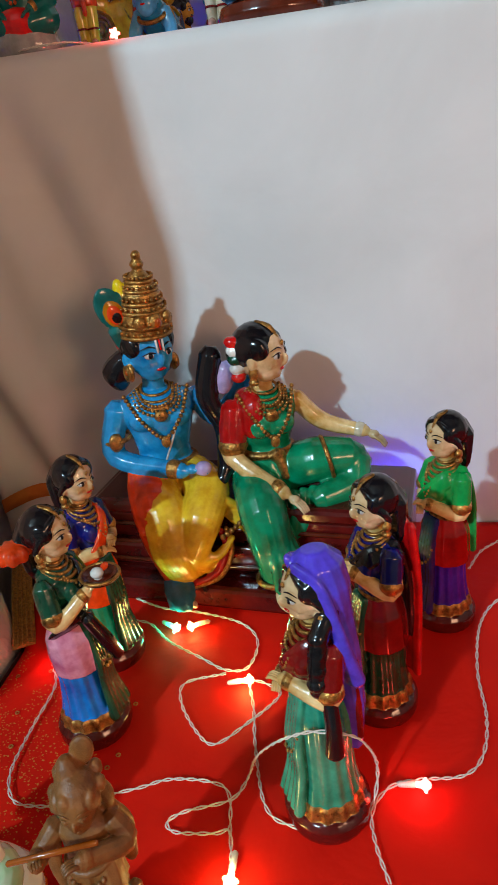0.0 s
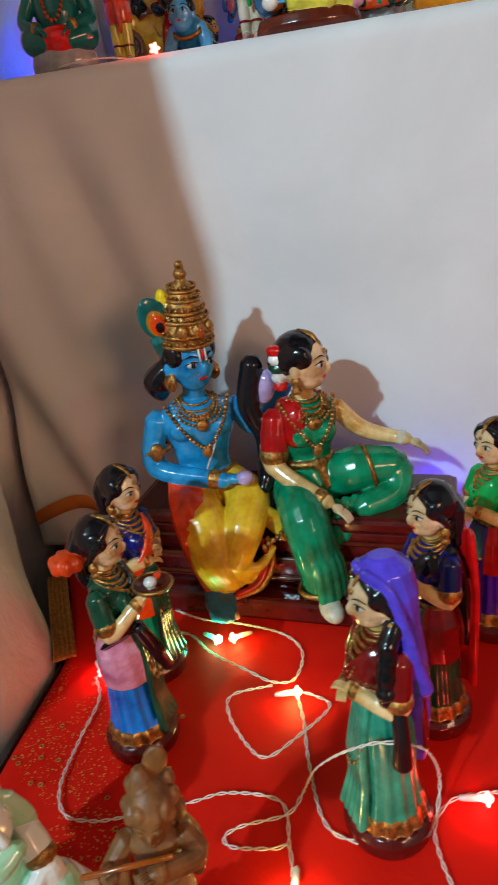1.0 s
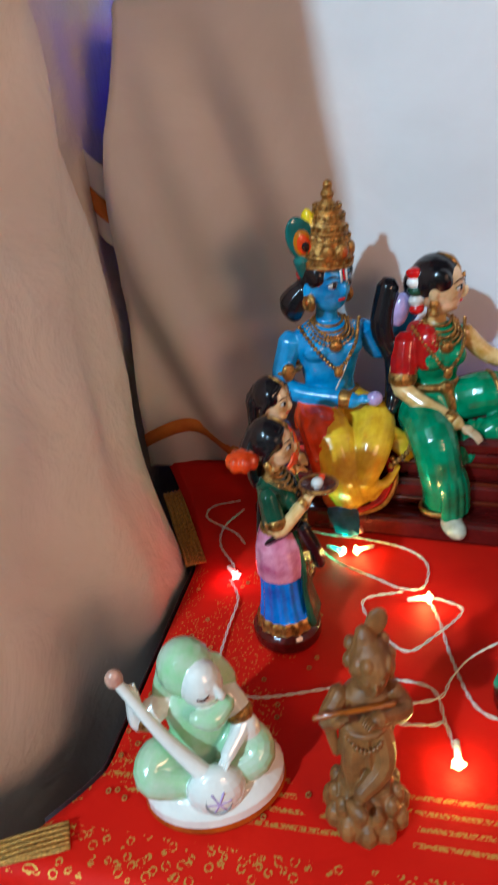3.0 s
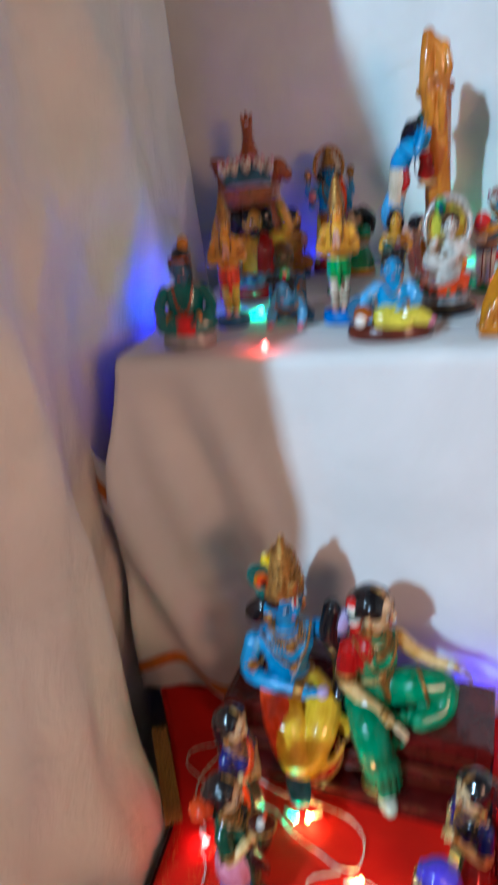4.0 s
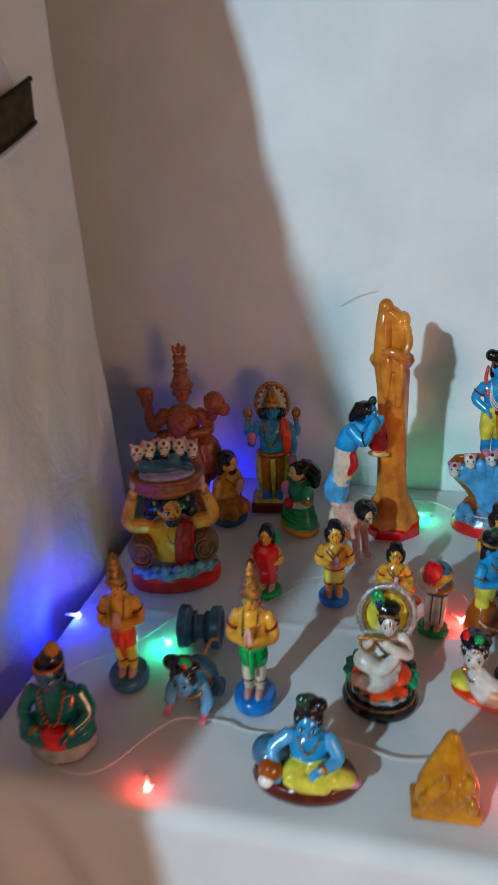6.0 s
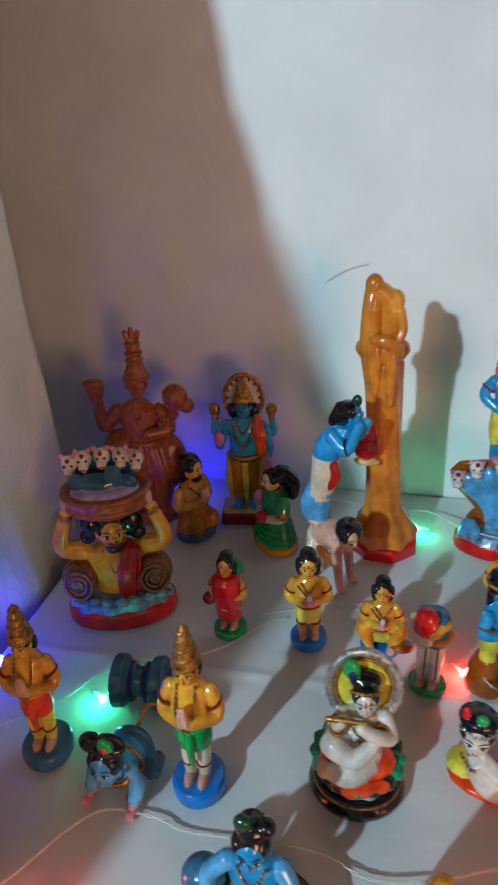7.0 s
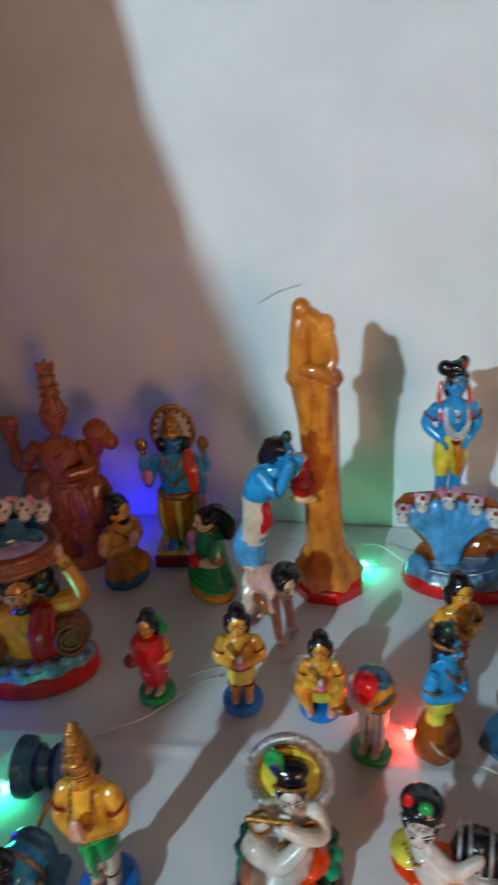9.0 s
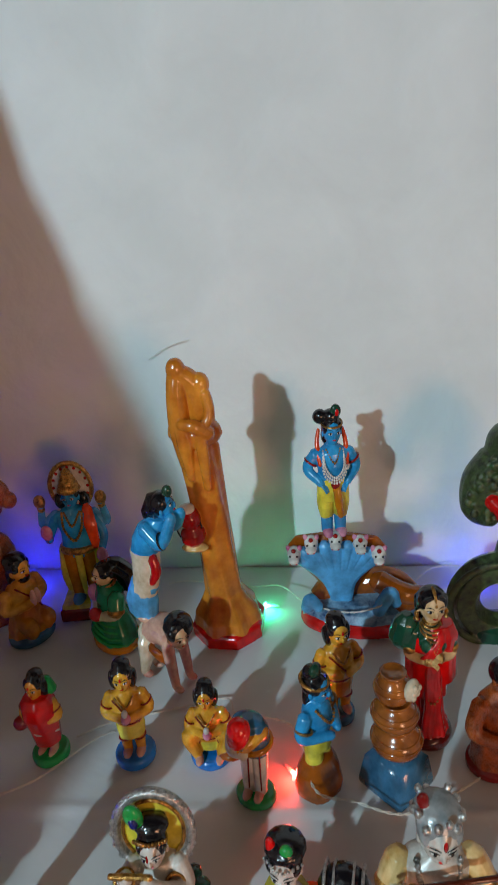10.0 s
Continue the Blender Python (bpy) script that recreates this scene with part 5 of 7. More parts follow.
# boy wrapped in a red cloth on a green base
f = boy(0.138, "leaf", "crimson", "ochre", hair_top=False, base_r=0.027, limbs="pink_skin")
f.loft([(0.026, 0, 0, 0.0165, 0.015), (0.05, 0, -0.001, 0.0185, 0.0175), (0.072, 0, -0.003, 0.0205, 0.0205), (0.088, 0, -0.003, 0.0200, 0.0190), (0.096, 0, -0.002, 0.0150, 0.0140)], "red", 30, 7, 0.03)
for z in (0.050, 0.066, 0.078):
    f.tube([(-0.020, -0.004, z + 0.008), (0, -0.0185, z), (0.020, -0.003, z - 0.004)], [0.0011, 0.0011, 0.0011], "white", n=6)
f.ell((-0.022, -0.012, 0.060), (0.009, 0.009, 0.009), "maroon")
f.tube([(0.010, 0.008, 0.112), (0.015, 0.008, 0.098)], [0.006, 0.007], "leaf")
f.done("red_wrapped_figurine", pose(-0.196, 1.171, TOP, 0, 0, -6), "small clay figurine wrapped in red cloth on a green base", "figurine", STEP_SET)

# bowing figure with a red turban and blue shawl
f = Figure()
round_base(f, 0.028, 0.012, "leaf", 0.024)
for q in (-1, 1):
    f.tube([(q * 0.008, 0.006, 0.074), (q * 0.0085, 0.002, 0.045), (q * 0.008, -0.002, 0.014)], [0.012, 0.0105, 0.0085], "white", n=12)
    f.tube([(q * 0.008 + 0.004, -0.008, 0.07), (q * 0.0085 + 0.003, -0.009, 0.02)], [0.0012, 0.0012], "maroon", n=6)
    f.ell((q * 0.008, -0.012, 0.014), (0.006, 0.012, 0.005), "pink_skin")
f.loft([(0.064, 0, 0.006, 0.020, 0.016), (0.085, 0, 0.002, 0.023, 0.019), (0.104, 0, -0.004, 0.026, 0.021), (0.116, 0, -0.006, 0.020, 0.016), (0.120, 0, -0.006, 0.008, 0.007)], "slate", 26)
f.hoop((0, 0.004, 0.080), 0.0245, 0.021, 0.004, "mustard", (10, 0, 0))
f.tube([(-0.020, -0.006, 0.104), (0, -0.028, 0.098), (0.020, -0.006, 0.104)], [0.008, 0.009, 0.008], "ochre")
f.tube([(-0.024, 0.0, 0.098), (-0.020, -0.022, 0.085), (0.002, -0.032, 0.088)], [0.008, 0.0075, 0.006], "cream")
head(f, (-0.004, -0.028, 0.105), 0.015, "ochre", None, nod=35)
f.ell((-0.005, -0.028, 0.117), (0.0150, 0.0150, 0.0125), "red", (30, 0, 0))
for k in range(5):
    f.hoop((-0.005, -0.028 - 0.0012 * k, 0.112 + 0.003 * k), 0.0148 - 0.0026 * k, 0.0148 - 0.0026 * k, 0.0038, "red", (30, 14 * k - 28, 0))
f.done("turbaned_figurine", pose(0.060, 1.122, TOP, 0, 0, -14) @ Matrix.Diagonal((0.82, 0.80, 1.02, 1)), "bowing clay figurine with red turban and blue shawl", "figurine", STEP_SET)

# blue standing child on a round mound
f = Figure()
f.loft([(0, 0, 0, 0.028, 0.025), (0.010, 0, 0, 0.029, 0.026), (0.030, 0, 0, 0.026, 0.022), (0.045, 0, 0, 0.019, 0.015), (0.050, 0, 0, 0.008, 0.007)], "bark", 26, 5, 0.03)
for q in (-1, 1):
    f.tube([(q * 0.008, 0, 0.085), (q * 0.008, 0, 0.045)], [0.0115, 0.010], "lemon", n=14)
f.loft([(0.062, 0, 0, 0.018, 0.015), (0.080, 0, 0, 0.019, 0.0155), (0.088, 0, 0, 0.017, 0.014)], "lemon", 24, 8, 0.03)
f.loft([(0.084, 0, 0, 0.0175, 0.014), (0.102, 0, -0.001, 0.020, 0.0155), (0.116, 0, 0, 0.020, 0.0135), (0.124, 0, 0, 0.009, 0.008)], "blue_skin", 24)
for q in (-1, 1):
    arm(f, [(q * 0.021, 0.001, 0.115), (q * 0.029, 0.0, 0.094), (q * 0.006, -0.022, 0.090)], 0.0078, "blue_skin", None, None, fingers=False)
    f.hoop((q * 0.026, 0.0, 0.102), 0.0086, 0.0086, 0.0016, "gold", (0, q * -20, 0))
f.beads([(-0.013, -0.008, 0.121), (-0.008, -0.017, 0.108), (0, -0.019, 0.102), (0.008, -0.017, 0.108), (0.013, -0.008, 0.121)], 0.0018, "gold", 16)
f.tube([(0, 0, 0.120), (0, -0.001, 0.130)], [0.0075, 0.007], "blue_skin", n=10)
head(f, (0, -0.002, 0.139), 0.0165, "blue_skin", "black", long=True)
f.hoop((0, 0.001, 0.149), 0.0145, 0.0145, 0.0022, "gold", (12, 0, 0))
f.ell((0, 0.004, 0.157), (0.010, 0.010, 0.009), "black")
f.ell((-0.004, -0.003, 0.166), (0.009, 0.006, 0.0085), "dark_green")
f.done("blue_child_figurine", pose(0.129, 1.141, TOP, 0, 0, 60), "blue-skinned clay child figurine on a brown mound", "figurine", STEP_SET)

# pots one on another on a blue pedestal
f = Figure()
f.skin([[(0.046 * math.cos(a + math.pi / 4) * s, 0.046 * math.sin(a + math.pi / 4) * s, z) for a in (0, math.pi / 2, math.pi, 3 * math.pi / 2)] for z, s in ((0, 0.96), (0.004, 1.0), (0.010, 1.0), (0.042, 0.84), (0.050, 0.62), (0.053, 0.40))], "slate")
pots = f.done("pot_ornament", pose(0.214, 1.144, TOP, 0, 0, 45) @ Matrix.Diagonal((0.88, 0.88, 1, 1)), "three glossy terracotta pots one on another on a blue pedestal", "pot ornament", STEP_SET, melt=0)
for z0, r, h, lean in ((0.050, 0.0315, 0.040, 0.0), (0.088, 0.0285, 0.034, -0.002), (0.120, 0.0225, 0.038, -0.004)):
    f = Figure()
    f.loft([(z0 + h * k, lean, -lean, r * w, r * w) for k, w in ((0.0, 0.50), (0.10, 0.74), (0.26, 0.95), (0.42, 1.0), (0.58, 0.96), (0.74, 0.78), (0.84, 0.62), (0.90, 0.60), (0.96, 0.68), (1.0, 0.70), (1.01, 0.62), (0.93, 0.52))], "glaze", 32)
    for k, w in ((0.50, 0.995), (0.66, 0.88)):
        f.hoop((lean, -lean, z0 + h * k), r * w, r * w, 0.0012, "glaze")
    ob = f.plain("pot", [paint("glaze")], pots)
    ob.data.polygons.foreach_set("use_smooth", [True] * len(ob.data.polygons))
f = Figure()
f.ell((0.002, -0.018, 0.143), (0.012, 0.007, 0.013), "cream", (0, 20, 0))
for k in range(9):
    f.ell((0.002 + 0.008 * math.cos(k * 2.4) * (k / 9), -0.0235, 0.143 + 0.009 * math.sin(k * 2.4) * (k / 9)), (0.004, 0.003, 0.004), "cream", n=8)
f.plain("butter_lump", [paint("cream")], pots)["label"] = "cream lump at the pot's mouth"

# woman in a red sari
f = sari_doll("red", "dark_green", "red", "bun", "fold", hip="red", under="crimson", hem="red")
f.tube([(-0.030, 0.006, 0.19), (-0.034, 0.008, 0.165), (-0.030, 0.010, 0.15)], [0.015, 0.018, 0.012], "dark_green")
f.loft([(0.10, 0.004, 0.004, 0.034, 0.026), (0.14, 0.003, 0.004, 0.033, 0.024), (0.17, 0.006, 0.004, 0.031, 0.023), (0.186, 0.008, 0.003, 0.022, 0.016)], "red", 30, 9, 0.03)
ob = f.done("woman_doll", pose(0.258, 1.215, TOP, 0, 0, 8) @ Matrix.Diagonal((0.87, 0.87, 0.87, 1)), "painted clay woman doll in a red sari with beads", "doll", STEP_SET)

# many-hooded serpent and the child standing on it
f = Figure()
f.loft([(0, 0.012, 0, 0.092, 0.046), (0.008, 0.012, 0, 0.094, 0.048), (0.022, 0.012, 0, 0.092, 0.046)], "red", 40)
f.loft([(0.020, 0.012, 0, 0.091, 0.045), (0.034, 0.012, 0.002, 0.085, 0.040), (0.042, 0.012, 0.004, 0.06, 0.026)], "wave", 40, 9, 0.03)
f.tube([(-0.050, 0.010, 0.040), (0.0, 0.026, 0.048), (0.055, 0.020, 0.060), (0.085, 0.005, 0.042), (0.068, -0.018, 0.040)], [0.019, 0.021, 0.020, 0.016, 0.012], "bark", n=16)
f.tube([(0.035, -0.006, 0.075), (0.070, -0.016, 0.062), (0.098, -0.008, 0.055), (0.110, 0.010, 0.050)], [0.017, 0.016, 0.013, 0.008], "bark", n=14)
f.loft([(0.040, -0.018, 0.012, 0.020, 0.012), (0.070, -0.022, 0.012, 0.038, 0.013), (0.100, -0.025, 0.010, 0.062, 0.014), (0.128, -0.025, 0.006, 0.072, 0.013), (0.146, -0.025, 0.002, 0.060, 0.010), (0.152, -0.025, 0.0, 0.03, 0.006)], "bark", 40)
for k in range(9):
    a = -1.0 + 0.25 * k
    f.tube([(-0.018 + 0.004 * (k - 4) * 0.6, -0.006, 0.042), (-0.022 + 0.030 * math.sin(a) * 0.8, -0.008, 0.085), (-0.025 + 0.068 * math.sin(a), -0.014, 0.098 + 0.044 * math.cos(a))], [0.006, 0.0105, 0.009], "pale_blue", n=10)
for k in range(5):
    a = -1.05 + 0.52 * k
    c = (-0.025 + 0.070 * math.sin(a), -0.018, 0.104 + 0.050 * math.cos(a))
    f.ell(c, (0.0105, 0.012, 0.0115), "white", (20, 0, 0), n=12)
    for q in (-1, 1):
        f.ell((c[0] + q * 0.0075, c[1], c[2] + 0.008), (0.004, 0.004, 0.006), "pink", (0, q * 25, 0), n=8)
    f.ell((c[0], c[1] - 0.010, c[2] - 0.006), (0.0085, 0.009, 0.006), "white", n=10)
    f.ell((c[0], c[1] - 0.008, c[2] + 0.009), (0.0035, 0.004, 0.0035), "crimson", n=8)
    for q in (-1, 1):
        f.ell((c[0] + q * 0.005, c[1] - 0.012, c[2] + 0.002), (0.0016, 0.0015, 0.0018), "black", n=6)
    f.tube([(c[0] - 0.005, c[1] - 0.0165, c[2] - 0.008), (c[0] + 0.005, c[1] - 0.0165, c[2] - 0.008)], [0.0009, 0.0009], "red", n=6)
f.tube([(0.034, -0.030, 0.040), (0.042, -0.034, 0.060), (0.052, -0.030, 0.070), (0.060, -0.026, 0.050)], [0.010, 0.011, 0.010, 0.008], "pale_blue", n=12)
f.tube([(-0.070, -0.030, 0.042), (-0.064, -0.034, 0.060), (-0.052, -0.032, 0.045)], [0.009, 0.010, 0.008], "pale_blue", n=12)
f.done("hooded_serpent", pose(0.186, 1.428, TOP, 0, 0, -2), "painted many-hooded serpent ornament on a red oval base", "ornament", STEP_SET)

f = Figure()
for q in (-1, 1):
    f.ell((q * 0.011, -0.008, 0.006), (0.009, 0.016, 0.006), "pink")
    f.tube([(q * 0.011, 0, 0.034), (q * 0.011, 0, 0.006)], [0.0105, 0.0095], "blue_skin", n=12)
    f.tube([(q * 0.011, 0, 0.075), (q * 0.0125, 0, 0.05), (q * 0.0115, 0, 0.030)], [0.015, 0.0145, 0.011], "lemon", n=14)
f.loft([(0.055, 0, 0, 0.025, 0.018), (0.072, 0, 0, 0.025, 0.019), (0.088, 0, 0, 0.022, 0.016)], "lemon", 26, 10, 0.03)
f.tube([(0.002, -0.018, 0.084), (0.004, -0.023, 0.06), (0.008, -0.020, 0.035)], [0.006, 0.007, 0.005], "mustard", flat=0.6)
f.ell((0.0, -0.020, 0.082), (0.007, 0.005, 0.007), "maroon")
f.loft([(0.084, 0, 0, 0.0215, 0.016), (0.104, 0, -0.001, 0.025, 0.0185), (0.122, 0, 0, 0.026, 0.016), (0.132, 0, 0, 0.012, 0.010)], "blue_skin", 26)
for q in (-1, 1):
    arm(f, [(q * 0.026, 0.001, 0.120), (q * 0.039, 0.006, 0.098), (q * 0.021, -0.012, 0.082)], 0.0095, "blue_skin", None, None)
    f.hoop((q * 0.034, 0.004, 0.108), 0.0102, 0.0102, 0.0018, "maroon", (0, q * -30, 0))
    f.tube([(q * 0.019, 0.010, 0.150), (q * 0.023, 0.004, 0.132), (q * 0.022, -0.012, 0.108)], [0.003, 0.004, 0.003], "orange")
for s in (0.0, 0.004, 0.008):
    f.beads([(-0.016, -0.008, 0.126), (-0.014 - s * 0.4, -0.021, 0.106 - s), (0, -0.024, 0.093 - s), (0.014 + s * 0.4, -0.021, 0.106 - s), (0.016, -0.008, 0.126)], 0.0019, "white", 26)
f.beads([(-0.011, -0.010, 0.128), (0, -0.020, 0.112), (0.011, -0.010, 0.128)], 0.0017, "gold", 13)
f.tube([(0, 0, 0.128), (0, -0.001, 0.138)], [0.0088, 0.0082], "blue_skin", n=10)
head(f, (0, -0.002, 0.150), 0.0185, "blue_skin", "black", yaw=5)
f.ell((0, 0.012, 0.142), (0.0155, 0.010, 0.018), "black")
f.ell((-0.017, 0.004, 0.170), (0.012, 0.011, 0.010), "black")
f.ell((0.000, 0.002, 0.170), (0.014, 0.013, 0.010), "black")
f.ell((0.006, -0.004, 0.178), (0.009, 0.005, 0.0095), "dark_green", (0, 15, 0))
f.ell((0.007, -0.008, 0.177), (0.0035, 0.003, 0.005), "red", n=8)
f.hoop((0, 0.0, 0.162), 0.0165, 0.0165, 0.0016, "gold", (10, 0, 0))
f.at = Matrix()
f.done("blue_child_figurine", pose(0.158, 1.424, TOP + 0.156, 0, 0, 10) @ Matrix.Diagonal((0.86, 0.92, 1.05, 1)), "blue-skinned figurine with white beads standing on the serpent", "figurine", STEP_SET)

# tall amber pillar with a carved couple at its head
f = Figure()
f.skin([[(0.057 * s * math.cos(a * math.pi / 4 + 0.4), 0.057 * s * math.sin(a * math.pi / 4 + 0.4), z) for a in range(8)] for z, s in ((0, 1.0), (0.020, 1.0), (0.024, 0.93))], "red")
f.loft([(0.022, 0, 0, 0.050, 0.050), (0.040, 0, 0, 0.046, 0.046), (0.060, 0, 0, 0.034, 0.034), (0.075, 0, 0, 0.027, 0.026), (0.16, 0, 0, 0.0250, 0.024), (0.25, -0.001, 0, 0.0255, 0.024), (0.31, -0.002, 0, 0.0275, 0.026), (0.33, -0.002, 0, 0.022, 0.020)], "amber", 48, 7, 0.06)
f.loft([(0.318, -0.003, 0, 0.030, 0.026), (0.328, -0.003, 0, 0.036, 0.028), (0.338, -0.003, 0, 0.034, 0.027), (0.345, -0.003, 0, 0.022, 0.02)], "amber", 26, 6, 0.04)
f.tube([(0.004, 0.006, 0.33), (0.008, 0.006, 0.365), (0.002, 0.004, 0.395), (-0.010, 0.0, 0.408), (-0.016, 0, 0.400)], [0.019, 0.018, 0.015, 0.013, 0.009], "amber", n=18)
f.ell((0.013, 0.004, 0.394), (0.0125, 0.013, 0.015), "amber")
f.tube([(0.020, -0.004, 0.385), (0.024, -0.012, 0.360), (0.016, -0.020, 0.345)], [0.007, 0.007, 0.006], "amber")
f.tube([(-0.014, -0.010, 0.29), (-0.018, -0.012, 0.34), (-0.016, -0.008, 0.385), (-0.014, 0.0, 0.41)], [0.013, 0.014, 0.013, 0.012], "amber", n=16)
f.ell((-0.013, -0.002, 0.416), (0.0125, 0.0125, 0.015), "amber")
f.tube([(0.020, -0.016, 0.335), (0.006, -0.026, 0.350), (-0.012, -0.024, 0.352)], [0.010, 0.009, 0.007], "amber")
f.tube([(-0.012, -0.022, 0.352), (-0.010, -0.027, 0.320), (-0.010, -0.026, 0.275)], [0.010, 0.010, 0.005], "amber", flat=0.6)
f.tube([(0.010, -0.022, 0.342), (0.012, -0.027, 0.31), (0.010, -0.025, 0.26)], [0.008, 0.008, 0.005], "amber", flat=0.6)
# pots hung on it
f.loft([(0.176, -0.021, -0.030, 0.008, 0.008), (0.184, -0.021, -0.030, 0.0165, 0.0165), (0.196, -0.021, -0.030, 0.0165, 0.0165), (0.206, -0.021, -0.030, 0.011, 0.011)], "crimson", 20)
f.loft([(0.204, -0.021, -0.030, 0.010, 0.010), (0.212, -0.021, -0.030, 0.0145, 0.0145), (0.222, -0.021, -0.030, 0.013, 0.013), (0.230, -0.021, -0.030, 0.009, 0.009)], "crimson", 20)
f.ell((-0.023, -0.030, 0.233), (0.011, 0.011, 0.006), "white")
f.ell((-0.020, -0.033, 0.172), (0.020, 0.010, 0.005), "skin")
f.hoop((-0.025, -0.030, 0.205), 0.018, 0.030, 0.0012, "black", (90, 0, 0))
f.done("carved_pillar", pose(-0.004, 1.414, TOP, 6, -1.5, -5) @ Matrix.Diagonal((1, 1, 1.025, 1)), "tall amber painted pillar with a carved couple at its top", "ornament", STEP_SET)

# two playing children: one on hands and knees, one standing on its back
f = Figure()
f.tube([(-0.030, 0.004, 0.076), (-0.004, 0.004, 0.082), (0.022, 0.0, 0.080)], [0.022, 0.023, 0.020], "pink_skin", n=18)
f.ell((-0.030, 0.004, 0.070), (0.026, 0.024, 0.026), "cream")
for q in (-1, 1):
    f.tube([(-0.030, q * 0.012, 0.066), (-0.034, q * 0.013, 0.035), (-0.046, q * 0.012, 0.010)], [0.014, 0.0115, 0.008], "cream", n=12)
    f.ell((-0.040, q * 0.012, 0.006), (0.013, 0.007, 0.006), "pink_skin")
    f.tube([(0.024, q * 0.013, 0.074), (0.030, q * 0.015, 0.040), (0.034, q * 0.015, 0.010)], [0.010, 0.0085, 0.0068], "pink_skin", n=12)
    f.ell((0.040, q * 0.015, 0.006), (0.011, 0.006, 0.005), "pink_skin")
head(f, (0.046, -0.006, 0.094), 0.022, "face", "black", yaw=75, nod=10)
f.ell((0.040, 0.0, 0.102), (0.026, 0.023, 0.018), "black", (0, 12, 0))
f.tube([(-0.012, -0.018, 0.062), (0.010, -0.021, 0.058), (0.030, -0.014, 0.040)], [0.008, 0.009, 0.005], "bark", flat=0.6)
f.done("crouching_child_figurine", pose(-0.076, 1.300, TOP, 0, 0, -28) @ Matrix.Diagonal((0.74, 0.95, 1, 1)), "crouching pink clay child figurine with black hair", "figurine", STEP_SET)
f = Figure()
for q in (-1, 1):
    f.tube([(-0.002 + q * 0.008, 0, 0.055), (-0.010 + q * 0.008, 0, 0.03), (-0.004 + q * 0.009, 0, 0.006)], [0.015, 0.014, 0.010], "pale_blue", n=14)
    f.ell((0.004 + q * 0.009, -0.004, 0.003), (0.013, 0.008, 0.006), "pink_skin", (0, 0, -20))
f.loft([(0.010, -0.005, 0, 0.023, 0.017), (0.030, -0.007, 0, 0.026, 0.019), (0.046, -0.006, 0, 0.022, 0.017)], "pale_blue", 26, 7, 0.04)
f.loft([(0.040, -0.004, 0, 0.021, 0.017), (0.062, 0.000, 0, 0.021, 0.018), (0.085, 0.000, 0, 0.022, 0.018), (0.102, -0.002, 0, 0.023, 0.018), (0.106, -0.002, 0, 0.015, 0.012)], "cream", 26, 6, 0.02)
f.tube([(0.016, -0.012, 0.098), (0.022, -0.014, 0.082), (0.016, -0.016, 0.066)], [0.007, 0.008, 0.005], "crimson")
f.loft([(0.100, -0.002, 0, 0.0215, 0.017), (0.120, 0.003, -0.001, 0.0235, 0.018), (0.138, 0.012, -0.002, 0.023, 0.017), (0.150, 0.020, -0.002, 0.014, 0.011)], "blue_skin", 26)
f.tube([(0.004, -0.016, 0.140), (0.034, -0.024, 0.128), (0.046, -0.016, 0.160)], [0.010, 0.0095, 0.008], "blue_skin", n=12)
f.tube([(0.026, 0.012, 0.142), (0.044, 0.008, 0.140), (0.054, 0.0, 0.160)], [0.010, 0.009, 0.008], "blue_skin", n=12)
f.hoop((0.034, -0.023, 0.131), 0.0105, 0.0105, 0.0016, "black", (0, 60, 0))
head(f, (0.030, -0.003, 0.166), 0.018, "blue_skin", "black", yaw=95, nod=-25)
f.ell((0.018, 0.002, 0.166), (0.020, 0.018, 0.016), "black", (0, -35, 0))
f.tube([(0.014, 0.0, 0.170), (0.002, 0.002, 0.152)], [0.014, 0.010], "black")
f.ell((0.034, -0.002, 0.186), (0.008, 0.006, 0.008), "dark_green")
f.done("climbing_child_figurine", pose(-0.098, 1.312, TOP + 0.094, 0, 7, -8) @ Matrix.Diagonal((0.86, 0.95, 1.08, 1)), "blue clay child figurine climbing on another figurine's back", "figurine", STEP_SET)

# standing four-armed figure with a halo
f = Figure()
f.block((-0.052, -0.034, 0), (0.052, 0.030, 0.022), "maroon", 0.003)
f.block((-0.048, -0.030, 0.021), (0.048, 0.026, 0.030), "lemon", 0.003)
for q in (-1, 1):
    f.ell((q * 0.016, -0.014, 0.034), (0.012, 0.020, 0.008), "pale_blue")
    f.tube([(q * 0.016, 0, 0.120), (q * 0.017, 0, 0.08), (q * 0.015, 0, 0.036)], [0.020, 0.018, 0.013], "mustard", n=16)
    f.tube([(q * 0.030, -0.012, 0.125), (q * 0.033, -0.012, 0.08), (q * 0.030, -0.010, 0.05)], [0.006, 0.008, 0.005], "lemon", flat=0.5)
f.tube([(0, -0.020, 0.120), (0.001, -0.022, 0.08), (0.001, -0.020, 0.045)], [0.007, 0.007, 0.004], "lemon", flat=0.6)
f.loft([(0.112, 0, 0, 0.032, 0.020), (0.128, 0, 0, 0.031, 0.020), (0.150, 0, -0.001, 0.029, 0.019), (0.172, 0, -0.001, 0.034, 0.020), (0.184, 0, 0, 0.033, 0.016), (0.192, 0, 0, 0.014, 0.011)], "blue_skin", 28)
f.hoop((0, 0, 0.124), 0.033, 0.022, 0.006, "gold")
f.beads([(-0.018, -0.012, 0.188), (-0.016, -0.022, 0.165), (0, -0.025, 0.145), (0.016, -0.022, 0.165), (0.018, -0.012, 0.188)], 0.0028, "gold", 22)
f.beads([(-0.014, -0.012, 0.188), (0, -0.024, 0.170), (0.014, -0.012, 0.188)], 0.0025, "gold", 13)
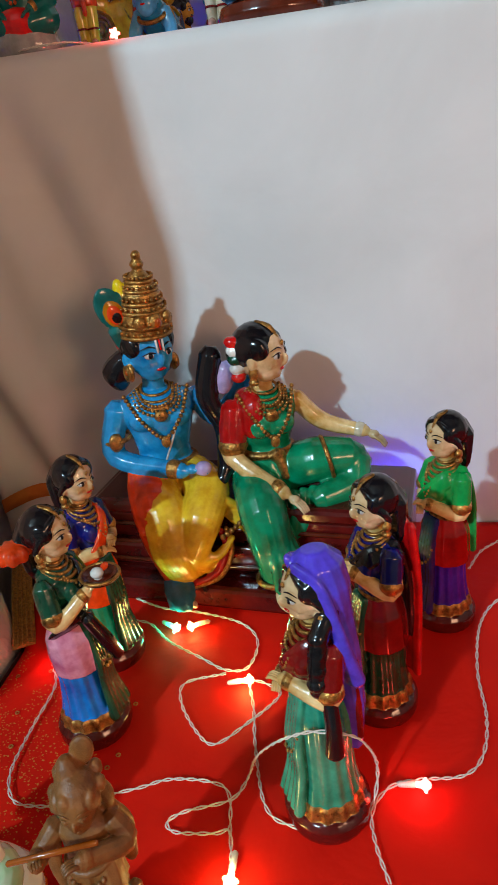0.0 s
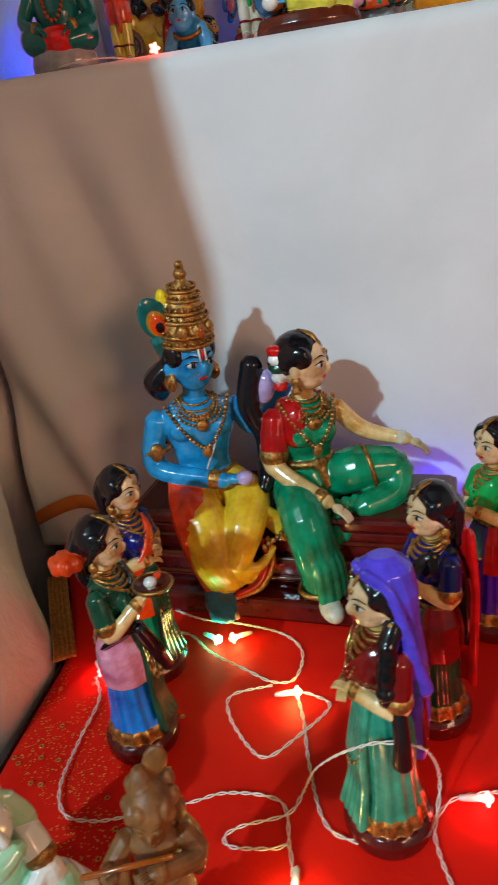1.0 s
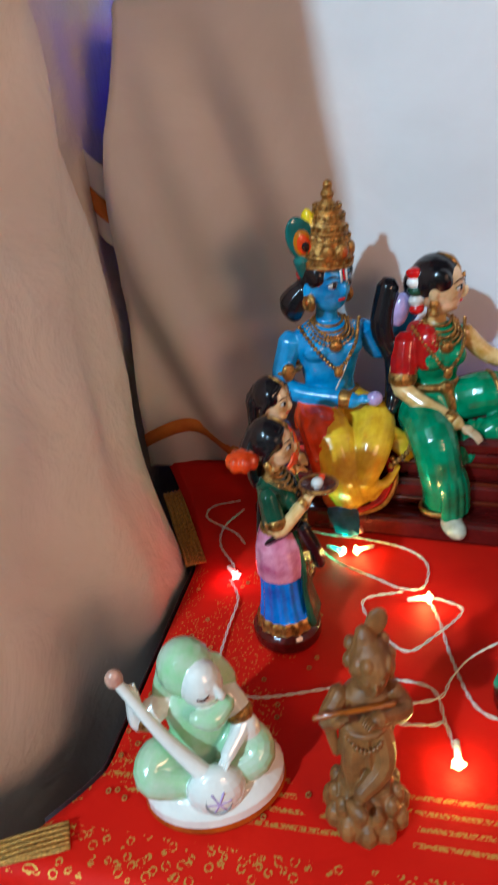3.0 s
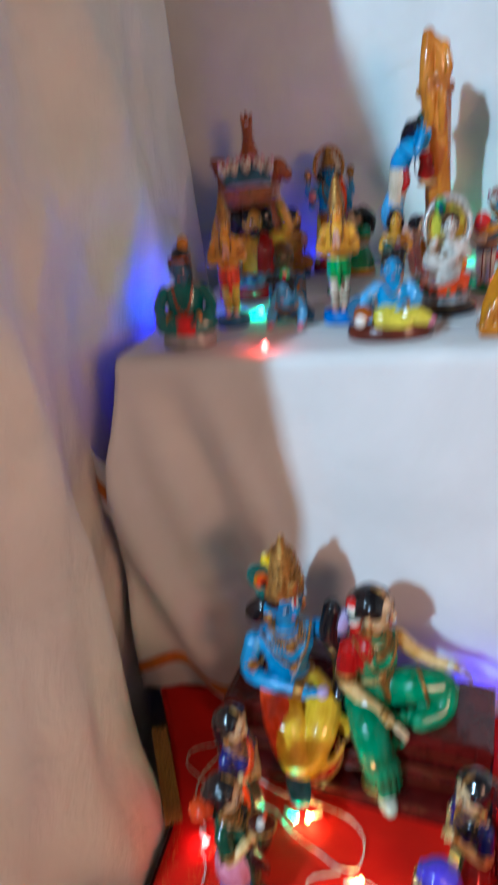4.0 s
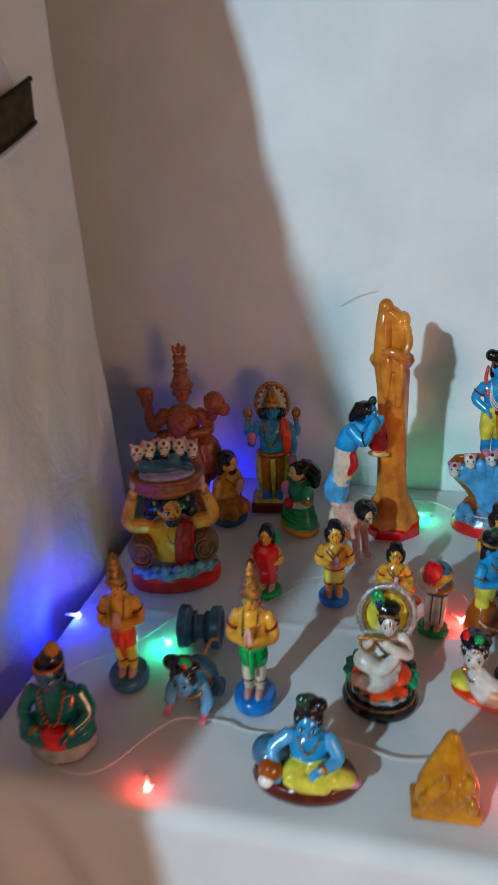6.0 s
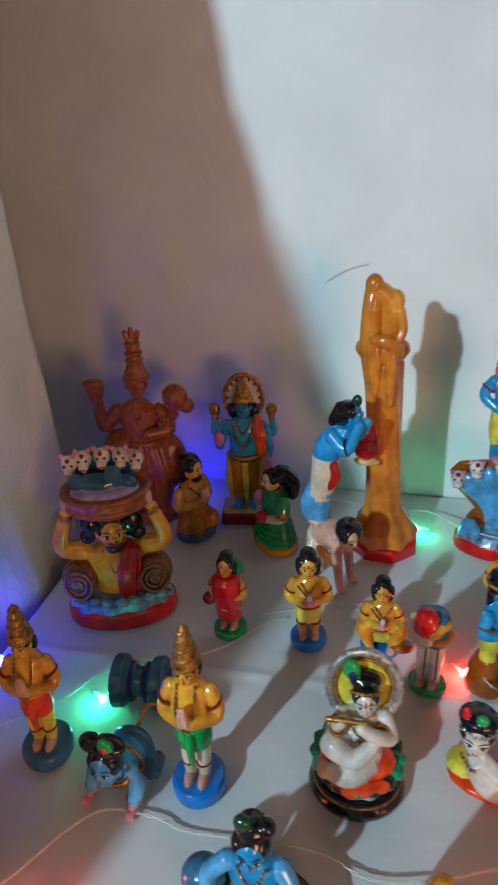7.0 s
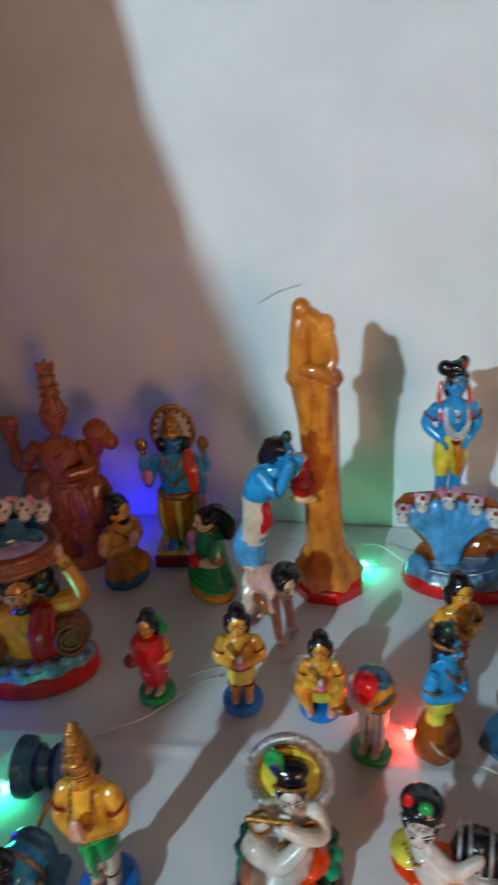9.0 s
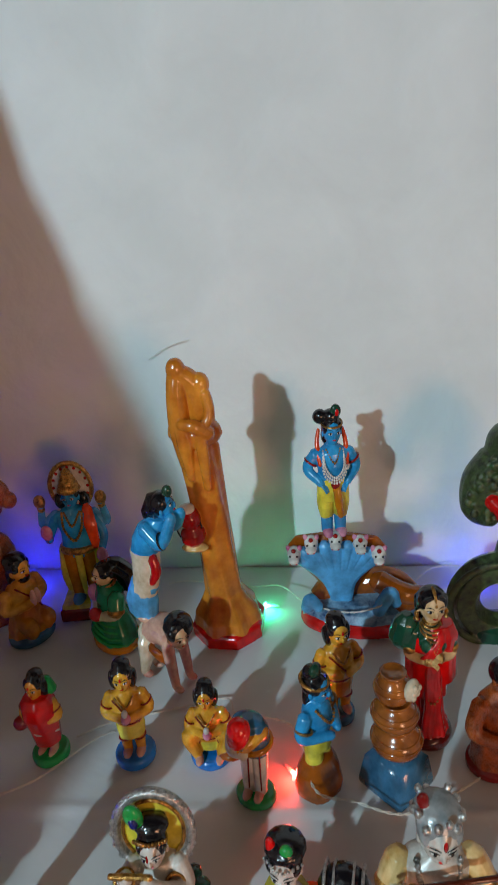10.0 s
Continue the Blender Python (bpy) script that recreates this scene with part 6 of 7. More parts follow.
f.tube([(0.026, -0.004, 0.190), (0.032, -0.018, 0.165), (0.034, -0.016, 0.13)], [0.010, 0.012, 0.008], "orange", flat=0.5)
for q, c in ((-1, "pink"), (1, "pink")):
    arm(f, [(q * 0.034, 0.004, 0.180), (q * 0.058, 0.0, 0.165), (q * 0.054, -0.006, 0.200)], 0.0088, "pale_blue", None, "gold", fingers=False)
    f.ell((q * 0.055, -0.006, 0.208), (0.011, 0.007, 0.012), "gold")
    arm(f, [(q * 0.034, -0.002, 0.176), (q * 0.050, -0.008, 0.146), (q * 0.044, -0.024, 0.150 if q < 0 else 0.12)], 0.0088, "blue_skin", None, "gold", fingers=False)
    f.ell((q * 0.046, -0.028, 0.164 if q < 0 else 0.118), (0.011, 0.006, 0.013), c)
f.tube([(0.046, -0.026, 0.11), (0.044, -0.026, 0.06)], [0.008, 0.012], "gold")
f.tube([(0, 0, 0.188), (0, -0.001, 0.200)], [0.010, 0.0095], "blue_skin", n=10)
head(f, (0, -0.003, 0.212), 0.020, "blue_skin", "black")
for q in (-1, 1):
    f.ell((q * 0.022, 0.006, 0.202), (0.010, 0.009, 0.013), "black")
crown(f, (0, -0.001, 0.221), 0.019, 0.038)
f.at = pose(0, 0.016, 0.222, 90, 0, 0)
f.loft([(-0.003, 0, 0, 0.037, 0.039), (0.003, 0, 0, 0.037, 0.039)], "white", 30)
f.hoop((0, 0, 0.003), 0.038, 0.040, 0.0042, "gold", n=28)
for k in range(16):
    a = k * math.pi / 8
    f.ell((0.031 * math.cos(a), 0.033 * math.sin(a), 0.004), (0.003, 0.003, 0.0015), "crimson", n=6)
f.at = Matrix()
f.done("haloed_figurine", pose(-0.238, 1.455, TOP, 0, 0, 8) @ Matrix.Diagonal((0.84, 0.9, 0.99, 1)), "blue haloed clay figurine in yellow robe on a maroon block", "figurine", STEP_SET)

# kneeling bearded sage
f = Figure()
round_base(f, 0.038, 0.014, "slate", 0.032)
f.loft([(0.012, 0, 0.004, 0.034, 0.028), (0.030, 0, 0.002, 0.032, 0.027), (0.045, 0, 0.004, 0.026, 0.021), (0.056, 0, 0.004, 0.022, 0.018)], "mustard", 34, 9, 0.05)
for q in (-1, 1):
    f.tube([(q * 0.014, 0.0, 0.036), (q * 0.017, -0.022, 0.030), (q * 0.014, -0.020, 0.018)], [0.014, 0.013, 0.010], "mustard", n=12)
f.loft([(0.050, 0, 0.004, 0.022, 0.017), (0.072, 0, 0.002, 0.026, 0.019), (0.092, 0, 0.003, 0.027, 0.017), (0.104, 0, 0.004, 0.011, 0.010)], "ochre", 26)
for q in (-1, 1):
    arm(f, [(q * 0.027, 0.004, 0.090), (q * 0.035, 0.0, 0.066), (q * 0.004, -0.024, 0.072)], 0.0095, "ochre", None, None, fingers=False)
    f.ell((q * 0.004, -0.027, 0.080), (0.005, 0.006, 0.014), "pink_skin")
f.tube([(-0.018, -0.008, 0.098), (0.004, -0.020, 0.07), (0.016, -0.016, 0.05)], [0.0014, 0.0014, 0.0014], "maroon", n=6)
head(f, (0, -0.002, 0.122), 0.020, "ochre", "black", beard=True, long=True, yaw=10)
f.ell((0, 0.004, 0.136), (0.018, 0.018, 0.012), "black")
f.done("kneeling_sage_figurine", pose(-0.314, 1.392, TOP, 0, 0, 66), "kneeling bearded clay figurine in ochre on a blue base", "figurine", STEP_SET)

# seated woman in green
f = Figure()
round_base(f, 0.040, 0.012, "mustard", 0.030)
f.loft([(0.010, 0, 0, 0.036, 0.027), (0.028, 0, 0, 0.034, 0.026), (0.048, 0.002, 0, 0.026, 0.021), (0.062, 0.002, 0, 0.020, 0.016)], "green", 40, 8, 0.05)
for k in range(5):
    f.hoop((0, -0.002, 0.018 + 0.009 * k), 0.035 - 0.003 * k, 0.027 - 0.0022 * k, 0.0028, "leaf", (-8, 8, 0))
f.loft([(0.056, 0.002, 0, 0.020, 0.016), (0.078, 0.002, -0.001, 0.024, 0.018), (0.094, 0.002, 0, 0.023, 0.015), (0.102, 0.002, 0, 0.010, 0.009)], "green", 26)
arm(f, [(-0.021, 0, 0.092), (-0.029, -0.006, 0.068), (0.0, -0.025, 0.060)], 0.0085, "cream", "green", None, fingers=False)
arm(f, [(0.025, 0, 0.092), (0.032, -0.006, 0.068), (0.012, -0.024, 0.060)], 0.0085, "cream", "green", None, fingers=False)
f.ell((0.010, -0.026, 0.064), (0.011, 0.008, 0.010), "red")
f.ell((-0.020, -0.014, 0.078), (0.010, 0.009, 0.014), "pink")
f.hoop((0, 0, 0.102), 0.011, 0.010, 0.002, "gold", (20, 0, 0))
head(f, (-0.002, -0.002, 0.116), 0.0175, "face", "black")
f.tube([(0.0, 0.010, 0.128), (0.006, 0.022, 0.110), (0.008, 0.024, 0.085)], [0.014, 0.014, 0.008], "black")
f.done("seated_woman_figurine", pose(-0.175, 1.385, TOP, 0, 0, -52) @ Matrix.Diagonal((1.15, 1.15, 1.0, 1)), "seated clay woman figurine in a green sari", "figurine", STEP_SET)

# bearded man carrying a basket on his head through water
f = Figure()
f.loft([(0, 0, 0, 0.080, 0.047), (0.006, 0, 0, 0.082, 0.049), (0.022, 0, 0, 0.081, 0.048), (0.026, 0, 0, 0.076, 0.044)], "red", 40)
f.loft([(0.024, 0, 0, 0.077, 0.045), (0.034, 0, 0, 0.074, 0.042), (0.044, 0, 0.002, 0.060, 0.032), (0.048, 0, 0.002, 0.03, 0.016)], "wave", 40, 11, 0.03)
for k in range(7):
    f.tube([(-0.066 + 0.020 * k, -0.036 + 0.004 * abs(k - 3), 0.036), (-0.056 + 0.020 * k, -0.042 + 0.004 * abs(k - 3), 0.042), (-0.046 + 0.020 * k, -0.034 + 0.004 * abs(k - 3), 0.036)], [0.005, 0.007, 0.005], "wave", n=8)
for q in (-1, 1):
    f.ell((q * 0.054, -0.010, 0.068), (0.027, 0.022, 0.029), "fur", (0, q * 12, 0), n=18)
    for r in (0.020, 0.013, 0.006):
        f.hoop((q * 0.055, -0.030, 0.068), r, r, 0.0028, "fur", (84, 0, q * 12))
f.loft([(0.040, 0, 0, 0.036, 0.024), (0.060, 0, -0.002, 0.034, 0.024), (0.085, 0, -0.002, 0.040, 0.024), (0.104, 0, 0, 0.042, 0.020), (0.114, 0, 0, 0.018, 0.014)], "ochre", 30)
f.tube([(0.022, -0.014, 0.108), (0.018, -0.028, 0.085), (0.014, -0.028, 0.05)], [0.013, 0.015, 0.014], "crimson", flat=0.5)
f.tube([(0.030, -0.012, 0.105), (0.030, -0.026, 0.080), (0.028, -0.026, 0.052)], [0.008, 0.009, 0.009], "red", flat=0.5)
f.tube([(-0.016, -0.014, 0.110), (0, -0.028, 0.080), (0.010, -0.022, 0.108)], [0.0016, 0.0018, 0.0016], "gold", n=6)
for q in (-1, 1):
    arm(f, [(q * 0.042, 0.0, 0.104), (q * 0.074, -0.004, 0.116), (q * 0.058, -0.006, 0.168)], 0.0135, "ochre", None, "gold", fingers=False)
    f.ell((q * 0.054, -0.008, 0.180), (0.010, 0.009, 0.014), "pink_skin")
    f.tube([(q * 0.018, 0.010, 0.150), (q * 0.030, 0.008, 0.136), (q * 0.034, 0.006, 0.118)], [0.014, 0.013, 0.006], "black")
head(f, (0, -0.012, 0.137), 0.0255, "ochre", "black", beard=True, yaw=14)
for q in (-1, 1):
    f.ell((q * 0.028, 0.004, 0.140), (0.016, 0.016, 0.022), "black", (0, q * 20, 0))
    f.ell((q * 0.036, 0.004, 0.124), (0.012, 0.012, 0.012), "black")
f.loft([(0.164, 0, 0, 0.044, 0.036), (0.172, 0, 0, 0.056, 0.044), (0.192, 0, 0, 0.060, 0.047), (0.198, 0, 0, 0.057, 0.044), (0.194, 0, 0, 0.048, 0.036)], "terracotta", 40, 20, 0.015)
for z, r in ((0.176, 1.0), (0.194, 1.06)):
    f.hoop((0, 0, z), 0.057 * r, 0.045 * r, 0.004, "terracotta", n=32)
f.ell((0, -0.006, 0.197), (0.048, 0.034, 0.007), "lilac")
f.ell((-0.004, -0.008, 0.207), (0.034, 0.017, 0.012), "slate", (0, 6, 0))
f.ell((-0.036, -0.012, 0.212), (0.011, 0.011, 0.011), "slate")
f.ell((0.014, -0.010, 0.215), (0.013, 0.012, 0.014), "slate")
f.ell((0.034, -0.010, 0.206), (0.013, 0.010, 0.008), "slate", (0, 25, 0))
f.loft([(0.195, 0, 0.022, 0.040, 0.010), (0.215, 0, 0.022, 0.052, 0.010), (0.232, 0, 0.020, 0.050, 0.008), (0.238, 0, 0.020, 0.03, 0.005)], "slate", 30)
for k in range(5):
    a = -0.9 + 0.45 * k
    c = (0.058 * math.sin(a), 0.010, 0.216 + 0.018 * math.cos(a))
    f.ell(c, (0.0115, 0.010, 0.0120), "white", n=12)
    for q in (-1, 1):
        f.ell((c[0] + q * 0.008, c[1], c[2] + 0.010), (0.004, 0.004, 0.006), "pink", (0, q * 25, 0), n=8)
    f.ell((c[0], c[1] - 0.008, c[2] - 0.008), (0.008, 0.008, 0.006), "white", n=8)
    f.ell((c[0], c[1] - 0.009, c[2] + 0.008), (0.0032, 0.003, 0.0032), "crimson", n=8)
    for q in (-1, 1):
        f.ell((c[0] + q * 0.005, c[1] - 0.010, c[2] + 0.001), (0.0022, 0.0015, 0.002), "crimson", n=6)
    f.tube([(c[0] - 0.004, c[1] - 0.0152, c[2] - 0.009), (c[0] + 0.004, c[1] - 0.0152, c[2] - 0.009)], [0.0009, 0.0009], "red", n=6)
f.done("basket_carrier_figurine", pose(-0.357, 1.186, TOP, 0, 0, 20) @ Matrix.Diagonal((0.93, 0.95, 1.03, 1)), "bearded clay figurine wading with a basket on its head", "figurine", STEP_SET)

# terracotta dancing figure with drum
f = Figure()
C = "terracotta"
f.loft([(0, 0, 0, 0.062, 0.040), (0.016, 0, 0, 0.060, 0.038), (0.022, 0, 0, 0.050, 0.032)], C, 30)
f.tube([(-0.020, 0, 0.13), (-0.034, -0.010, 0.09), (-0.020, -0.004, 0.02)], [0.034, 0.028, 0.016], C, n=18)
f.tube([(0.016, 0, 0.13), (0.036, -0.010, 0.09), (0.026, -0.006, 0.02)], [0.034, 0.030, 0.018], C, n=18)
f.loft([(0.07, 0.002, 0, 0.060, 0.034), (0.10, -0.006, 0, 0.068, 0.036), (0.13, -0.006, 0, 0.060, 0.034), (0.155, -0.002, 0, 0.040, 0.026)], C, 40, 13, 0.05)
f.ell((0.052, -0.006, 0.112), (0.040, 0.030, 0.052), C)
f.ell((-0.048, -0.004, 0.125), (0.040, 0.032, 0.048), C)
for k in range(7):
    f.tube([(-0.020 + 0.010 * k, -0.026, 0.145), (-0.022 + 0.012 * k, -0.034, 0.10), (-0.018 + 0.010 * k, -0.026, 0.05)], [0.004, 0.006, 0.004], C, n=8)
f.loft([(0.148, -0.002, 0, 0.034, 0.024), (0.175, -0.002, -0.001, 0.040, 0.026), (0.205, -0.004, 0, 0.044, 0.024), (0.222, -0.004, 0, 0.018, 0.014)], C, 28)
f.hoop((0, 0, 0.150), 0.037, 0.027, 0.005, C)
f.tube([(-0.044, 0, 0.205), (-0.078, -0.004, 0.180), (-0.082, -0.006, 0.232)], [0.015, 0.014, 0.010], C, n=12)
f.loft([(0.222, -0.086, -0.006, 0.012, 0.010), (0.240, -0.084, -0.006, 0.018, 0.012), (0.256, -0.088, -0.006, 0.022, 0.012), (0.260, -0.088, -0.006, 0.014, 0.008)], C, 16)
f.tube([(0.040, 0, 0.205), (0.062, -0.014, 0.176), (0.020, -0.036, 0.172)], [0.014, 0.013, 0.010], C, n=12)
f.tube([(0.036, 0.004, 0.20), (0.068, 0.0, 0.196), (0.074, -0.006, 0.222)], [0.013, 0.012, 0.012], C, n=12)
f.ell((0.078, -0.006, 0.226), (0.027, 0.022, 0.024), C, (0, 20, 0))
f.ell((0.100, -0.008, 0.214), (0.016, 0.014, 0.014), C)
f.hoop((0.062, -0.006, 0.222), 0.018, 0.018, 0.003, C, (0, 70, 0))
head(f, (0.002, -0.006, 0.252), 0.026, C, C, lips=C, yaw=12, nod=-12)
f.loft([(0.266, 0.002, 0, 0.025, 0.024), (0.272, 0.002, 0, 0.022, 0.021), (0.288, 0.002, 0, 0.015, 0.015), (0.300, 0.002, 0, 0.012, 0.012), (0.310, 0.002, 0, 0.014, 0.014), (0.320, 0.002, 0, 0.017, 0.010)], C, 24)
for z, r in ((0.262, 0.0255), (0.290, 0.016), (0.302, 0.015)):
    f.hoop((0.002, 0, z), r, r, 0.003, C)
for k in range(3):
    f.ell((0.002 + 0.011 * (k - 1), 0, 0.330 + 0.004 * (k == 1)), (0.006, 0.005, 0.011), C, (0, 18 * (k - 1), 0), n=8)
f.beads([(-0.020, -0.012, 0.218), (0, -0.028, 0.195), (0.020, -0.012, 0.218)], 0.0026, C, 13)
f.done("terracotta_dancer", pose(-0.408, 1.430, TOP, 0, 0, 10) @ Matrix.Diagonal((0.80, 0.85, 1, 1)), "varnished terracotta dancing statuette with a tall crown", "statuette", STEP_SET)

# crawling blue child tied to a mortar
f = Figure()
f.tube([(0, 0.030, 0.030), (0, 0.004, 0.040), (0, -0.016, 0.046)], [0.022, 0.024, 0.020], "blue_skin", n=18)
f.ell((0, 0.038, 0.030), (0.028, 0.024, 0.026), "slate")
for q in (-1, 1):
    f.tube([(q * 0.018, -0.012, 0.044), (q * 0.028, -0.018, 0.024), (q * 0.027, -0.030, 0.008)], [0.011, 0.0098, 0.008], "pale_blue", n=12)
    palm(f, (q * 0.027, -0.036, 0.006), 0.011, "pink", (0.1 * q, -1, -0.1))
    f.hoop((q * 0.027, -0.026, 0.014), 0.0095, 0.0095, 0.0016, "gold", (30, 0, 0))
    f.tube([(q * 0.016, 0.040, 0.026), (q * 0.030, 0.020, 0.014), (q * 0.028, 0.050, 0.010)], [0.013, 0.012, 0.009], "slate", n=12)
head(f, (0, -0.034, 0.058), 0.023, "pale_blue", "black", nod=-8)
f.ell((-0.020, -0.022, 0.080), (0.015, 0.014, 0.012), "black")
f.ell((0.002, -0.022, 0.082), (0.022, 0.018, 0.011), "black")
f.ell((0.004, -0.032, 0.090), (0.010, 0.007, 0.010), "leaf")
f.ell((0.005, -0.039, 0.089), (0.004, 0.003, 0.004), "red", n=8)
f.hoop((0, 0.010, 0.036), 0.026, 0.027, 0.0028, "gold", (100, 0, 0))
f.hoop((0.002, -0.022, 0.040), 0.020, 0.014, 0.003, "gold", (40, 0, 0))
f.tube([(0, 0.060, 0.044), (0.006, 0.080, 0.060), (0.012, 0.098, 0.052)], [0.0025, 0.0025, 0.0025], "mustard", n=8)
f.done("crawling_child_figurine", pose(-0.248, 0.930, TOP, 0, 0, -6) @ Matrix.Diagonal((0.88, 0.68, 0.92, 1)), "blue clay child figurine crawling with a rope behind it", "figurine", STEP_SET)
f = Figure()
f.at = pose(0, 0, 0.034, 0, 90, 0)
f.loft([(-0.036, 0, 0, 0.031, 0.031), (-0.034, 0, 0, 0.034, 0.034), (-0.020, 0, 0, 0.033, 0.033), (-0.014, 0, 0, 0.025, 0.025), (-0.006, 0, 0, 0.019, 0.019), (0.006, 0, 0, 0.019, 0.019), (0.014, 0, 0, 0.025, 0.025), (0.020, 0, 0, 0.033, 0.033), (0.034, 0, 0, 0.034, 0.034), (0.036, 0, 0, 0.030, 0.030), (0.030, 0, 0, 0.018, 0.018)], "slate", 30)
for z in (-0.010, 0.010):
    f.hoop((0, 0, z), 0.023, 0.023, 0.003, "navy")
f.at = Matrix()
f.done("toy_mortar", pose(-0.268, 1.036, TOP, 0, 0, 6) @ Matrix.Diagonal((0.85, 0.9, 0.92, 1)), "dark blue painted clay mortar lying on its side", "ornament", STEP_SET)

# reclining infant under a round back-plate, on a black base
f = Figure()
f.loft([(0, 0, 0, 0.056, 0.046), (0.008, 0, 0, 0.058, 0.048), (0.014, 0, 0, 0.054, 0.044), (0.018, 0, 0, 0.048, 0.039)], "black", 40)
f.hoop((0, 0, 0.015), 0.0515, 0.042, 0.0016, "gold", n=36)
f.loft([(0.016, 0, 0, 0.042, 0.034), (0.034, 0, 0, 0.044, 0.034), (0.048, 0, 0.004, 0.046, 0.030)], "grey", 36, 11, 0.05)
for k in range(16):
    a = k * math.pi / 8
    f.ell((0.045 * math.cos(a), 0.036 * math.sin(a), 0.046 + 0.006 * math.sin(a)), (0.013, 0.011, 0.007), "dark_green" if k % 3 else "green", (0, 0, math.degrees(a)), n=8)
f.ell((0, -0.012, 0.056), (0.044, 0.026, 0.013), "orange", (12, 0, 0))
f.tube([(-0.040, -0.022, 0.050), (-0.010, -0.042, 0.042), (0.030, -0.036, 0.046)], [0.010, 0.010, 0.009], "orange", flat=0.5)
f.ell((0.004, -0.014, 0.072), (0.024, 0.020, 0.018), "ivory")
f.tube([(-0.010, -0.010, 0.072), (-0.030, -0.024, 0.086), (-0.004, -0.034, 0.080), (0.016, -0.028, 0.094)], [0.016, 0.014, 0.011, 0.008], "ivory", n=14)
f.tube([(0.010, -0.020, 0.064), (-0.010, -0.038, 0.060), (-0.032, -0.034, 0.058)], [0.017, 0.013, 0.009], "ivory", n=14)
f.ell((-0.038, -0.034, 0.060), (0.008, 0.011, 0.008), "pink_skin")
f.loft([(0.076, 0.006, 0, 0.024, 0.018), (0.098, 0.006, 0.002, 0.026, 0.018), (0.112, 0.006, 0.003, 0.018, 0.013)], "ivory", 24)
f.tube([(0.028, 0.0, 0.106), (0.036, -0.012, 0.090), (0.018, -0.026, 0.104), (0.0, -0.028, 0.116)], [0.009, 0.0085, 0.0075, 0.006], "ivory", n=12)
f.tube([(-0.016, 0.0, 0.106), (-0.028, -0.010, 0.096), (-0.020, -0.022, 0.116)], [0.009, 0.0085, 0.007], "ivory", n=12)
f.tube([(-0.036, -0.022, 0.118), (0.006, -0.026, 0.121)], [0.0032, 0.0032], "gold", n=8)
for c in ((-0.024, -0.018, 0.106), (0.026, -0.018, 0.098), (0.0, -0.032, 0.086)):
    f.hoop(c, 0.0095, 0.0095, 0.002, "gold", (40, 20, 0))
f.beads([(-0.012, -0.014, 0.106), (0.006, -0.020, 0.092), (0.022, -0.014, 0.106)], 0.002, "gold", 13)
head(f, (0.006, -0.006, 0.132), 0.0178, "ivory", "black", lips="pink")
f.ell((0.006, -0.027, 0.145), (0.0012, 0.0012, 0.005), "crimson", n=6)
f.at = pose(0.004, 0.014, 0.132, 82, 0, 0)
f.loft([(-0.004, 0, 0, 0.038, 0.040), (0.003, 0, 0, 0.038, 0.040)], "lemon", 36)
f.hoop((0, 0, 0.003), 0.039, 0.041, 0.0055, "silver", n=36)
f.hoop((0, 0, 0.004), 0.031, 0.033, 0.0018, "gold", n=36)
for k in range(22):
    a = k * 2 * math.pi / 22
    f.hoop((0.0405 * math.cos(a), 0.0425 * math.sin(a), 0.006), 0.0035, 0.0035, 0.0011, "silver", n=8)
f.at = Matrix()
f.ell((0.005, 0.004, 0.149), (0.0185, 0.012, 0.009), "black")
f.beads([(-0.010, -0.010, 0.145), (0.006, -0.018, 0.150), (0.021, -0.010, 0.145)], 0.0022, "gold", 12)
f.ell((-0.010, 0.000, 0.164), (0.010, 0.006, 0.013), "leaf", (0, -15, 0))
f.ell((-0.009, -0.006, 0.161), (0.0045, 0.003, 0.006), "navy", (0, -15, 0))
f.done("infant_on_leaf_ornament", pose(-0.012, 0.978, TOP, 0, 0, 4) @ Matrix.Diagonal((0.84, 0.9, 0.95, 1)), "white glazed infant figurine before a gold plate, black base", "ornament", STEP_SET)

# reclining infant with a pillow
f = Figure()
f.ell((0.010, 0.0, 0.010), (0.064, 0.030, 0.010), "orange")
f.ell((-0.030, 0.010, 0.016), (0.026, 0.022, 0.013), "lemon")
f.ell((0.034, 0.010, 0.036), (0.030, 0.022, 0.027), "black", (0, 10, 0))
for k in range(5):
    f.hoop((0.014 + 0.010 * k, 0.010, 0.036), 0.024, 0.022, 0.002, "silver", (0, 88, 0))
f.tube([(0.030, -0.016, 0.022), (-0.004, -0.018, 0.028), (-0.022, -0.010, 0.044)], [0.014, 0.018, 0.015], "ivory", n=16)
f.tube([(-0.016, -0.014, 0.056), (0.010, -0.020, 0.044), (0.032, -0.012, 0.056)], [0.008, 0.0075, 0.006], "ivory")
f.tube([(0.030, -0.016, 0.022), (0.056, -0.018, 0.024), (0.060, -0.026, 0.012)], [0.013, 0.010, 0.007], "ivory")
head(f, (-0.026, -0.006, 0.076), 0.022, "ivory", "black")
f.ell((-0.026, 0.002, 0.094), (0.023, 0.021, 0.010), "black")
f.beads([(-0.046, -0.010, 0.088), (-0.026, -0.026, 0.092), (-0.006, -0.010, 0.088)], 0.002, "silver", 10)
f.ell((-0.040, -0.006, 0.102), (0.005, 0.004, 0.010), "red")
f.ell((-0.022, -0.010, 0.103), (0.007, 0.005, 0.006), "leaf")
f.beads([(-0.040, -0.014, 0.054), (-0.026, -0.026, 0.046), (-0.012, -0.014, 0.054)], 0.0022, "gold", 10)
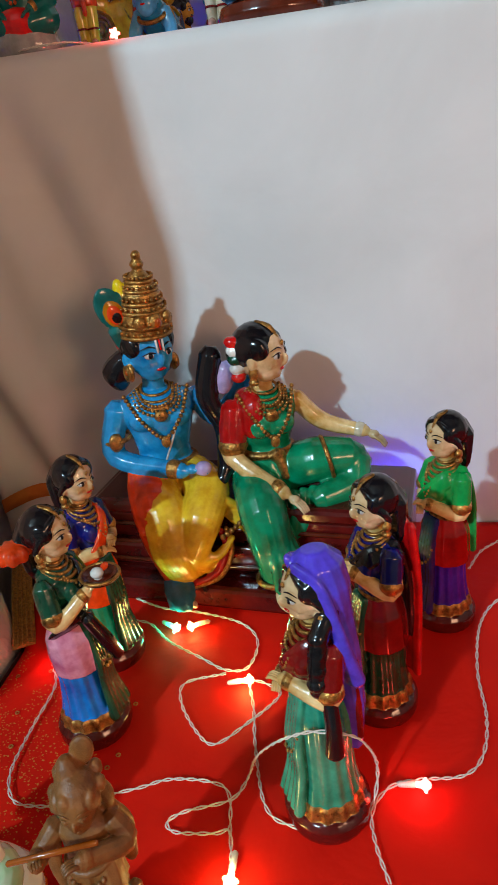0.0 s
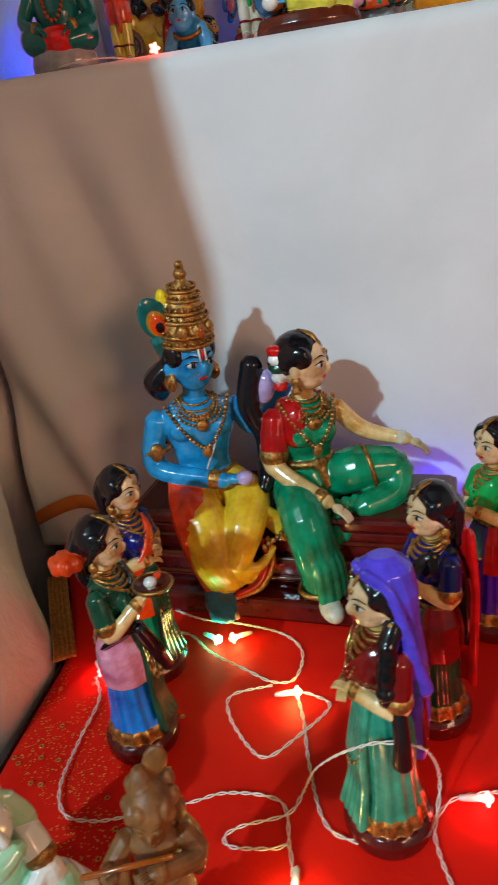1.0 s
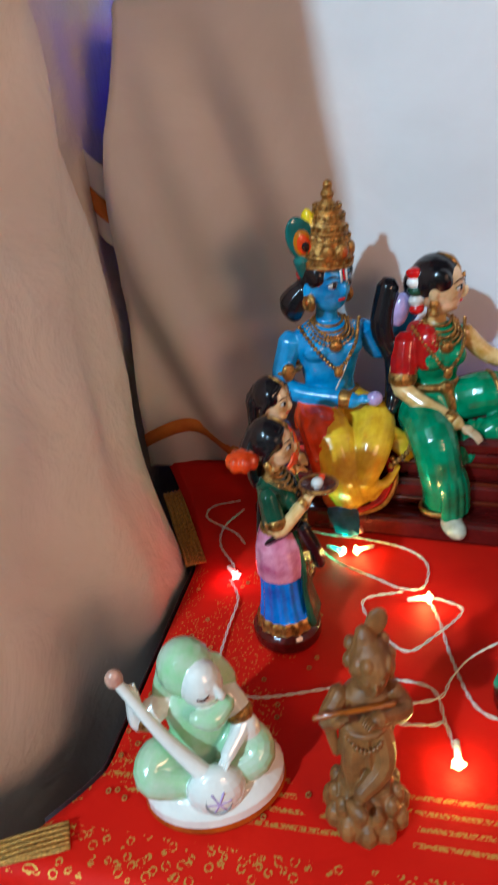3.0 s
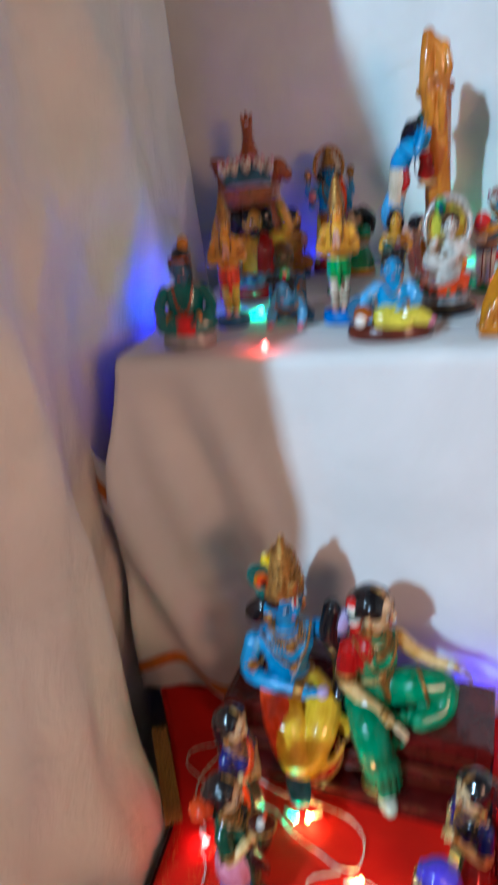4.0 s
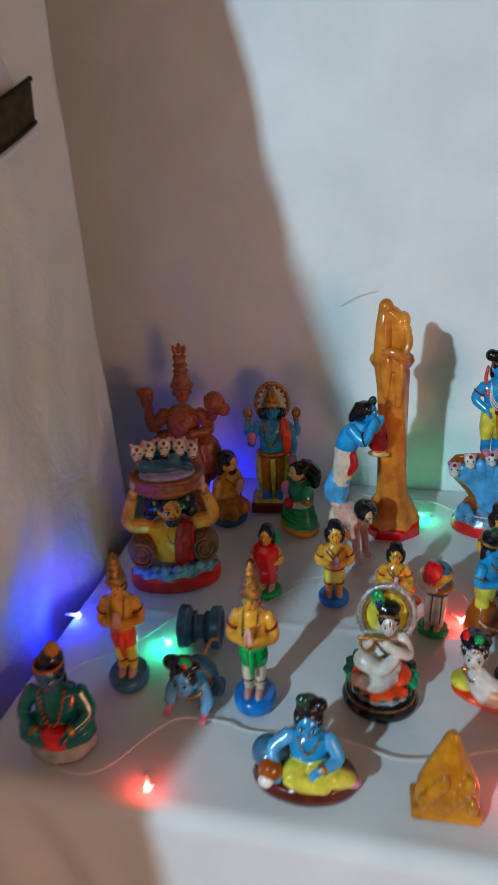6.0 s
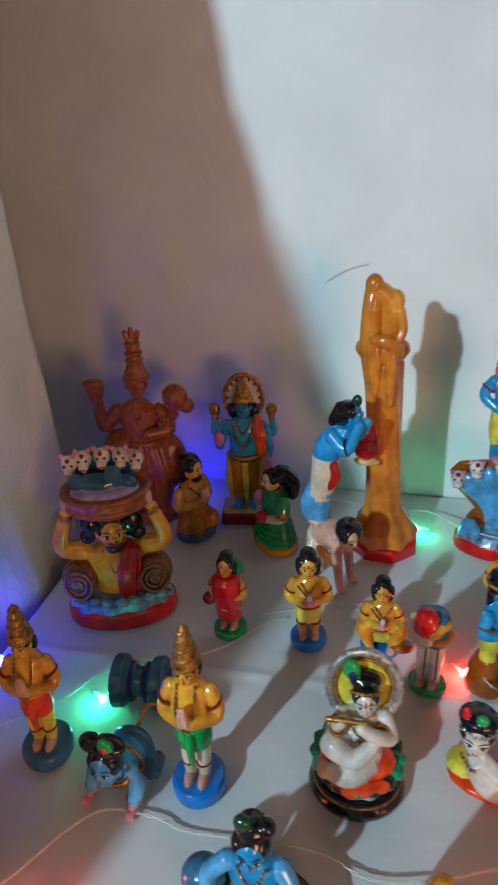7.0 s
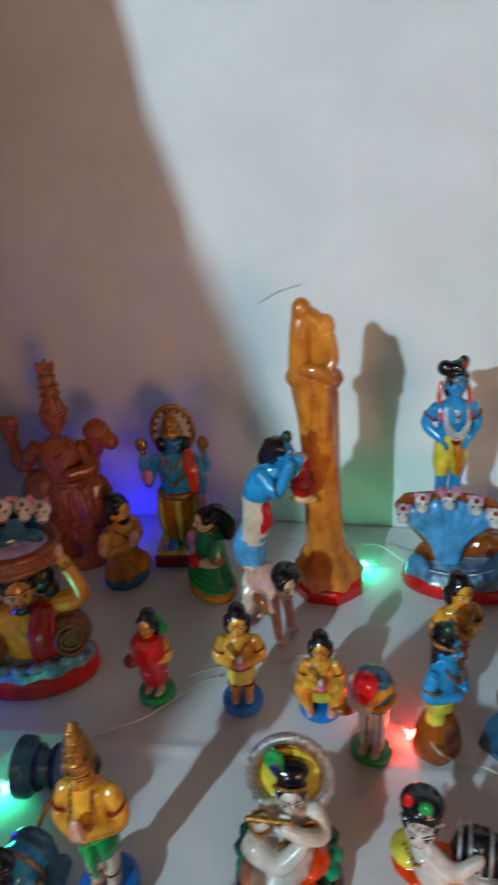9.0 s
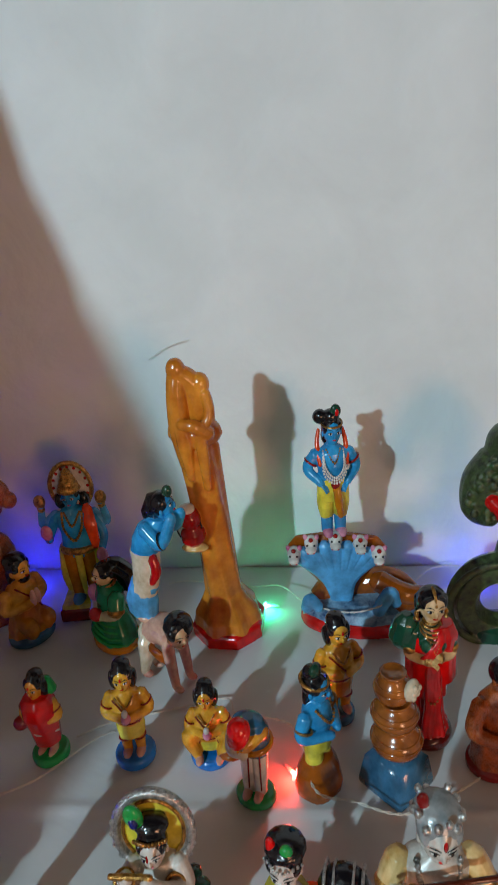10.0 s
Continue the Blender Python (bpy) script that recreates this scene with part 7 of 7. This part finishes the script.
f.done("reclining_infant_ornament", pose(0.122, 1.000, TOP, 0, 0, -8) @ Matrix.Diagonal((0.85, 0.9, 0.95, 1)), "white glazed reclining infant figurine with a dark pillow", "ornament", STEP_SET)

# white flute player in orange
f = Figure()
round_base(f, 0.034, 0.014, "mustard", 0.030)
for q in (-1, 1):
    f.tube([(q * 0.012, 0, 0.09), (q * 0.014, -0.004, 0.05), (q * 0.008, -0.006, 0.016)], [0.020, 0.017, 0.011], "orange", n=14)
f.loft([(0.060, 0, 0, 0.034, 0.024), (0.084, 0, 0, 0.032, 0.024), (0.100, 0, 0, 0.026, 0.020)], "orange", 30, 9, 0.04)
f.loft([(0.092, 0, 0, 0.026, 0.019), (0.118, 0, -0.001, 0.031, 0.022), (0.138, 0, 0, 0.033, 0.019), (0.148, 0, 0, 0.014, 0.011)], "ivory", 28)
for q in (-1, 1):
    arm(f, [(q * 0.034, 0.002, 0.136), (q * 0.048, -0.010, 0.110), (q * 0.012 - 0.012, -0.036, 0.140)], 0.0105, "cream", "skin", "gold")
f.tube([(-0.048, -0.034, 0.142), (0.044, -0.036, 0.158)], [0.0026, 0.0026], "brown", n=8)
for s in (0.0, 0.010):
    f.beads([(-0.020, -0.010, 0.146), (-0.014, -0.024, 0.118 - s), (0, -0.027, 0.108 - s), (0.014, -0.024, 0.118 - s), (0.020, -0.010, 0.146)], 0.0032, "silver", 22)
f.tube([(0, 0, 0.144), (0, -0.001, 0.156)], [0.010, 0.0095], "ivory", n=10)
head(f, (0, -0.006, 0.170), 0.023, "ivory", "grey", nod=6)
f.ell((0, -0.0285, 0.184), (0.0022, 0.0015, 0.006), "crimson", n=6)
f.ell((0, 0.004, 0.187), (0.0225, 0.021, 0.013), "grey")
for k in range(14):
    a = k * 0.45
    f.ell((0.022 * math.cos(a), 0.002 + 0.021 * math.sin(a), 0.186 + 0.005 * (k % 3)), (0.0040, 0.0040, 0.0040), "silver", n=8)
f.ell((-0.014, 0.0, 0.203), (0.006, 0.004, 0.008), "maroon")
f.done("white_flute_player", pose(0.222, 0.972, TOP, 0, 0, 4) @ Matrix.Diagonal((0.84, 0.86, 0.95, 1)), "white glazed flute player figurine in orange with silver beads", "figurine", STEP_SET)

# seated green figure with red lap cloth beside the step's corner
f = Figure()
f.loft([(0, 0, 0, 0.046, 0.036), (0.010, 0, 0, 0.047, 0.037), (0.024, 0, 0, 0.042, 0.033)], "grey", 34, 7, 0.03)
for q in (-1, 1):
    f.tube([(q * 0.012, 0.004, 0.036), (q * 0.040, -0.012, 0.036), (q * 0.016, -0.028, 0.030)], [0.018, 0.016, 0.010], "teal", n=14)
f.ell((0.002, -0.022, 0.032), (0.032, 0.017, 0.017), "red", (15, 0, 0))
f.loft([(0.034, 0, 0.004, 0.028, 0.020), (0.062, 0, 0.002, 0.031, 0.022), (0.084, 0, 0.004, 0.033, 0.018), (0.094, 0, 0.004, 0.014, 0.011)], "teal", 28)
for q in (-1, 1):
    arm(f, [(q * 0.034, 0.004, 0.082), (q * 0.046, -0.006, 0.056), (q * 0.022, -0.028, 0.044)], 0.0105, "teal", None, "gold")
f.beads([(-0.018, -0.008, 0.090), (-0.010, -0.022, 0.062), (0, -0.025, 0.052), (0.010, -0.022, 0.062), (0.018, -0.008, 0.090)], 0.0026, "clay", 16)
head(f, (0, -0.002, 0.112), 0.0225, "slate", "black", yaw=-6, long=True)
f.ell((0.004, 0.002, 0.134), (0.017, 0.016, 0.014), "black")
f.ell((0.010, -0.002, 0.150), (0.010, 0.008, 0.010), "mustard")
f.hoop((0, 0, 0.128), 0.019, 0.019, 0.0024, "clay")
f.done("seated_teal_figurine", pose(-0.385, 0.838, TOP, 0, 0, 10) @ Matrix.Diagonal((0.85, 0.9, 0.98, 1)), "teal-green seated clay figurine with a red lap cloth", "figurine", STEP_SET)

# blue seated child with cow on a dark base
f = Figure()
f.loft([(0, 0, 0, 0.058, 0.034), (0.008, 0, 0, 0.060, 0.036), (0.018, 0, 0, 0.056, 0.033), (0.022, 0, 0, 0.04, 0.022)], "brown", 36)
f.tube([(-0.004, 0.0, 0.034), (0.026, -0.016, 0.032), (0.050, -0.012, 0.024)], [0.016, 0.014, 0.009], "lemon", n=14)
f.tube([(0.004, -0.004, 0.034), (-0.012, -0.022, 0.030), (0.024, -0.026, 0.024)], [0.015, 0.013, 0.008], "lemon", n=14)
f.ell((0.052, -0.014, 0.022), (0.010, 0.007, 0.006), "pink")
f.loft([(0.032, 0.004, 0, 0.019, 0.015), (0.054, 0.004, 0, 0.022, 0.016), (0.070, 0.004, 0, 0.021, 0.014), (0.078, 0.004, 0, 0.009, 0.008)], "blue_skin", 26)
arm(f, [(0.026, 0.0, 0.068), (0.036, -0.010, 0.050), (0.018, -0.026, 0.048)], 0.0085, "pale_blue", None, "gold")
arm(f, [(-0.017, 0.0, 0.068), (-0.034, -0.008, 0.054), (-0.030, -0.022, 0.040)], 0.0085, "pale_blue", None, "gold")
f.beads([(-0.008, -0.010, 0.074), (0.004, -0.018, 0.060), (0.016, -0.010, 0.074)], 0.0018, "gold", 11)
head(f, (0.004, -0.003, 0.092), 0.0185, "blue_skin", "black")
f.ell((0.004, 0.002, 0.110), (0.014, 0.014, 0.011), "black")
f.ell((0.016, 0.0, 0.114), (0.008, 0.008, 0.008), "black")
f.ell((-0.002, -0.004, 0.122), (0.008, 0.006, 0.008), "dark_green")
f.ell((-0.040, -0.002, 0.040), (0.020, 0.018, 0.020), "slate")
f.ell((-0.036, -0.022, 0.036), (0.014, 0.012, 0.014), "bark")
f.ell((-0.040, -0.031, 0.030), (0.009, 0.007, 0.008), "white")
f.done("seated_blue_child_ornament", pose(-0.090, 0.842, TOP, 0, 0, 3), "blue-skinned seated child figurine in yellow on a dark base", "ornament", STEP_SET)

# mustard block-carved peak ornament
f = Figure()
f.block((-0.036, -0.018, 0), (0.036, 0.018, 0.016), "mustard", 0.004)
f.loft([(0.014, 0, 0, 0.034, 0.017), (0.040, 0, 0, 0.032, 0.016), (0.062, 0, 0, 0.025, 0.014), (0.086, 0, 0, 0.015, 0.011), (0.106, 0, 0, 0.008, 0.007), (0.112, 0, 0, 0.004, 0.004)], "mustard", 28, 7, 0.04)
for k in range(9):
    f.ell((-0.024 + 0.006 * k, -0.014, 0.026 + 0.010 * ((k * 5) % 4)), (0.007, 0.007, 0.012), "mustard", n=8)
f.done("peaked_ornament", pose(0.060, 0.834, TOP, 0, 0, 3), "mustard-yellow carved ornament rising to a peak", "ornament", STEP_SET)

# parrot on a leafy ring
f = Figure()
f.at = pose(0.020, 0, 0.062, 90, 0, 0)
f.hoop((0, 0, 0), 0.050, 0.050, 0.024, "scales", n=32)
f.at = Matrix()
f.loft([(0, 0.02, 0, 0.050, 0.030), (0.016, 0.02, 0, 0.046, 0.028), (0.024, 0.02, 0, 0.03, 0.02)], "dark_green", 28)
f.tube([(0.030, 0.004, 0.12), (0.050, 0.004, 0.19), (0.046, 0.0, 0.26), (0.022, -0.004, 0.300), (0.004, -0.008, 0.290)], [0.022, 0.030, 0.034, 0.033, 0.027], "scales", n=22)
f.tube([(0.0, -0.010, 0.278), (-0.018, -0.012, 0.250), (-0.020, -0.012, 0.215), (-0.006, -0.012, 0.196)], [0.027, 0.027, 0.024, 0.014], "scales", n=20)
for k in range(150):
    a, b = k * 2.39996, -0.9 + 1.8 * ((k * 0.618) % 1)
    f.ell((0.020 + (0.050 + 0.023 * math.cos(b * 2)) * math.cos(a), -0.023 * math.cos(b), 0.062 + (0.050 + 0.023 * math.cos(b * 2)) * math.sin(a)), (0.0065, 0.004, 0.0045), "scales", (0, -math.degrees(a), 0), n=6)
    t = (k % 50) / 50
    c = Vector((0.046, 0.0, 0.26)).lerp(Vector((-0.020, -0.012, 0.225)), t) + Vector((0, 0, 0.062 * math.sin(math.pi * t) * 0.6))
    f.ell((c.x + 0.022 * math.cos(k * 1.9), c.y - 0.030 + 0.010 * abs(math.cos(k * 1.9)), c.z + 0.022 * math.sin(k * 1.9)), (0.006, 0.004, 0.0065), "scales", n=6)
f.tube([(-0.012, -0.036, 0.236), (0.000, -0.044, 0.222), (0.002, -0.042, 0.196)], [0.010, 0.010, 0.003], "red", n=12)
f.ell((-0.012, -0.034, 0.262), (0.004, 0.003, 0.004), "black", n=8)
f.done("parrot_ornament", pose(0.368, 1.400, TOP, 0, 0, 0), "green parrot ornament on a dark leafy ring", "ornament", STEP_SET)
f = Figure()
round_base(f, 0.036, 0.012, "maroon", 0.030)
f.loft([(0.010, 0, 0, 0.032, 0.026), (0.035, 0, 0, 0.030, 0.024), (0.065, 0, 0, 0.026, 0.021), (0.095, 0, 0.002, 0.027, 0.019), (0.108, 0, 0.003, 0.012, 0.010)], "terracotta", 30, 7, 0.03)
for q in (-1, 1):
    arm(f, [(q * 0.027, 0.002, 0.095), (q * 0.038, -0.006, 0.066), (q * 0.010, -0.030, 0.060)], 0.010, "terracotta", None, "maroon", fingers=False)
f.ell((0.0, -0.030, 0.050), (0.012, 0.009, 0.014), "white")
head(f, (0, -0.002, 0.124), 0.019, "terracotta", "black")
f.done("brown_figurine", pose(0.330, 1.175, TOP, 0, 0, 25), "seated brown clay figurine on a maroon base", "figurine", STEP_SET)

# ---- strings of coloured lights ----
BULBS = [(1.0, 0.05, 0.03), (0.02, 1.0, 0.42), (1.0, 0.70, 0.18), (0.01, 0.02, 1.0)]


def glow(name, rgb, power):
    m, t, b = shader(name)
    b.inputs["Base Color"].default_value = (0.8, 0.8, 0.8, 1)
    b.inputs["Emission Color"].default_value = (*rgb, 1)
    b.inputs["Emission Strength"].default_value = power
    return m


GLOWS = [glow("lit_red_bulb", (1, 0.16, 0.13), 5), glow("lit_green_bulb", (0.16, 1, 0.58), 5), glow("lit_yellow_bulb", (1, 0.74, 0.22), 6), glow("lit_blue_bulb", (0.12, 0.15, 1), 9)]
LED_SET = "bulbs of the light strings"


def bulb(x, y, z, colour, turn=0, power=0.05):
    f = Figure()
    f.tube([(0, 0.004, 0), (0, -0.003, 0), (0, -0.007, 0.0005)], [0.0022, 0.0030, 0.0016], "white", n=10)
    f.ell((0, -0.005, 0), (0.0042, 0.0048, 0.0042), "white", n=12)
    for k in range(5):
        a = k * 2 * math.pi / 5
        f.tube([(0, -0.004, 0), (0.0050 * math.cos(a), -0.005, 0.0050 * math.sin(a))], [0.0026, 0.0018], "white", n=6)
    ob = f.plain("light_bulb", [GLOWS[colour]])
    ob.matrix_world = pose(x, y, z + 0.006, 0, 0, turn)
    tagged(ob, "lit %s star-shaped bulb of a light string" % ("red", "green", "yellow", "blue")[colour], "light bulb", LED_SET)
    f = Figure()
    f.tube([(0, 0.004, 0), (0, 0.016, -0.001)], [0.0030, 0.0024], "white", n=10)
    f.plain("socket", [WIRE], ob)
    lamp("bulb_light", "POINT", (x, y - 0.006, z + 0.012), power, BULBS[colour], 0.006)


def wire(points, z, lift=0.0, label="white twisted wire of a light string", seed=0):
    """Two strands twisted round each other along a line."""
    rng = random.Random(seed)
    pts = []
    for i, p in enumerate(points):
        h = p[2] if len(p) > 2 else lift * rng.random()
        pts.append((p[0], p[1], z + 0.003 + h))
    line = spline(pts, 14)
    f = Figure()
    for s in (0, math.pi):
        strand, run = [], 0.0
        for i, p in enumerate(line):
            if i:
                run += (p - line[i - 1]).length
            d = (line[min(i + 1, len(line) - 1)] - line[max(i - 1, 0)]).normalized()
            side = d.cross(Vector((0, 0, 1))).normalized()
            a = run * 260 + s + 0.9 * math.sin(run * 61)
            strand.append(p + side * 0.0011 * math.cos(a) + Vector((0, 0, 0.0007 * math.sin(a))))
        f.tube(strand, [0.00062, 0.00062], "white", n=6, smooth=False)
    return tagged(f.plain("light_wire", [WIRE]), label, "wire", "wires of the light strings")


L = 0.002
wire([(-0.336, 0.65), (-0.314, 0.638), (-0.293, 0.599), (-0.246, 0.575), (-0.195, 0.566), (-0.145, 0.550), (-0.122, 0.521), (-0.127, 0.484), (-0.15, 0.479), (-0.177, 0.493), (-0.221, 0.517), (-0.249, 0.544), (-0.272, 0.552), (-0.29, 0.554)], L, 0.003)
wire([(-0.149, 0.475), (-0.187, 0.458), (-0.185, 0.433), (-0.162, 0.401), (-0.143, 0.389), (-0.12, 0.41), (-0.09, 0.448), (-0.106, 0.462), (-0.124, 0.468)], L, 0.003, seed=1)
wire([(-0.124, 0.468), (-0.113, 0.43), (-0.105, 0.387), (-0.089, 0.334), (-0.065, 0.318), (-0.03, 0.318), (-0.006, 0.336), (0.001, 0.350, 0.035), (-0.009, 0.325, 0.092), (-0.024, 0.312, 0.114), (-0.037, 0.309, 0.118), (-0.050, 0.312, 0.112), (-0.073, 0.324, 0.086), (-0.094, 0.345, 0.043), (-0.107, 0.359), (-0.118, 0.337), (-0.153, 0.324), (-0.166, 0.314), (-0.158, 0.307), (-0.126, 0.308), (-0.115, 0.311), (-0.109, 0.288)], L, 0.003, seed=2)
wire([(0.162, 0.715), (0.136, 0.69), (0.117, 0.655)], L, 0.003, seed=3)
wire([(0.18, 0.62), (0.139, 0.598), (0.113, 0.555), (0.1, 0.49), (0.099, 0.436), (0.089, 0.394), (0.07, 0.372), (0.035, 0.366), (0.01, 0.357), (-0.004, 0.336), (-0.002, 0.31), (0.007, 0.283)], L, 0.003, seed=4)
wire([(-0.341, 0.478), (-0.325, 0.447), (-0.325, 0.397), (-0.322, 0.348), (-0.306, 0.322), (-0.28, 0.318), (-0.257, 0.324), (-0.202, 0.341), (-0.175, 0.351), (-0.14, 0.352), (-0.121, 0.342), (-0.114, 0.309)], L, 0.002, seed=5)
wire([(-0.366, 0.643), (-0.4, 0.626), (-0.401, 0.599), (-0.357, 0.57), (-0.339, 0.548)], L, 0.003, seed=6)
wire([(-0.357, 0.623), (-0.374, 0.581), (-0.368, 0.54), (-0.343, 0.504), (-0.338, 0.480)], L, 0.003, seed=7)
U = TOP - 0.002
wire([(-0.445, 0.927), (-0.425, 0.959), (-0.40, 0.985), (-0.362, 1.019), (-0.34, 1.062), (-0.319, 1.09), (-0.254, 1.1), (-0.231, 1.115), (-0.197, 1.135), (-0.150, 1.19), (-0.126, 1.205)], U, 0.004, seed=8)
wire([(-0.173, 1.195), (-0.134, 1.219), (-0.057, 1.244), (0.008, 1.26), (0.026, 1.236), (0.077, 1.228), (0.105, 1.19, 0.02), (0.125, 1.108, 0.03), (0.165, 1.095, 0.03), (0.215, 1.090, 0.02), (0.266, 1.12, 0.01), (0.307, 1.15), (0.36, 1.196)], U, 0.004, seed=9)
wire([(-0.123, 1.52), (-0.085, 1.528), (0.014, 1.51), (0.071, 1.50, 0.01), (0.115, 1.42, 0.035), (0.180, 1.385, 0.045), (0.235, 1.39, 0.06), (0.275, 1.46, 0.04), (0.32, 1.52, 0.03), (0.39, 1.54, 0.02)], U, 0.004, seed=10)
wire([(-0.416, 0.829), (-0.365, 0.799), (-0.32, 0.809), (-0.282, 0.871), (-0.253, 0.898), (-0.200, 0.900), (-0.164, 0.894), (-0.05, 0.900), (0.007, 0.885), (0.062, 0.895), (0.135, 0.923), (0.21, 0.925)], U, 0.004, seed=11)

for x, y, c, a in ((-0.222, 0.540, 1, 60), (-0.197, 0.543, 2, -60), (-0.127, 0.464, 2, 100), (-0.107, 0.278, 2, 0), (0.034, 0.361, 0, 90), (-0.338, 0.487, 0, 40)):
    bulb(x, y, L, c, a, 0.09 if c else 0.055)
bulb(0.040, 0.745, 0.055, 3, 0, 0.16)
for x, y, c, a, w in ((-0.320, 1.028, 1, 60, 0.11), (0.052, 1.457, 1, -90, 0.13), (-0.482, 1.060, 3, 90, 0.45), (-0.263, 0.800, 0, 30, 0.08), (0.144, 0.863, 0, 10, 0.08), (0.100, 1.150, 0, 40, 0.15), (-0.368, 1.520, 3, 0, 0.24), (0.385, 1.530, 3, 0, 0.15)):
    bulb(x, y, U, c, a, w)
